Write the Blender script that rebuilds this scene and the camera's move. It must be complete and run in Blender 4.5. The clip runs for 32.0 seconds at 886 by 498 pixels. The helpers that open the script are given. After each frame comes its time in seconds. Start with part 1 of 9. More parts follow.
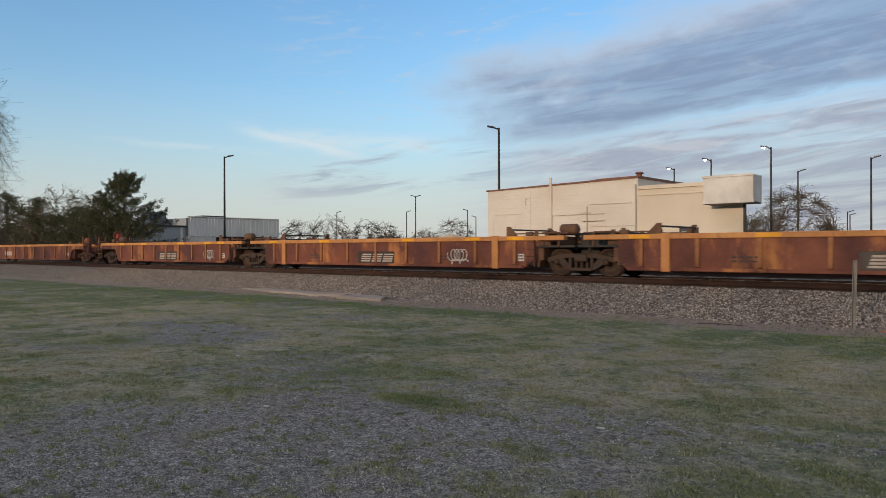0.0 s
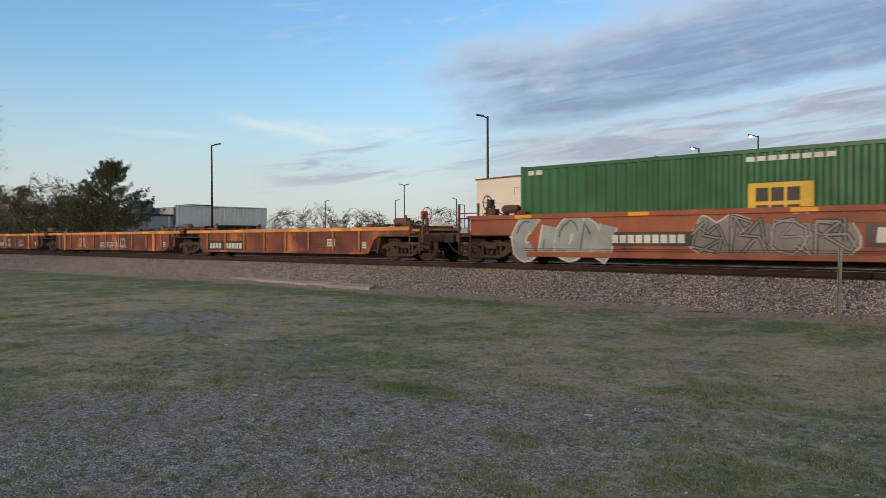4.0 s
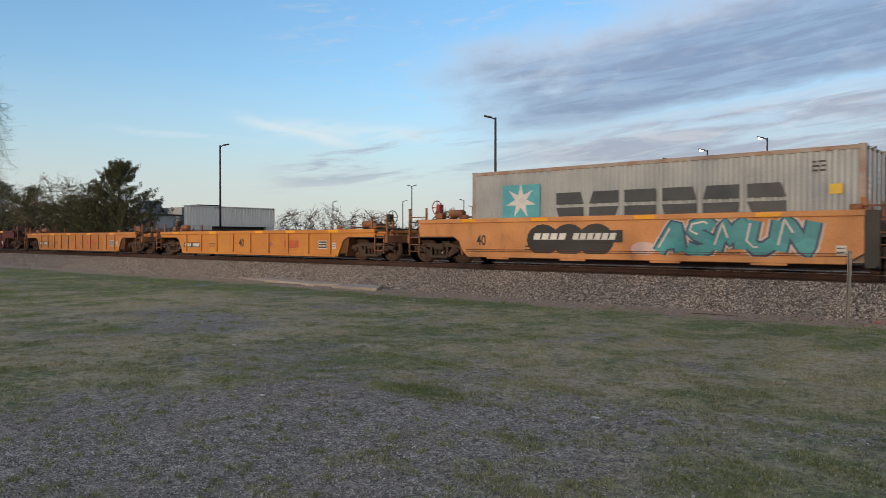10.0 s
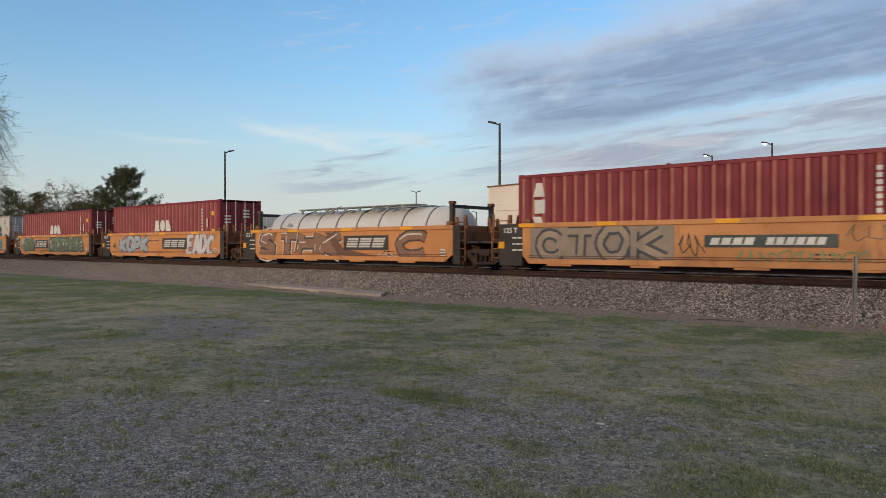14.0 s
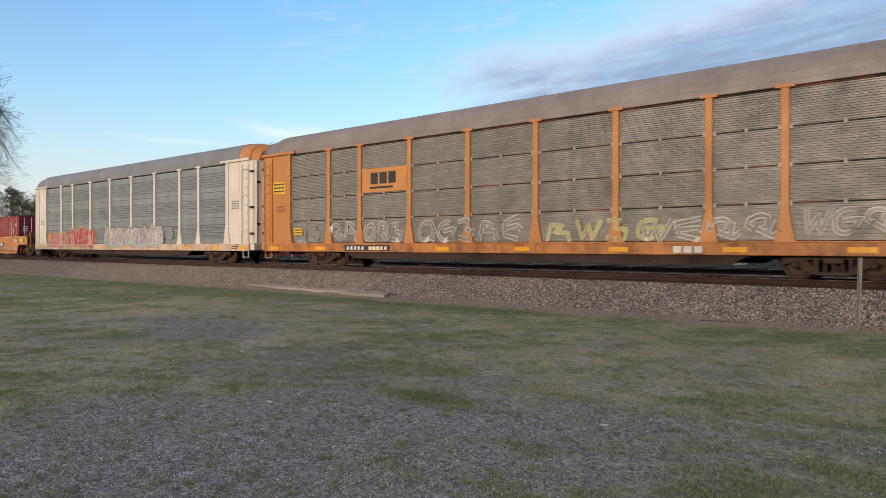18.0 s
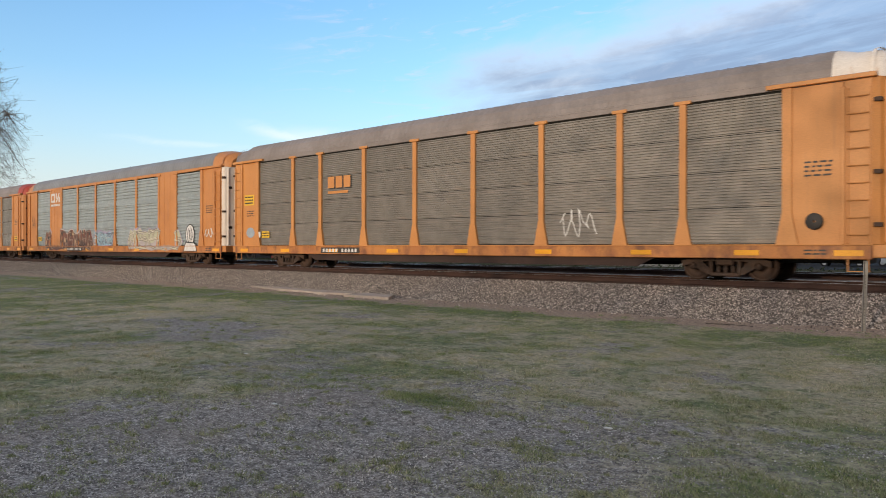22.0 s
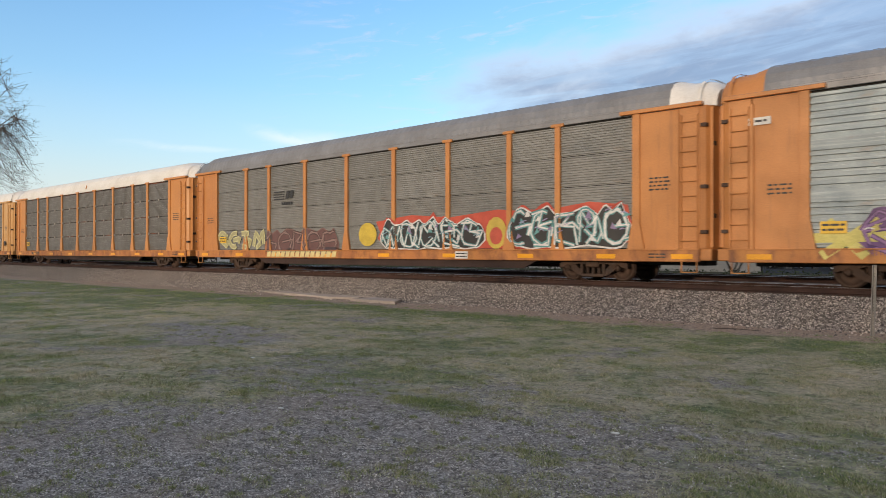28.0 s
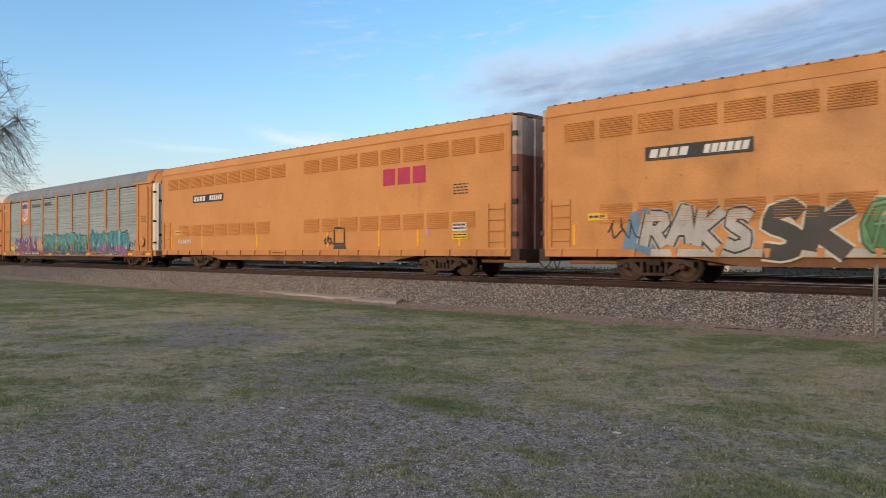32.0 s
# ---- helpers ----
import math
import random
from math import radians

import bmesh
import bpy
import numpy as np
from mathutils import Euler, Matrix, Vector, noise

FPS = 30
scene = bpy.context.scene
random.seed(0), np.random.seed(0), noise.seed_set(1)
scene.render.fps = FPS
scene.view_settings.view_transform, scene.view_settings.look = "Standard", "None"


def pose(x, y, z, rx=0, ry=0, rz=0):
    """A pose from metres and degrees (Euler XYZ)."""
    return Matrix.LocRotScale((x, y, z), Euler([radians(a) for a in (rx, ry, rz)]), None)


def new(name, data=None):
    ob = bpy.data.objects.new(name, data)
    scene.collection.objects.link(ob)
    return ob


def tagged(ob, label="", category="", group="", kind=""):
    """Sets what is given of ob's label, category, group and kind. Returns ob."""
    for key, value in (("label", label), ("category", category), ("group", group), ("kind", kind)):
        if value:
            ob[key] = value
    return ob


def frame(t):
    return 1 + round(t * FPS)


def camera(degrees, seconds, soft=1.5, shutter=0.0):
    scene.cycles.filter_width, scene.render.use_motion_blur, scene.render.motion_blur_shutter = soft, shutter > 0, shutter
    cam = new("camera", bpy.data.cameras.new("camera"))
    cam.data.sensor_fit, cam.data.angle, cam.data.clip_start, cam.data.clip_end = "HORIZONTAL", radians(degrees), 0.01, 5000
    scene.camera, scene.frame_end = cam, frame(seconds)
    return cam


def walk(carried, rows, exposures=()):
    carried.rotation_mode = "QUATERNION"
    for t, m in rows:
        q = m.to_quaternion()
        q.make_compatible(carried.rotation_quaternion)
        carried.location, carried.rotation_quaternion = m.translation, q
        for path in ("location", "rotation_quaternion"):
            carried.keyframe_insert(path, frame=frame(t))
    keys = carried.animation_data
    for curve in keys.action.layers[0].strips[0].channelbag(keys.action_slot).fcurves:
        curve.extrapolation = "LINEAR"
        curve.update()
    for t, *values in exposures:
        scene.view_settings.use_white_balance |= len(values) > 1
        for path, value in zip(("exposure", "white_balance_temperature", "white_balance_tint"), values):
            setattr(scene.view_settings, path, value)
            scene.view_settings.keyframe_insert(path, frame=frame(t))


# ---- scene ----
# ---------------------------------------------------------------- camera
EYE = (0.0, 0.0, 1.6)
# seconds, heading (degrees from +y towards -x), pitch, roll
VIEW = [
    (0, 41.700, 0.033, -0.153), (0.5, 41.602, -0.133, -0.136), (1, 41.466, -0.243, -0.169), (1.5, 41.324, -0.400, -0.277),
    (2, 41.134, -0.516, -0.247), (2.5, 41.012, -0.589, -0.233), (3, 40.886, -0.684, -0.236), (3.5, 40.846, -0.798, -0.244),
    (5.5, 40.834, -0.953, -0.136), (6, 40.891, -0.978, -0.084), (6.5, 40.949, -0.996, -0.058), (7, 40.990, -0.956, -0.083),
    (7.5, 41.073, -0.963, -0.032), (8, 41.150, -0.959, 0.023), (8.5, 41.232, -0.940, 0.052), (9, 41.307, -0.934, 0.079),
    (9.5, 41.364, -0.850, 0.056), (10, 41.397, -0.770, 0.016), (10.5, 41.431, -0.739, -0.003), (11, 41.478, -0.685, -0.012),
    (11.5, 41.526, -0.593, -0.053), (12, 41.603, -0.476, -0.074), (12.5, 41.652, -0.368, -0.073), (13, 41.662, -0.343, -0.045),
    (13.5, 41.710, -0.324, -0.053), (14, 41.740, -0.318, -0.047), (14.5, 41.802, -0.305, -0.005), (16.5, 41.954, -0.293, 0.018),
    (17, 41.974, -0.248, 0.041), (17.5, 41.986, -0.278, -0.014), (18, 42.009, -0.249, 0.010), (18.5, 42.075, -0.227, 0.021),
    (19, 42.102, -0.177, 0.063), (19.5, 42.120, -0.126, 0.095), (20, 42.156, -0.161, 0.105), (20.5, 42.208, -0.152, 0.105),
    (21, 42.270, -0.110, 0.083), (21.5, 42.301, -0.062, 0.096), (22, 42.334, -0.051, 0.097), (22.5, 42.369, -0.016, 0.065),
    (23, 42.441, -0.048, 0.047), (23.5, 42.487, -0.033, 0.035), (24, 42.541, 0.037, 0.045), (24.5, 42.560, 0.075, 0.026),
    (25, 42.624, 0.111, 0.018), (25.5, 42.655, 0.147, 0.006), (27.5, 42.815, 0.304, 0.025), (28, 42.844, 0.291, 0.072),
    (28.5, 42.848, 0.276, 0.082), (29, 42.845, 0.255, 0.081), (29.5, 42.902, 0.262, 0.159), (30, 42.899, 0.270, 0.159),
    (30.5, 42.912, 0.239, 0.116), (31, 42.944, 0.229, 0.094), (31.5, 42.949, 0.235, 0.065), (32, 42.937, 0.280, 0.004)]
cam = camera(62.72, 32.0, soft=0.85, shutter=0.13)
walk(cam, [(t, pose(*EYE, 90 + p, 0, y) @ pose(0, 0, 0, 0, 0, r)) for t, y, p, r in VIEW],
     exposures=[(0, -0.17), (6, -0.08), (11, -0.08), (12.5, -0.07), (14.3, -0.16), (16.8, 0.12), (20, 0.27), (25, 0.24), (30, 0.22), (32, 0.15)])

# the train's run along the rails in metres, every two seconds
RUN = [0.00, 28.76, 57.75, 87.11, 116.58, 145.92, 175.27, 204.87, 234.70, 264.68, 294.80, 325.00, 355.19, 385.31, 415.52, 445.94, 476.50]
RAIL = 0.73          # height of the rail's head over the grass
MID = 21.0           # the near track's centre line
MID2 = 25.6          # the far track's centre line

# ---------------------------------------------------------------- world and sun
SUN_EL, SUN_AZ = radians(6.5), radians(177.0)   # azimuth clockwise from +y


def build_world():
    w = bpy.data.worlds.new("world")
    scene.world = w
    w.use_nodes = True
    nt = w.node_tree
    nt.nodes.clear()
    N = lambda kind, **kw: node(nt, kind, **kw)
    L = nt.links.new
    sky = N("ShaderNodeTexSky", sky_type="NISHITA", sun_disc=False, sun_elevation=SUN_EL, sun_rotation=SUN_AZ)
    sky.air_density, sky.dust_density, sky.ozone_density = 1.0, 0.6, 2.0
    tc = N("ShaderNodeTexCoord")
    sep = N("ShaderNodeSeparateXYZ")
    L(tc.outputs["Generated"], sep.inputs[0])
    M = lambda op, p, q=0.0: math_node(nt, op, p, q)
    x, y, z = sep.outputs
    # azimuth west of north and elevation, in degrees
    az = M("MULTIPLY", M("ARCTAN2", M("MULTIPLY", x, -1.0), y), 57.2958)
    el = M("MULTIPLY", M("ARCSINE", z), 57.2958)
    # how far a direction lies over the foot of the cloud bank, which sinks towards the west
    foot = M("SUBTRACT", el, M("SUBTRACT", 11.6, M("MULTIPLY", az, 0.112)))
    head = M("SUBTRACT", el, M("SUBTRACT", 23.0, M("MULTIPLY", az, 0.205)))

    def field(scale, su, sv, detail, rough, dist, off):
        comb = N("ShaderNodeCombineXYZ")
        L(M("MULTIPLY", az, su), comb.inputs[0])
        L(M("MULTIPLY", foot, sv), comb.inputs[1])
        comb.inputs[2].default_value = off
        n = N("ShaderNodeTexNoise")
        set_in(n, Scale=scale, Detail=detail, Roughness=rough, Distortion=dist)
        L(comb.outputs[0], n.inputs["Vector"])
        return n.outputs[0]

    puff = M("SUBTRACT", field(1.0, 0.11, 0.26, 7, 0.55, 0.3, 1.3), 0.5)
    grain = M("SUBTRACT", field(1.0, 0.30, 0.75, 8, 0.60, 0.5, 4.1), 0.5)
    long_ = field(1.0, 0.10, 0.95, 7, 0.6, 0.5, 7.7)
    wisp = field(1.0, 0.22, 1.0, 7, 0.62, 0.8, 9.2)
    # the bank: a firm foot, a ragged head, a torn western tip
    wob = M("ADD", M("MULTIPLY", puff, 5.0), M("MULTIPLY", grain, 1.3))
    bank = rng(nt, M("ADD", foot, M("ADD", M("MULTIPLY", puff, 1.6), M("MULTIPLY", grain, 1.2))), -0.5, 1.5)
    bank = M("MULTIPLY", bank, rng(nt, M("ADD", head, M("MULTIPLY", wob, 1.5)), 2.2, -3.4))
    bank = M("MULTIPLY", bank, rng(nt, M("ADD", az, M("MULTIPLY", wob, 3.0)), 46.0, 33.0))
    bank = M("MULTIPLY", bank, M("ADD", 0.84, M("MULTIPLY", rng(nt, long_, 0.36, 0.60), 0.16)))
    # torn scraps trailing west of the bank, low down
    scrap = M("MULTIPLY", rng(nt, M("ADD", foot, M("MULTIPLY", grain, 1.0)), -3.0, -1.2), rng(nt, foot, 2.6, 0.6))
    scrap = M("MULTIPLY", scrap, M("MULTIPLY", rng(nt, az, 30.0, 38.0), rng(nt, az, 58.0, 51.0)))
    scrap = M("MULTIPLY", scrap, rng(nt, long_, 0.44, 0.60))
    # streaked sheet under the bank
    sheet = M("MULTIPLY", rng(nt, foot, 0.9, -0.3), rng(nt, az, 46.0, 30.0))
    sheet = M("MULTIPLY", sheet, rng(nt, el, -1.0, 2.0))
    murk = M("MULTIPLY", sheet, M("ADD", M("MULTIPLY", rng(nt, long_, 0.34, 0.60), 0.36), 0.56))
    gleam = M("MULTIPLY", M("MULTIPLY", sheet, rng(nt, foot, -5.0, -1.6)), rng(nt, wisp, 0.42, 0.66))
    # thin wisps in the blue, and a long forked streak of cirrus
    high = M("MULTIPLY", rng(nt, wisp, 0.52, 0.74), M("MULTIPLY", rng(nt, az, 60.0, 46.0), rng(nt, foot, -0.5, 1.5)))
    line = lambda at, slope, wide, west, east: M("MULTIPLY", rng(nt, M("ABSOLUTE", M("ADD", M("SUBTRACT", el, at), M("ADD", M("MULTIPLY", M("SUBTRACT", 57.0, az), slope), M("MULTIPLY", grain, 0.7)))), wide, 0.0),
                                                 M("MULTIPLY", rng(nt, az, west + 2.5, west - 2.0), rng(nt, az, east, east + 5.0)))
    streak = M("MAXIMUM", line(9.1, 0.20, 0.7, 56.5, 46.0), M("MULTIPLY", line(8.6, 0.03, 1.1, 55.0, 40.0), 0.75))
    streak = M("MAXIMUM", streak, M("MULTIPLY", line(7.5, 0.04, 0.40, 66.0, 53.0), 0.45))
    streak = M("MULTIPLY", streak, rng(nt, wisp, 0.26, 0.56))
    # a bright high veil overhead and towards the low sun
    up = M("ADD", M("MAXIMUM", z, 0.0), 0.11)
    px, py = M("DIVIDE", x, up), M("DIVIDE", y, up)
    south = rng(nt, M("SUBTRACT", py, M("MULTIPLY", px, 0.35)), 1.5, -0.2)
    veil = M("MULTIPLY", south, M("ADD", M("MULTIPLY", puff, 0.5), 0.8))
    seam = M("MULTIPLY", rng(nt, M("ABSOLUTE", M("ADD", foot, M("MULTIPLY", puff, 1.6))), 1.7, 0.0), rng(nt, az, 44.0, 32.0))
    cover = M("MAXIMUM", M("MULTIPLY", bank, 0.86), M("MULTIPLY", seam, 0.6))
    for c in (M("MULTIPLY", high, 0.45), M("MULTIPLY", scrap, 0.55), murk, M("MULTIPLY", gleam, 0.25), veil):
        cover = M("MAXIMUM", cover, c)
    # the bank's body is dull blue-grey, its upper rim catches the light
    rim = rng(nt, M("ADD", head, M("MULTIPLY", wob, 1.6)), -5.2, -0.4)
    body = M("MULTIPLY", bank, M("SUBTRACT", 1.0, M("MULTIPLY", rim, 0.85)))
    body = M("MULTIPLY", body, M("SUBTRACT", 1.0, M("MULTIPLY", rng(nt, grain, -0.02, 0.30), 0.32)))
    thick = M("MAXIMUM", body, M("MAXIMUM", M("MULTIPLY", scrap, 0.75), M("MULTIPLY", murk, M("SUBTRACT", 0.68, M("MULTIPLY", gleam, 0.45)))))
    haze = ramp(nt, z, [(0.0, 0.88), (0.07, 0.74), (0.14, 0.38), (0.22, 0.14), (0.40, 0)])
    gain = N("ShaderNodeMix", data_type="RGBA", blend_type="MULTIPLY")
    gain.inputs[0].default_value = 1.0
    L(sky.outputs[0], gain.inputs[6])
    gain.inputs[7].default_value = SKY_TINT
    hz = mix(nt, haze, gain.outputs[2], HAZE)
    cl = mix(nt, south, mix(nt, thick, CLOUD_LIGHT, CLOUD_DARK), VEIL)
    top = mix(nt, cover, hz, cl)
    top = mix(nt, M("MULTIPLY", streak, 0.55), top, CIRRUS)
    bg = N("ShaderNodeBackground")
    bg.inputs[1].default_value = 0.1
    L(top, bg.inputs[0])
    out = N("ShaderNodeOutputWorld")
    L(bg.outputs[0], out.inputs[0])


SKY_TINT = (2.06, 2.82, 3.44, 1)
HAZE = (6.8, 6.8, 6.95, 1)
CLOUD_LIGHT = (6.6, 6.6, 7.0, 1)
CLOUD_DARK = (2.5, 3.1, 4.5, 1)
CIRRUS = (8.6, 9.0, 9.0, 1)
VEIL = (6.2, 6.0, 5.9, 1)


def build_sun():
    data = bpy.data.lights.new("sun", "SUN")
    data.energy, data.angle, data.color = 2.45, radians(0.6), (1.0, 0.76, 0.53)
    ob = new("sun", data)
    way = Vector((math.sin(SUN_AZ) * math.cos(SUN_EL), math.cos(SUN_AZ) * math.cos(SUN_EL), math.sin(SUN_EL)))
    ob.rotation_euler = way.to_track_quat("Z", "Y").to_euler()
    ob.location = way * 200


# ---------------------------------------------------------------- node helpers
def node(nt, kind, **kw):
    n = nt.nodes.new(kind)
    for k, v in kw.items():
        setattr(n, k, v)
    return n


def set_in(n, **kw):
    for k, v in kw.items():
        n.inputs[k].default_value = v
    return n


def feed(nt, socket, value):
    if isinstance(value, bpy.types.NodeSocket):
        nt.links.new(value, socket)
    elif value is not None:
        socket.default_value = value


def math_node(nt, op, a, b=0.0):
    n = node(nt, "ShaderNodeMath", operation=op)
    feed(nt, n.inputs[0], a), feed(nt, n.inputs[1], b)
    return n.outputs[0]


def mix(nt, fac, a, b, blend="MIX"):
    n = node(nt, "ShaderNodeMix", data_type="RGBA", blend_type=blend)
    feed(nt, n.inputs[0], fac), feed(nt, n.inputs[6], a), feed(nt, n.inputs[7], b)
    return n.outputs[2]


def rng(nt, value, lo, hi):
    """Smooth step from 0 at lo to 1 at hi."""
    n = node(nt, "ShaderNodeMapRange", interpolation_type="SMOOTHSTEP")
    feed(nt, n.inputs[0], value)
    set_in(n, **({"From Min": lo, "From Max": hi} if lo < hi else {"From Min": hi, "From Max": lo, "To Min": 1.0, "To Max": 0.0}))
    return n.outputs[0]


def ramp(nt, value, stops):
    n = node(nt, "ShaderNodeValToRGB")
    feed(nt, n.inputs[0], value)
    els = n.color_ramp.elements
    while len(els) < len(stops):
        els.new(0.5)
    for e, (p, v) in zip(els, stops):
        e.position = p
        e.color = (v, v, v, 1) if not isinstance(v, tuple) else (*v, 1)
    return n.outputs[0]


def noise_node(nt, vec, scale, detail=5, rough=0.55, stretch=None, dist=0.0):
    if stretch:
        mp = node(nt, "ShaderNodeMapping")
        mp.inputs["Scale"].default_value = stretch
        nt.links.new(vec, mp.inputs[0])
        vec = mp.outputs[0]
    n = node(nt, "ShaderNodeTexNoise")
    set_in(n, Scale=scale, Detail=detail, Roughness=rough, Distortion=dist)
    nt.links.new(vec, n.inputs["Vector"])
    return n.outputs[0]


MATS = {}


def shade(c, f):
    return tuple(min(1, v * f) for v in c)


def mat(name, col, col2=None, rough=0.6, metal=0.0, scale=1.2, fine=35, bump=0.15, dirt=None, dirt_at=0.56,
        streak=(5, 5, 0.5), rnd=0.0, spec=0.5, scuff=None):
    """Paint, metal or stone: two tones in broad patches, fine grain, streaked dirt."""
    if name in MATS:
        return MATS[name]
    m = bpy.data.materials.new(name)
    m.use_nodes = True
    nt = m.node_tree
    b = nt.nodes["Principled BSDF"]
    vec = node(nt, "ShaderNodeTexCoord").outputs["Object"]
    col2 = col2 or shade(col, 0.72)
    broad = noise_node(nt, vec, scale, 6, 0.6)
    c = mix(nt, ramp(nt, broad, [(0.36, 0), (0.66, 1)]), (*col, 1), (*col2, 1))
    grain = noise_node(nt, vec, fine, 4, 0.65)
    c = mix(nt, 0.35, c, ramp(nt, grain, [(0.3, 0.25), (0.7, 1.0)]), "MULTIPLY")
    r = math_node(nt, "ADD", math_node(nt, "MULTIPLY", broad, 0.25), rough - 0.12)
    if dirt:
        s = noise_node(nt, vec, 1.0, 7, 0.68, streak)
        f = ramp(nt, s, [(dirt_at, 0), (dirt_at + 0.16, 0.85)])
        c = mix(nt, f, c, (*dirt, 1))
    if scuff:
        s2 = noise_node(nt, vec, 1.0, 8, 0.72, (0.7, 1, 16))
        c = mix(nt, ramp(nt, s2, [(0.52, 0), (0.66, 0.75)]), c, (*scuff, 1))
        s3 = noise_node(nt, vec, 0.45, 4, 0.6, (1, 1, 1.6))
        c = mix(nt, ramp(nt, s3, [(0.45, 0), (0.62, 0.45)]), c, (scuff[0] * .85, scuff[1] * .72, scuff[2] * .66, 1))
    if rnd:
        info = node(nt, "ShaderNodeObjectInfo").outputs["Random"]
        v = math_node(nt, "ADD", math_node(nt, "MULTIPLY", info, 2 * rnd), 1 - rnd)
        hsv = node(nt, "ShaderNodeHueSaturation")
        nt.links.new(c, hsv.inputs["Color"]), nt.links.new(v, hsv.inputs["Value"])
        c = hsv.outputs[0]
    nt.links.new(c, b.inputs["Base Color"])
    nt.links.new(r, b.inputs["Roughness"])
    set_in(b, Metallic=metal)
    b.inputs["Specular IOR Level"].default_value = spec
    if bump:
        bp = node(nt, "ShaderNodeBump")
        set_in(bp, Strength=bump, Distance=0.02)
        nt.links.new(grain, bp.inputs["Height"])
        nt.links.new(bp.outputs[0], b.inputs["Normal"])
    MATS[name] = m
    return m


def glow(name, col, strength):
    m = bpy.data.materials.new(name)
    m.use_nodes = True
    b = m.node_tree.nodes["Principled BSDF"]
    set_in(b, **{"Base Color": (*col, 1), "Emission Color": (*col, 1), "Emission Strength": strength})
    MATS[name] = m
    return m


build_world()
build_sun()

# ---------------------------------------------------------------- mesh helpers


class MB:
    """Collects vertices and faces for one mesh."""

    def __init__(self):
        self.v, self.f, self.s = [], [], []

    def face(self, idx, smooth=False):
        self.f.append(tuple(idx))
        self.s.append(smooth)

    def box(self, x0, x1, y0, y1, z0, z1):
        i = len(self.v)
        self.v += [(x0, y0, z0), (x1, y0, z0), (x1, y1, z0), (x0, y1, z0), (x0, y0, z1), (x1, y0, z1), (x1, y1, z1), (x0, y1, z1)]
        for q in ((0, 3, 2, 1), (4, 5, 6, 7), (0, 1, 5, 4), (1, 2, 6, 5), (2, 3, 7, 6), (3, 0, 4, 7)):
            self.face([i + k for k in q])
        return self

    def cbox(self, x0, x1, y0, y1, z0, z1, c=0.01):
        """A box with chamfered edges."""
        i = len(self.v)
        lo, hi = (x0, y0, z0), (x1, y1, z1)
        ids = {}
        for a in (0, 1):
            for b in (0, 1):
                for d in (0, 1):
                    s = (a, b, d)
                    p = [hi[k] if s[k] else lo[k] for k in range(3)]
                    for k in range(3):
                        q = [p[j] if j == k else p[j] + (-c if s[j] else c) for j in range(3)]
                        ids[(s, k)] = len(self.v)
                        self.v.append(tuple(q))
        cyc = ((0, 0), (1, 0), (1, 1), (0, 1))
        for k in range(3):
            u, w = (k + 1) % 3, (k + 2) % 3
            for side in (0, 1):
                loop = []
                for p, q in cyc:
                    s = [0, 0, 0]
                    s[k], s[u], s[w] = side, p, q
                    loop.append(ids[(tuple(s), k)])
                self.face(loop if side else loop[::-1])
            for p in (0, 1):          # edges along axis k
                for q in (0, 1):
                    s0, s1 = [0, 0, 0], [0, 0, 0]
                    s0[u] = s1[u] = p
                    s0[w] = s1[w] = q
                    s1[k] = 1
                    s0, s1 = tuple(s0), tuple(s1)
                    loop = [ids[(s0, u)], ids[(s1, u)], ids[(s1, w)], ids[(s0, w)]]
                    self.face(loop if (p == q) == False else loop[::-1])
        for s in [(a, b, d) for a in (0, 1) for b in (0, 1) for d in (0, 1)]:
            loop = [ids[(s, 0)], ids[(s, 1)], ids[(s, 2)]]
            self.face(loop if sum(s) % 2 == 1 else loop[::-1])
        return self

    def prism(self, pts, lo, hi, axis="y", close=True, smooth=False):
        """A polygon (two coordinates) swept along an axis. axis y: pts are x, z; axis x: y, z; axis z: x, y."""
        i, n = len(self.v), len(pts)
        put = {"y": lambda a, b, d: (a, d, b), "x": lambda a, b, d: (d, a, b), "z": lambda a, b, d: (a, b, d)}[axis]
        self.v += [put(a, b, lo) for a, b in pts] + [put(a, b, hi) for a, b in pts]
        for k in range(n if close else n - 1):
            j = (k + 1) % n
            self.face((i + k, i + j, i + n + j, i + n + k), smooth)
        if close:
            self.face([i + k for k in range(n)][::-1])
            self.face([i + n + k for k in range(n)])
        return self

    def tube(self, a, b, r, n=8, r2=None, caps=True):
        a, b = Vector(a), Vector(b)
        q = (b - a).to_track_quat("Z", "Y")
        i = len(self.v)
        for p, rr in ((a, r), (b, r if r2 is None else r2)):
            for k in range(n):
                t = 2 * math.pi * k / n
                self.v.append(tuple(p + q @ Vector((rr * math.cos(t), rr * math.sin(t), 0))))
        for k in range(n):
            j = (k + 1) % n
            self.face((i + k, i + j, i + n + j, i + n + k), n > 5)
        if caps:
            self.face([i + k for k in range(n)][::-1])
            self.face([i + n + k for k in range(n)])
        return self

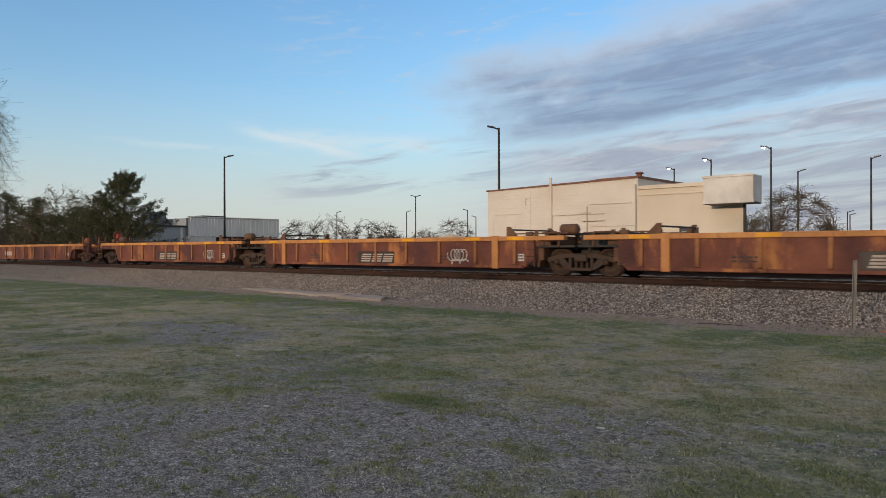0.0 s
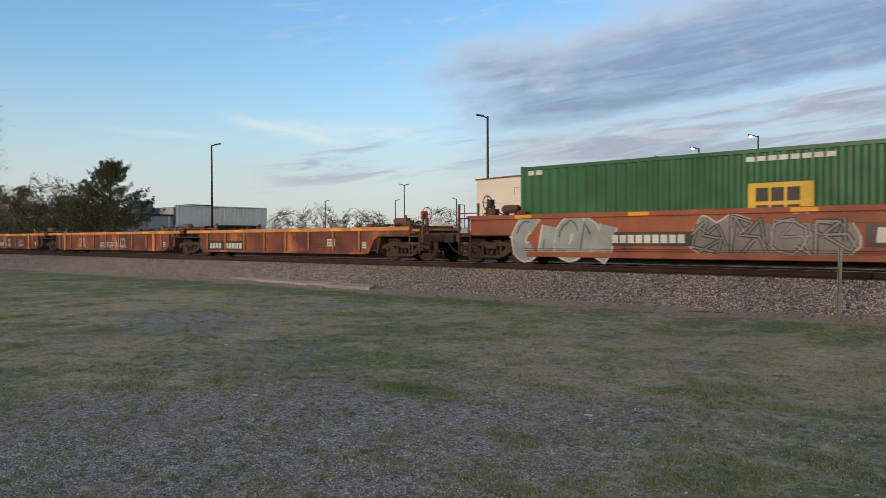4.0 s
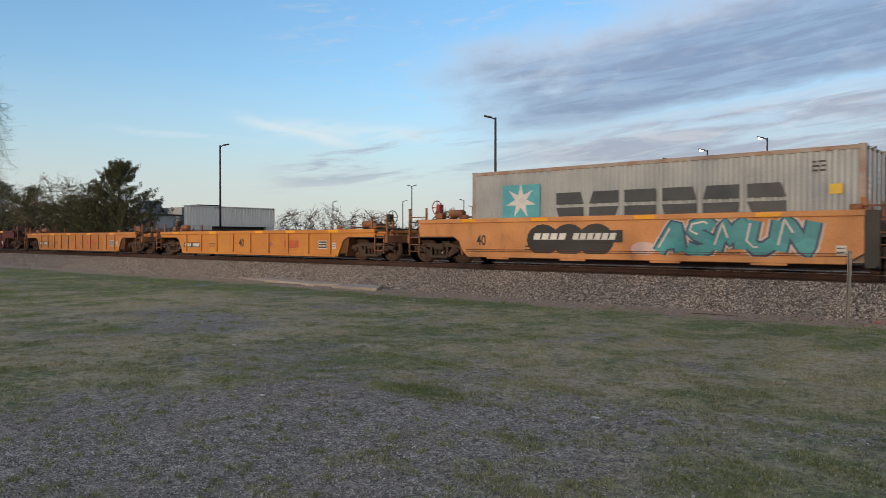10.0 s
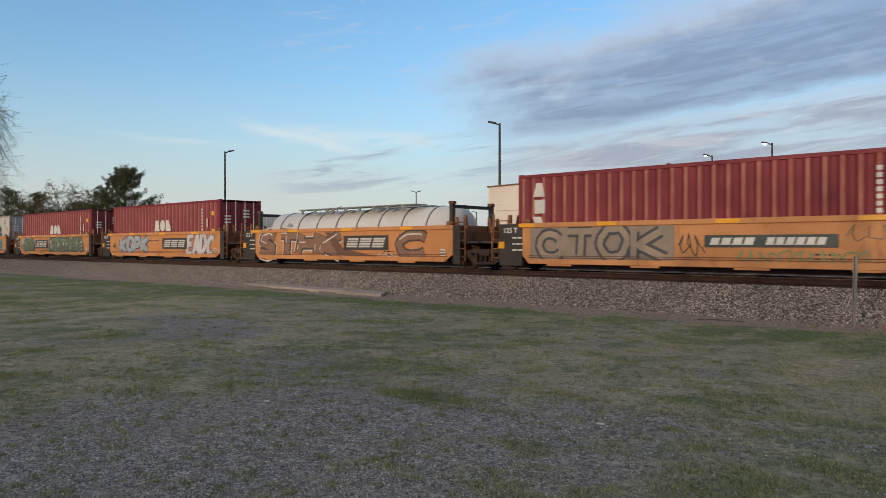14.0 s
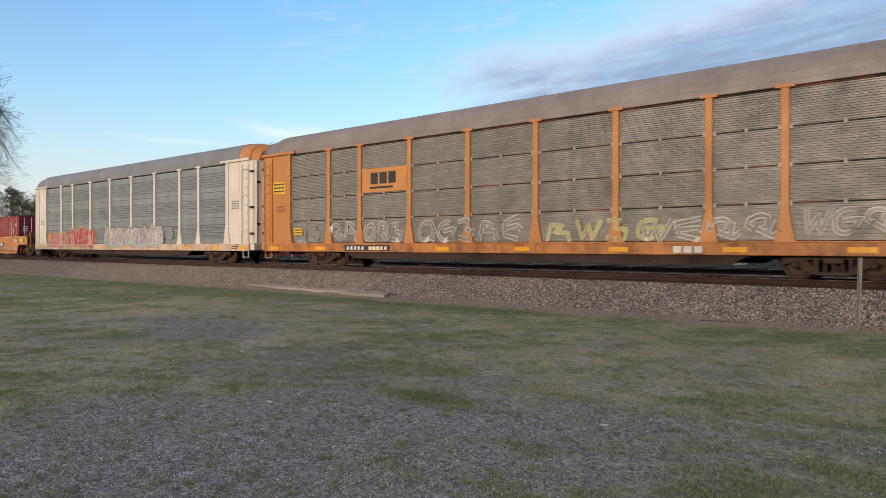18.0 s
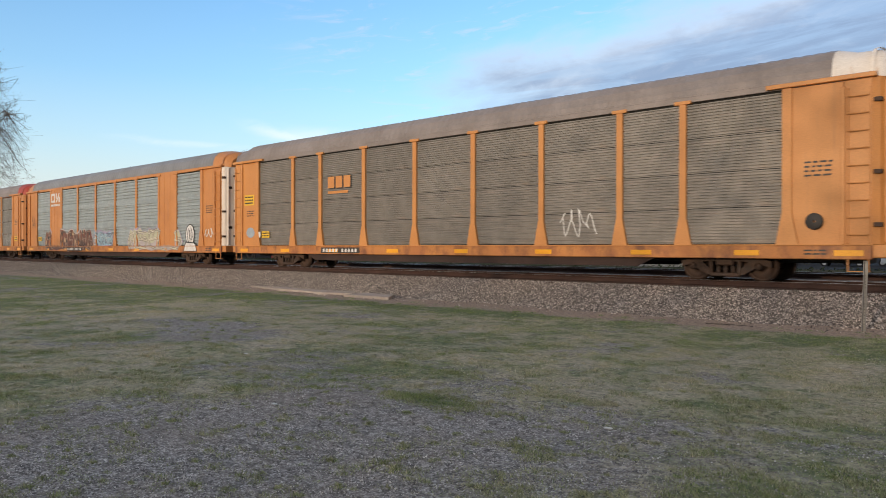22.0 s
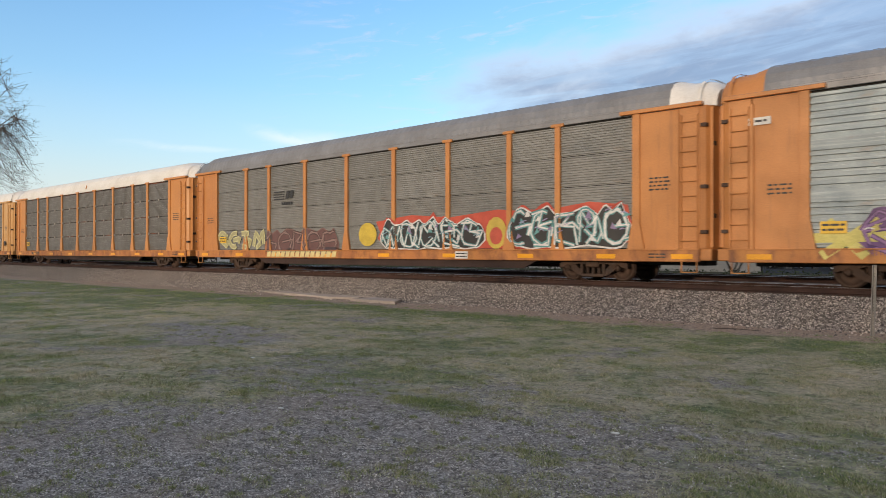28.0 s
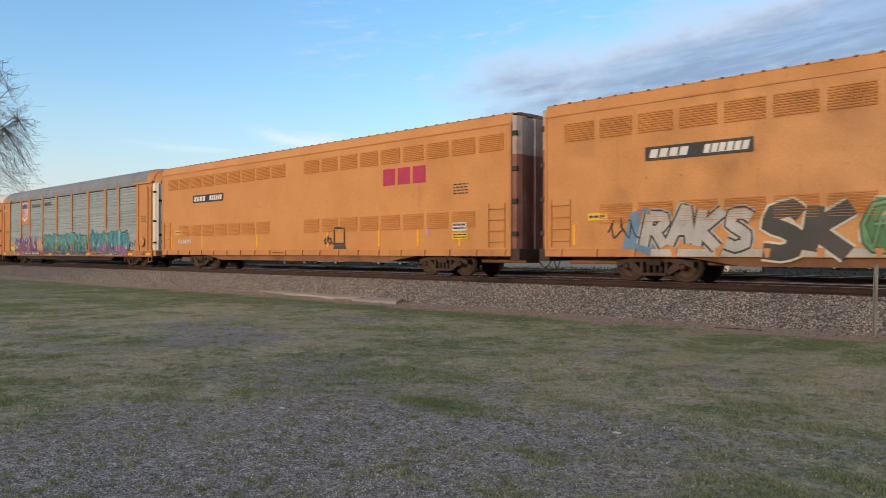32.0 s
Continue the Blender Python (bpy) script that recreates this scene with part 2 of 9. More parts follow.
    def lathe(self, prof, centre, axis="y", n=20):
        """prof: (radius, along) pairs, turned about an axis through the centre."""
        i, m = len(self.v), len(prof)
        for k in range(n):
            t = 2 * math.pi * k / n
            for r, d in prof:
                a, b = r * math.cos(t), r * math.sin(t)
                p = {"y": (a, d, b), "x": (d, a, b), "z": (a, b, d)}[axis]
                self.v.append((p[0] + centre[0], p[1] + centre[1], p[2] + centre[2]))
        for k in range(n):
            j = (k + 1) % n
            for q in range(m - 1):
                self.face((i + k * m + q, i + j * m + q, i + j * m + q + 1, i + k * m + q + 1), True)
        return self

    def poly(self, pts, y, flip=False):
        """A flat polygon of x, z points facing -y."""
        i = len(self.v)
        self.v += [(a, y, b) for a, b in pts]
        idx = [i + k for k in range(len(pts))]
        self.face(idx[::-1] if flip else idx)
        return self

    def mesh(self, name, material):
        me = bpy.data.meshes.new(name)
        me.from_pydata(self.v, [], self.f)
        if any(self.s):
            me.polygons.foreach_set("use_smooth", self.s)
        me.materials.append(material)
        me.update()
        return me


def part(name, mb, material, parent, label="", at=(0, 0, 0), rz=0.0):
    """One mesh object under a thing or a part. mb: an MB, or a mesh that others share."""
    me = mb.mesh(name, material) if isinstance(mb, MB) else mb
    ob = new(name, me)
    ob.parent = parent
    ob.location = at
    if rz:
        ob.rotation_euler = (0, 0, rz)
    if label:
        tagged(ob, label)
    return ob


def thing(name, label, category, at=(0, 0, 0), group="", kind="", mb=None, material=None):
    ob = new(name, mb.mesh(name, material) if mb else None)
    ob.location = at
    return tagged(ob, label, category, group, kind)


def text_mesh(body, size, material, squash=1.0):
    cu = bpy.data.curves.new("lettering", "FONT")
    cu.body, cu.size, cu.align_x, cu.align_y = body, size, "CENTER", "CENTER"
    cu.resolution_u = 3
    cu.offset = size * 0.02
    ob = bpy.data.objects.new("lettering", cu)
    scene.collection.objects.link(ob)
    bpy.context.view_layer.update()
    me = bpy.data.meshes.new_from_object(ob.evaluated_get(bpy.context.evaluated_depsgraph_get()))
    bpy.data.objects.remove(ob)
    me.transform(Matrix.Rotation(radians(90), 4, "X") @ Matrix.Diagonal((squash, 1, 1, 1)))
    me.materials.clear()
    me.materials.append(material)
    return me


def lettering(car, body, x, z, size, material, y=-1.56, squash=1.0):
    return part("lettering", text_mesh(body, size, material, squash), None, car, at=(x, y, z))


def run_at(t):
    i = min(int(t // 2), len(RUN) - 2)
    return RUN[i] + (RUN[i + 1] - RUN[i]) * (t / 2 - i)


MOVERS = []      # (thing, place along the train)
WHEELS = []      # (wheelset, radius)


def rolling(ob, u, y=0.0, z=0.0):
    MOVERS.append((ob, u, y, z))
    ob.location = (u, MID + y, RAIL + z)
    return ob

# ---------------------------------------------------------------- ground
def fbm(x, y, s, seed=0.0, octaves=4):
    return noise.fractal(Vector((x * s + seed * 17.3, y * s - seed * 9.1, seed * 3.7)), 0.9, 2.1, octaves)


def smooth(a, b, v):
    t = min(1, max(0, (v - a) / (b - a)))
    return t * t * (3 - 2 * t)


def toe(x):
    """Where the ballast ends on the camera's side."""
    return 16.3 + 0.45 * fbm(x, 0, 0.16, 3) + 0.12 * fbm(x, 0, 1.1, 5)


def patch(x, y):
    """The one lush green patch near the gravel's middle."""
    return max(0.0, 1 - math.hypot((x + 5.2) / 0.7, (y - 5.5) / 0.3) ** 2)


def turf(x, y):
    """Share of turf over gravel at a place, 0 to 1."""
    d = math.hypot(x, y)
    v = 0.10 + smooth(6.6, 9.4, d + 1.6 * fbm(x, y, 0.28, 1) + 1.2 * fbm(x, y, 1.1, 2)) * 0.72
    v += 0.50 * smooth(-4.0, -1.4, x + 0.9 * fbm(x, y, 0.5, 6))
    v -= 0.42 * smooth(0.15, 0.6, fbm(x, y, 0.42, 7)) * smooth(8, 10, d)
    v -= 0.30 * smooth(0.1, 0.6, fbm(x, y, 1.9, 14))
    edge = toe(x) - 1.5 + 0.4 * fbm(x, y, 0.8, 9)
    v *= 1 - smooth(edge - 0.4, edge + 0.2, y)
    bald = math.hypot((x + 12.6) / 3.0, (y - 7.4) / 1.3) + 0.7 * fbm(x, y, 0.7, 15)
    v -= 0.55 * (1 - smooth(0.5, 1.1, bald))
    v = max(v, 0.7 * patch(x, y))
    return min(1, max(0, v))


def green(x, y):
    """Share of fresh green against straw."""
    g = 0.26 + 0.38 * fbm(x, y, 0.45, 11) + 0.45 * fbm(x, y, 1.8, 12)
    g += 0.55 * smooth(11.6, 14.0, y) * smooth(-30, -6, -abs(x + 18))
    g += 0.3 * smooth(16, 24, -x)
    g = max(g, patch(x, y))
    return min(1, max(0, g))


def earth(x, y):
    """Bare brown earth along the ballast."""
    e = toe(x) - 1.5 + 0.4 * fbm(x, y, 0.8, 9)
    return smooth(e - 0.5, e + 0.2, y)


def ground_material():
    m = bpy.data.materials.new("turf_and_gravel")
    m.use_nodes = True
    nt = m.node_tree
    b = nt.nodes["Principled BSDF"]
    vec = node(nt, "ShaderNodeTexCoord").outputs["Object"]
    at = lambda n: node(nt, "ShaderNodeAttribute", attribute_name=n).outputs["Fac"]
    cover, fresh, bare = at("cover"), at("fresh"), at("bare")
    vor = node(nt, "ShaderNodeTexVoronoi", feature="F1")
    set_in(vor, Scale=80.0, Randomness=1.0)
    nt.links.new(vec, vor.inputs["Vector"])
    n1 = noise_node(nt, vec, 0.7, 5)
    n2 = noise_node(nt, vec, 22, 5, 0.7)
    stone = node(nt, "ShaderNodeSeparateColor")
    nt.links.new(vor.outputs["Color"], stone.inputs[0])
    grav = ramp(nt, stone.outputs[0], [(0.0, (0.125, 0.116, 0.112)), (0.5, (0.275, 0.258, 0.25)), (0.85, (0.42, 0.40, 0.39)), (1.0, (0.68, 0.66, 0.64))])
    grav = mix(nt, 0.75, grav, ramp(nt, n2, [(0.3, 0.45), (0.7, 1.15)]), "MULTIPLY")
    grav = mix(nt, ramp(nt, n1, [(0.4, 0), (0.65, 0.5)]), grav, (0.21, 0.18, 0.155, 1))
    soil = mix(nt, n2, (0.22, 0.165, 0.13, 1), (0.42, 0.33, 0.27, 1))
    thatch = mix(nt, n2, (0.215, 0.19, 0.14, 1), (0.47, 0.425, 0.325, 1))
    grass = mix(nt, fresh, thatch, mix(nt, n2, (0.115, 0.138, 0.06, 1), (0.285, 0.315, 0.15, 1)))
    n3 = noise_node(nt, vec, 4.5, 5, 0.65)
    n4 = noise_node(nt, vec, 3.1, 6, 0.7)
    spots_ = ramp(nt, math_node(nt, "ADD", n4, math_node(nt, "MULTIPLY", fresh, 0.35)), [(0.58, 0), (0.72, 0.75)])
    grass = mix(nt, spots_, grass, mix(nt, n2, (0.055, 0.085, 0.038, 1), (0.15, 0.19, 0.092, 1)))
    edge = math_node(nt, "ADD", cover, math_node(nt, "MULTIPLY", math_node(nt, "SUBTRACT", n2, 0.5), 1.0))
    edge = math_node(nt, "ADD", edge, math_node(nt, "MULTIPLY", math_node(nt, "SUBTRACT", n3, 0.5), 1.0))
    c = mix(nt, ramp(nt, edge, [(0.28, 0), (0.62, 1)]), grav, grass)
    c = mix(nt, bare, c, soil)
    n5 = noise_node(nt, vec, 11, 5, 0.75)
    c = mix(nt, 0.8, c, ramp(nt, n5, [(0.34, 0.32), (0.52, 1.0), (0.72, 1.4)]), "MULTIPLY")
    nt.links.new(c, b.inputs["Base Color"])
    set_in(b, Roughness=0.95)
    b.inputs["Specular IOR Level"].default_value = 0.2
    bp = node(nt, "ShaderNodeBump")
    set_in(bp, Strength=0.6, Distance=0.02)
    h = math_node(nt, "ADD", math_node(nt, "MULTIPLY", vor.outputs["Distance"], -1.2), n2)
    nt.links.new(h, bp.inputs["Height"])
    nt.links.new(bp.outputs[0], b.inputs["Normal"])
    return m


def lines(*spans):
    out = []
    for a, b, step in spans:
        out += list(np.arange(a, b, step))
    return sorted(set(round(float(v), 3) for v in out))


def lie(x, y):
    """Height of the turf."""
    near = 1 - smooth(20, 30, y)
    return (0.035 * fbm(x, y, 0.5, 20) + 0.012 * fbm(x, y, 2.5, 21)) * near * smooth(-90, -60, -abs(x))


def build_ground():
    xs = lines((-4000, -400, 600), (-400, -90, 40), (-90, -34, 1.0), (-34, 5, 0.22), (5, 30, 2.5), (30, 200, 30), (200, 4001, 600))
    ys = lines((-2000, -50, 400), (-50, 2, 6), (2, 17.6, 0.22), (17.6, 30, 1.2), (30, 120, 10), (120, 400, 50), (400, 4001, 600))
    nx, ny = len(xs), len(ys)
    v = [(x, y, lie(x, y)) for y in ys for x in xs]
    f = [(j * nx + i, j * nx + i + 1, (j + 1) * nx + i + 1, (j + 1) * nx + i) for j in range(ny - 1) for i in range(nx - 1)]
    me = bpy.data.meshes.new("ground")
    me.from_pydata(v, [], f)
    near = lambda p: -60 < p[0] < 8 and 1 < p[1] < 18.5
    for name, fn, far in (("cover", turf, 0.9), ("fresh", green, 0.5), ("bare", earth, 0.0)):
        a = me.attributes.new(name, "FLOAT", "POINT")
        a.data.foreach_set("value", [fn(p[0], p[1]) if near(p) else far for p in v])
    me.polygons.foreach_set("use_smooth", [True] * len(f))
    me.materials.append(ground_material())
    tagged(new("ground", me), "patchy spring grass over grey gravel", "ground", kind="structure")


def blade_material():
    m = bpy.data.materials.new("grass_blade")
    m.use_nodes = True
    nt = m.node_tree
    p = nt.nodes["Principled BSDF"]
    r = node(nt, "ShaderNodeNewGeometry").outputs["Random Per Island"]
    fresh = node(nt, "ShaderNodeAttribute", attribute_name="fresh").outputs["Fac"]
    dry = mix(nt, r, (0.23, 0.20, 0.15, 1), (0.62, 0.555, 0.43, 1))
    new_ = mix(nt, r, (0.056, 0.092, 0.035, 1), (0.235, 0.30, 0.105, 1))
    nt.links.new(mix(nt, fresh, dry, new_), p.inputs["Base Color"])
    set_in(p, Roughness=0.75)
    p.inputs["Specular IOR Level"].default_value = 0.2
    return m


def build_grass():
    """Low clumps of fine blades, and dry blades lying between them."""
    rnd = random.Random(5)
    rg = np.random.RandomState(5)
    m = blade_material()

    def finish(name, label, root, d, tall, wide, lean, tone):
        """Blades as slim triangles; all arguments but the names are arrays."""
        n = len(root)
        t, s = rg.rand(n) * 6.283, rg.rand(n) * 6.283
        side = np.stack([np.cos(t), np.sin(t), np.zeros(n)], 1) * (wide * (1 + d / 7))[:, None]
        tip = root + np.stack([np.cos(s) * lean, np.sin(s) * lean, tall], 1)
        v = np.stack([root - side, root + side, tip], 1).reshape(-1, 3)
        me = bpy.data.meshes.new(name)
        me.from_pydata(v.tolist(), [], np.arange(3 * n).reshape(-1, 3).tolist())
        a = me.attributes.new("fresh", "FLOAT", "POINT")
        a.data.foreach_set("value", np.repeat(np.clip(tone, 0, 1), 3))
        me.materials.append(m)
        tagged(new(name, me), label, "grass", kind="stuff")

    def spot(power, far=46.0):
        d = 4.2 * (far / 4.2) ** (rnd.random() ** power)
        a = radians(rnd.uniform(7, 77))
        return d, -d * math.sin(a), d * math.cos(a)

    clumps = []
    while len(clumps) < 6200:
        d, x, y = spot(0.9)
        lush = patch(x, y)
        if y > toe(x) - 0.9 or (lush < .2 and rnd.random() > 0.05 + 0.95 * turf(x, y) * (0.06 + 0.94 * smooth(0.0, 0.35, fbm(x, y, 2.1, 13)))):
            continue
        r = (0.025 + 0.11 * rnd.random() ** 2) * (1 + d / 18)
        t = turf(x, y)
        clumps.append((x, y, lie(x, y) - 0.003, d, r * (0.55 + 0.45 * t), min(1, max(0.15 + 0.6 * (1 - t), green(x, y) + rnd.uniform(-.05, .5))), rnd.uniform(0.5, 1.1)))
    c = np.repeat(np.array(clumps), 72, axis=0)
    n = len(c)
    off = rg.normal(size=(n, 2)) * c[:, 4:5] * (1.25, 0.8)
    root = np.stack([c[:, 0] + off[:, 0], c[:, 1] + off[:, 1], c[:, 2]], 1)
    core = np.exp(-((off / c[:, 4:5]) ** 2).sum(1) * 0.5)
    tall = (0.010 + 0.030 * rg.rand(n)) * c[:, 6] * (0.45 + 0.75 * core)
    finish("grass", "short green grass in low clumps on straw and gravel", root, c[:, 3], tall, 0.0013 + 0.0012 * rg.rand(n), 0.006 + 0.03 * rg.rand(n), c[:, 5] + rg.normal(size=n) * .2)
    lay = []
    while len(lay) < 90000:
        d, x, y = spot(0.85, 40.0)
        if y > toe(x) - 0.7 or rnd.random() > max(0, turf(x, y) - 0.15) * 1.1 + 0.01:
            continue
        lay.append((x, y, lie(x, y), d, max(0, green(x, y) * .8 - rnd.random() * .6)))
    c = np.array(lay)
    n = len(c)
    finish("straw", "dry straw-coloured grass between the green tufts", c[:, :3], c[:, 3], 0.002 + 0.010 * rg.rand(n), 0.0010 + 0.0010 * rg.rand(n), 0.02 + 0.035 * rg.rand(n), c[:, 4])


def island_mat(name, a, b, rough=0.8, power=1.0):
    """A colour of its own for each loose piece of a mesh."""
    if name in MATS:
        return MATS[name]
    m = bpy.data.materials.new(name)
    m.use_nodes = True
    nt = m.node_tree
    p = nt.nodes["Principled BSDF"]
    r = node(nt, "ShaderNodeNewGeometry").outputs["Random Per Island"]
    r = math_node(nt, "POWER", r, power)
    c = mix(nt, r, (*a, 1), (*b, 1))
    vec = node(nt, "ShaderNodeTexCoord").outputs["Object"]
    n = noise_node(nt, vec, 30, 3)
    c = mix(nt, 0.5, c, ramp(nt, n, [(0.3, 0.5), (0.7, 1.1)]), "MULTIPLY")
    nt.links.new(c, p.inputs["Base Color"])
    set_in(p, Roughness=rough)
    p.inputs["Specular IOR Level"].default_value = 0.25
    MATS[name] = m
    return m


OCTA = [(1, 0, 0), (-1, 0, 0), (0, 1, 0), (0, -1, 0), (0, 0, 1), (0, 0, -1)]
OCTA_F = [(0, 2, 4), (2, 1, 4), (1, 3, 4), (3, 0, 4), (2, 0, 5), (1, 2, 5), (3, 1, 5), (0, 3, 5)]


def stones(name, label, material, places, size, seed):
    rnd = random.Random(seed)
    n = len(places)
    v = np.zeros((n, 6, 3))
    base = np.array(OCTA, float)
    rg = np.random.RandomState(seed)
    for i, (x, y, z) in enumerate(places):
        s = size * (0.55 + 0.9 * rg.rand() ** 2)
        p = base * (s * (0.6 + 0.8 * rg.rand(6, 1))) * (1, 0.6 + 0.4 * rg.rand(), 0.5 + 0.4 * rg.rand())
        e = Euler((rg.rand() * 0.9, rg.rand() * 0.9, rg.rand() * 6.28)).to_matrix()
        v[i] = p @ np.array(e).T + (x, y, z)
    f = (np.array(OCTA_F)[None] + (np.arange(n) * 6)[:, None, None]).reshape(-1, 3)
    me = bpy.data.meshes.new(name)
    me.from_pydata(v.reshape(-1, 3).tolist(), [], f.tolist())
    me.materials.append(material)
    tagged(new(name, me), label, "stones", kind="stuff")


def build_gravel():
    rnd = random.Random(8)
    spots = []
    while len(spots) < 26000:
        d = 4.3 * (13.0 / 4.3) ** rnd.random()
        a = radians(rnd.uniform(7, 77))
        x, y = -d * math.sin(a), d * math.cos(a)
        if rnd.random() < turf(x, y) * 1.15:
            continue
        spots.append((x, y, lie(x, y) + 0.003))
    stones("gravel", "loose grey crushed gravel among the grass", island_mat("gravel_stone", (0.12, 0.112, 0.108), (0.66, 0.64, 0.62), 0.85, 1.9), spots, 0.0075, 4)


# ---------------------------------------------------------------- track
def bed_height(x, y):
    t = toe(x)
    if y < MID - 1.85:
        return max(-0.15, (y - t) / (MID - 1.85 - t) * 0.545)
    if y > MID2 + 1.9:
        return max(-0.05, 0.645 - (y - MID2 - 1.9) * 0.32)
    # between the shoulders; a shallow valley between the tracks
    return 0.545 + 0.1 * smooth(22.9, 23.9, y) - 0.1 * math.exp(-((y - (MID + MID2) / 2) / 0.5) ** 2)


def bed_material():
    m = bpy.data.materials.new("ballast_bed")
    m.use_nodes = True
    nt = m.node_tree
    b = nt.nodes["Principled BSDF"]
    vec = node(nt, "ShaderNodeTexCoord").outputs["Object"]
    vor = node(nt, "ShaderNodeTexVoronoi")
    set_in(vor, Scale=17.0)
    nt.links.new(vec, vor.inputs["Vector"])
    sc = node(nt, "ShaderNodeSeparateColor")
    nt.links.new(vor.outputs["Color"], sc.inputs[0])
    c = ramp(nt, sc.outputs[0], [(0, (0.06, 0.05, 0.045)), (0.55, (0.17, 0.14, 0.12)), (1, (0.40, 0.34, 0.30))])
    sep = node(nt, "ShaderNodeSeparateXYZ")
    nt.links.new(vec, sep.inputs[0])
    # brake dust stains the stones beside the rails
    off = math_node(nt, "ABSOLUTE", math_node(nt, "SUBTRACT", sep.outputs[1], MID))
    rr = node(nt, "ShaderNodeMapRange")
    set_in(rr, **{"From Min": 1.2, "From Max": 2.3})
    nt.links.new(off, rr.inputs[0])
    rust = math_node(nt, "SUBTRACT", 0.92, rr.outputs[0])
    n = noise_node(nt, vec, 1.5, 5)
    c = mix(nt, math_node(nt, "MULTIPLY", rust, math_node(nt, "ADD", n, 0.35)), c, (0.085, 0.042, 0.027, 1))
    nt.links.new(c, b.inputs["Base Color"])
    set_in(b, Roughness=0.95)
    bp = node(nt, "ShaderNodeBump")
    set_in(bp, Strength=0.9, Distance=0.05)
    nt.links.new(vor.outputs["Distance"], bp.inputs["Height"])
    bp.invert = True
    nt.links.new(bp.outputs[0], b.inputs["Normal"])
    return m


def build_track():
    xs = lines((-700, -90, 30), (-90, 14, 0.5), (14, 120, 20), (120, 701, 60))
    ys = lines((15.2, 19.2, 0.25), (19.2, 30.2, 0.6))
    nx = len(xs)
    v = [(x, y, bed_height(x, y) + 0.02 * fbm(x, y, 1.5, 30)) for y in ys for x in xs]
    f = [(j * nx + i, j * nx + i + 1, (j + 1) * nx + i + 1, (j + 1) * nx + i) for j in range(len(ys) - 1) for i in range(nx - 1)]
    me = bpy.data.meshes.new("track_bed")
    me.from_pydata(v, [], f)
    me.polygons.foreach_set("use_smooth", [True] * len(f))
    me.materials.append(bed_material())
    tagged(new("track_bed", me), "bank of crushed grey-brown ballast under two tracks", "track bed", kind="structure")
    rail_m = mat("rail_steel", (0.060, 0.028, 0.021), (0.040, 0.020, 0.016), rough=0.85, metal=0.0, fine=20, bump=0.3)
    head_m = mat("rail_head", (0.55, 0.55, 0.56), (0.42, 0.41, 0.41), rough=0.28, metal=1.0, scale=3, bump=0.05)
    tie_m = mat("creosote_tie", (0.06, 0.045, 0.035), (0.035, 0.027, 0.022), rough=0.9, scale=3, rnd=0.35)
    prof = [(-0.075, -0.18), (0.075, -0.18), (0.075, -0.165), (0.015, -0.145), (0.013, -0.05), (0.036, -0.035), (0.036, -0.006),
            (-0.036, -0.006), (-0.036, -0.035), (-0.013, -0.05), (-0.015, -0.145), (-0.075, -0.165)]
    tie = MB().cbox(-0.115, 0.115, -1.3, 1.3, -0.36, -0.185, 0.012).mesh("tie", tie_m)
    plate = MB().cbox(-0.18, 0.18, -0.1, 0.1, -0.186, -0.175, 0.003).mesh("tie_plate", rail_m)
    for mid, label, n0 in ((MID, "near running track with rusty rails and timber ties", -72), (MID2, "second empty track with rusty rails", -72)):
        tr = thing("railway_track", label, "track", (0, mid, RAIL + (0.1 if mid == MID2 else 0)), kind="structure")
        for s in (-0.755, 0.755):
            part("rail", MB().prism([(s + a, b) for a, b in prof], -700, 700, "x"), rail_m, tr, "rusty steel rail")
            part("rail_head", MB().cbox(-700, 700, s - 0.034, s + 0.034, -0.006, 0.0, 0.002), head_m, tr, "rail's polished running surface")
        for i in range(148):
            part("tie", tie, None, tr, at=(n0 + i * 0.53, 0, 0))
            for s in (-0.755, 0.755):
                if mid == MID and -50 < n0 + i * 0.53 < 2 and s < 0:
                    part("tie_plate", plate, None, tr, at=(n0 + i * 0.53, s, 0))
    rnd = random.Random(12)
    spots = []
    while len(spots) < 76000:
        d = rnd.random()
        x = -1.0 - 66 * d ** 1.6
        y = rnd.uniform(15.2, 19.35)
        t = toe(x)
        if y < t - 0.05 and rnd.random() > 0.04:
            continue
        spots.append((x, y, max(lie(x, y), bed_height(x, y)) + 0.010))
    dusty = []
    while len(dusty) < 12000:
        x, y = -1.0 - 66 * rnd.random() ** 1.6, rnd.uniform(18.95, 20.9)
        dusty.append((x, y, bed_height(x, y) - 0.012))
    stones("dusty_ballast", "ballast stained brown by brake dust beside the rail", island_mat("dusty_stone", (0.035, 0.018, 0.013), (0.14, 0.075, 0.05), 0.95, 1.6), dusty, 0.032, 9)
    stones("ballast", "angular grey and brown ballast stones", island_mat("ballast_stone", (0.095, 0.081, 0.074), (0.70, 0.615, 0.545), 0.9, 1.6), spots, 0.025, 6)


build_ground()
build_track()

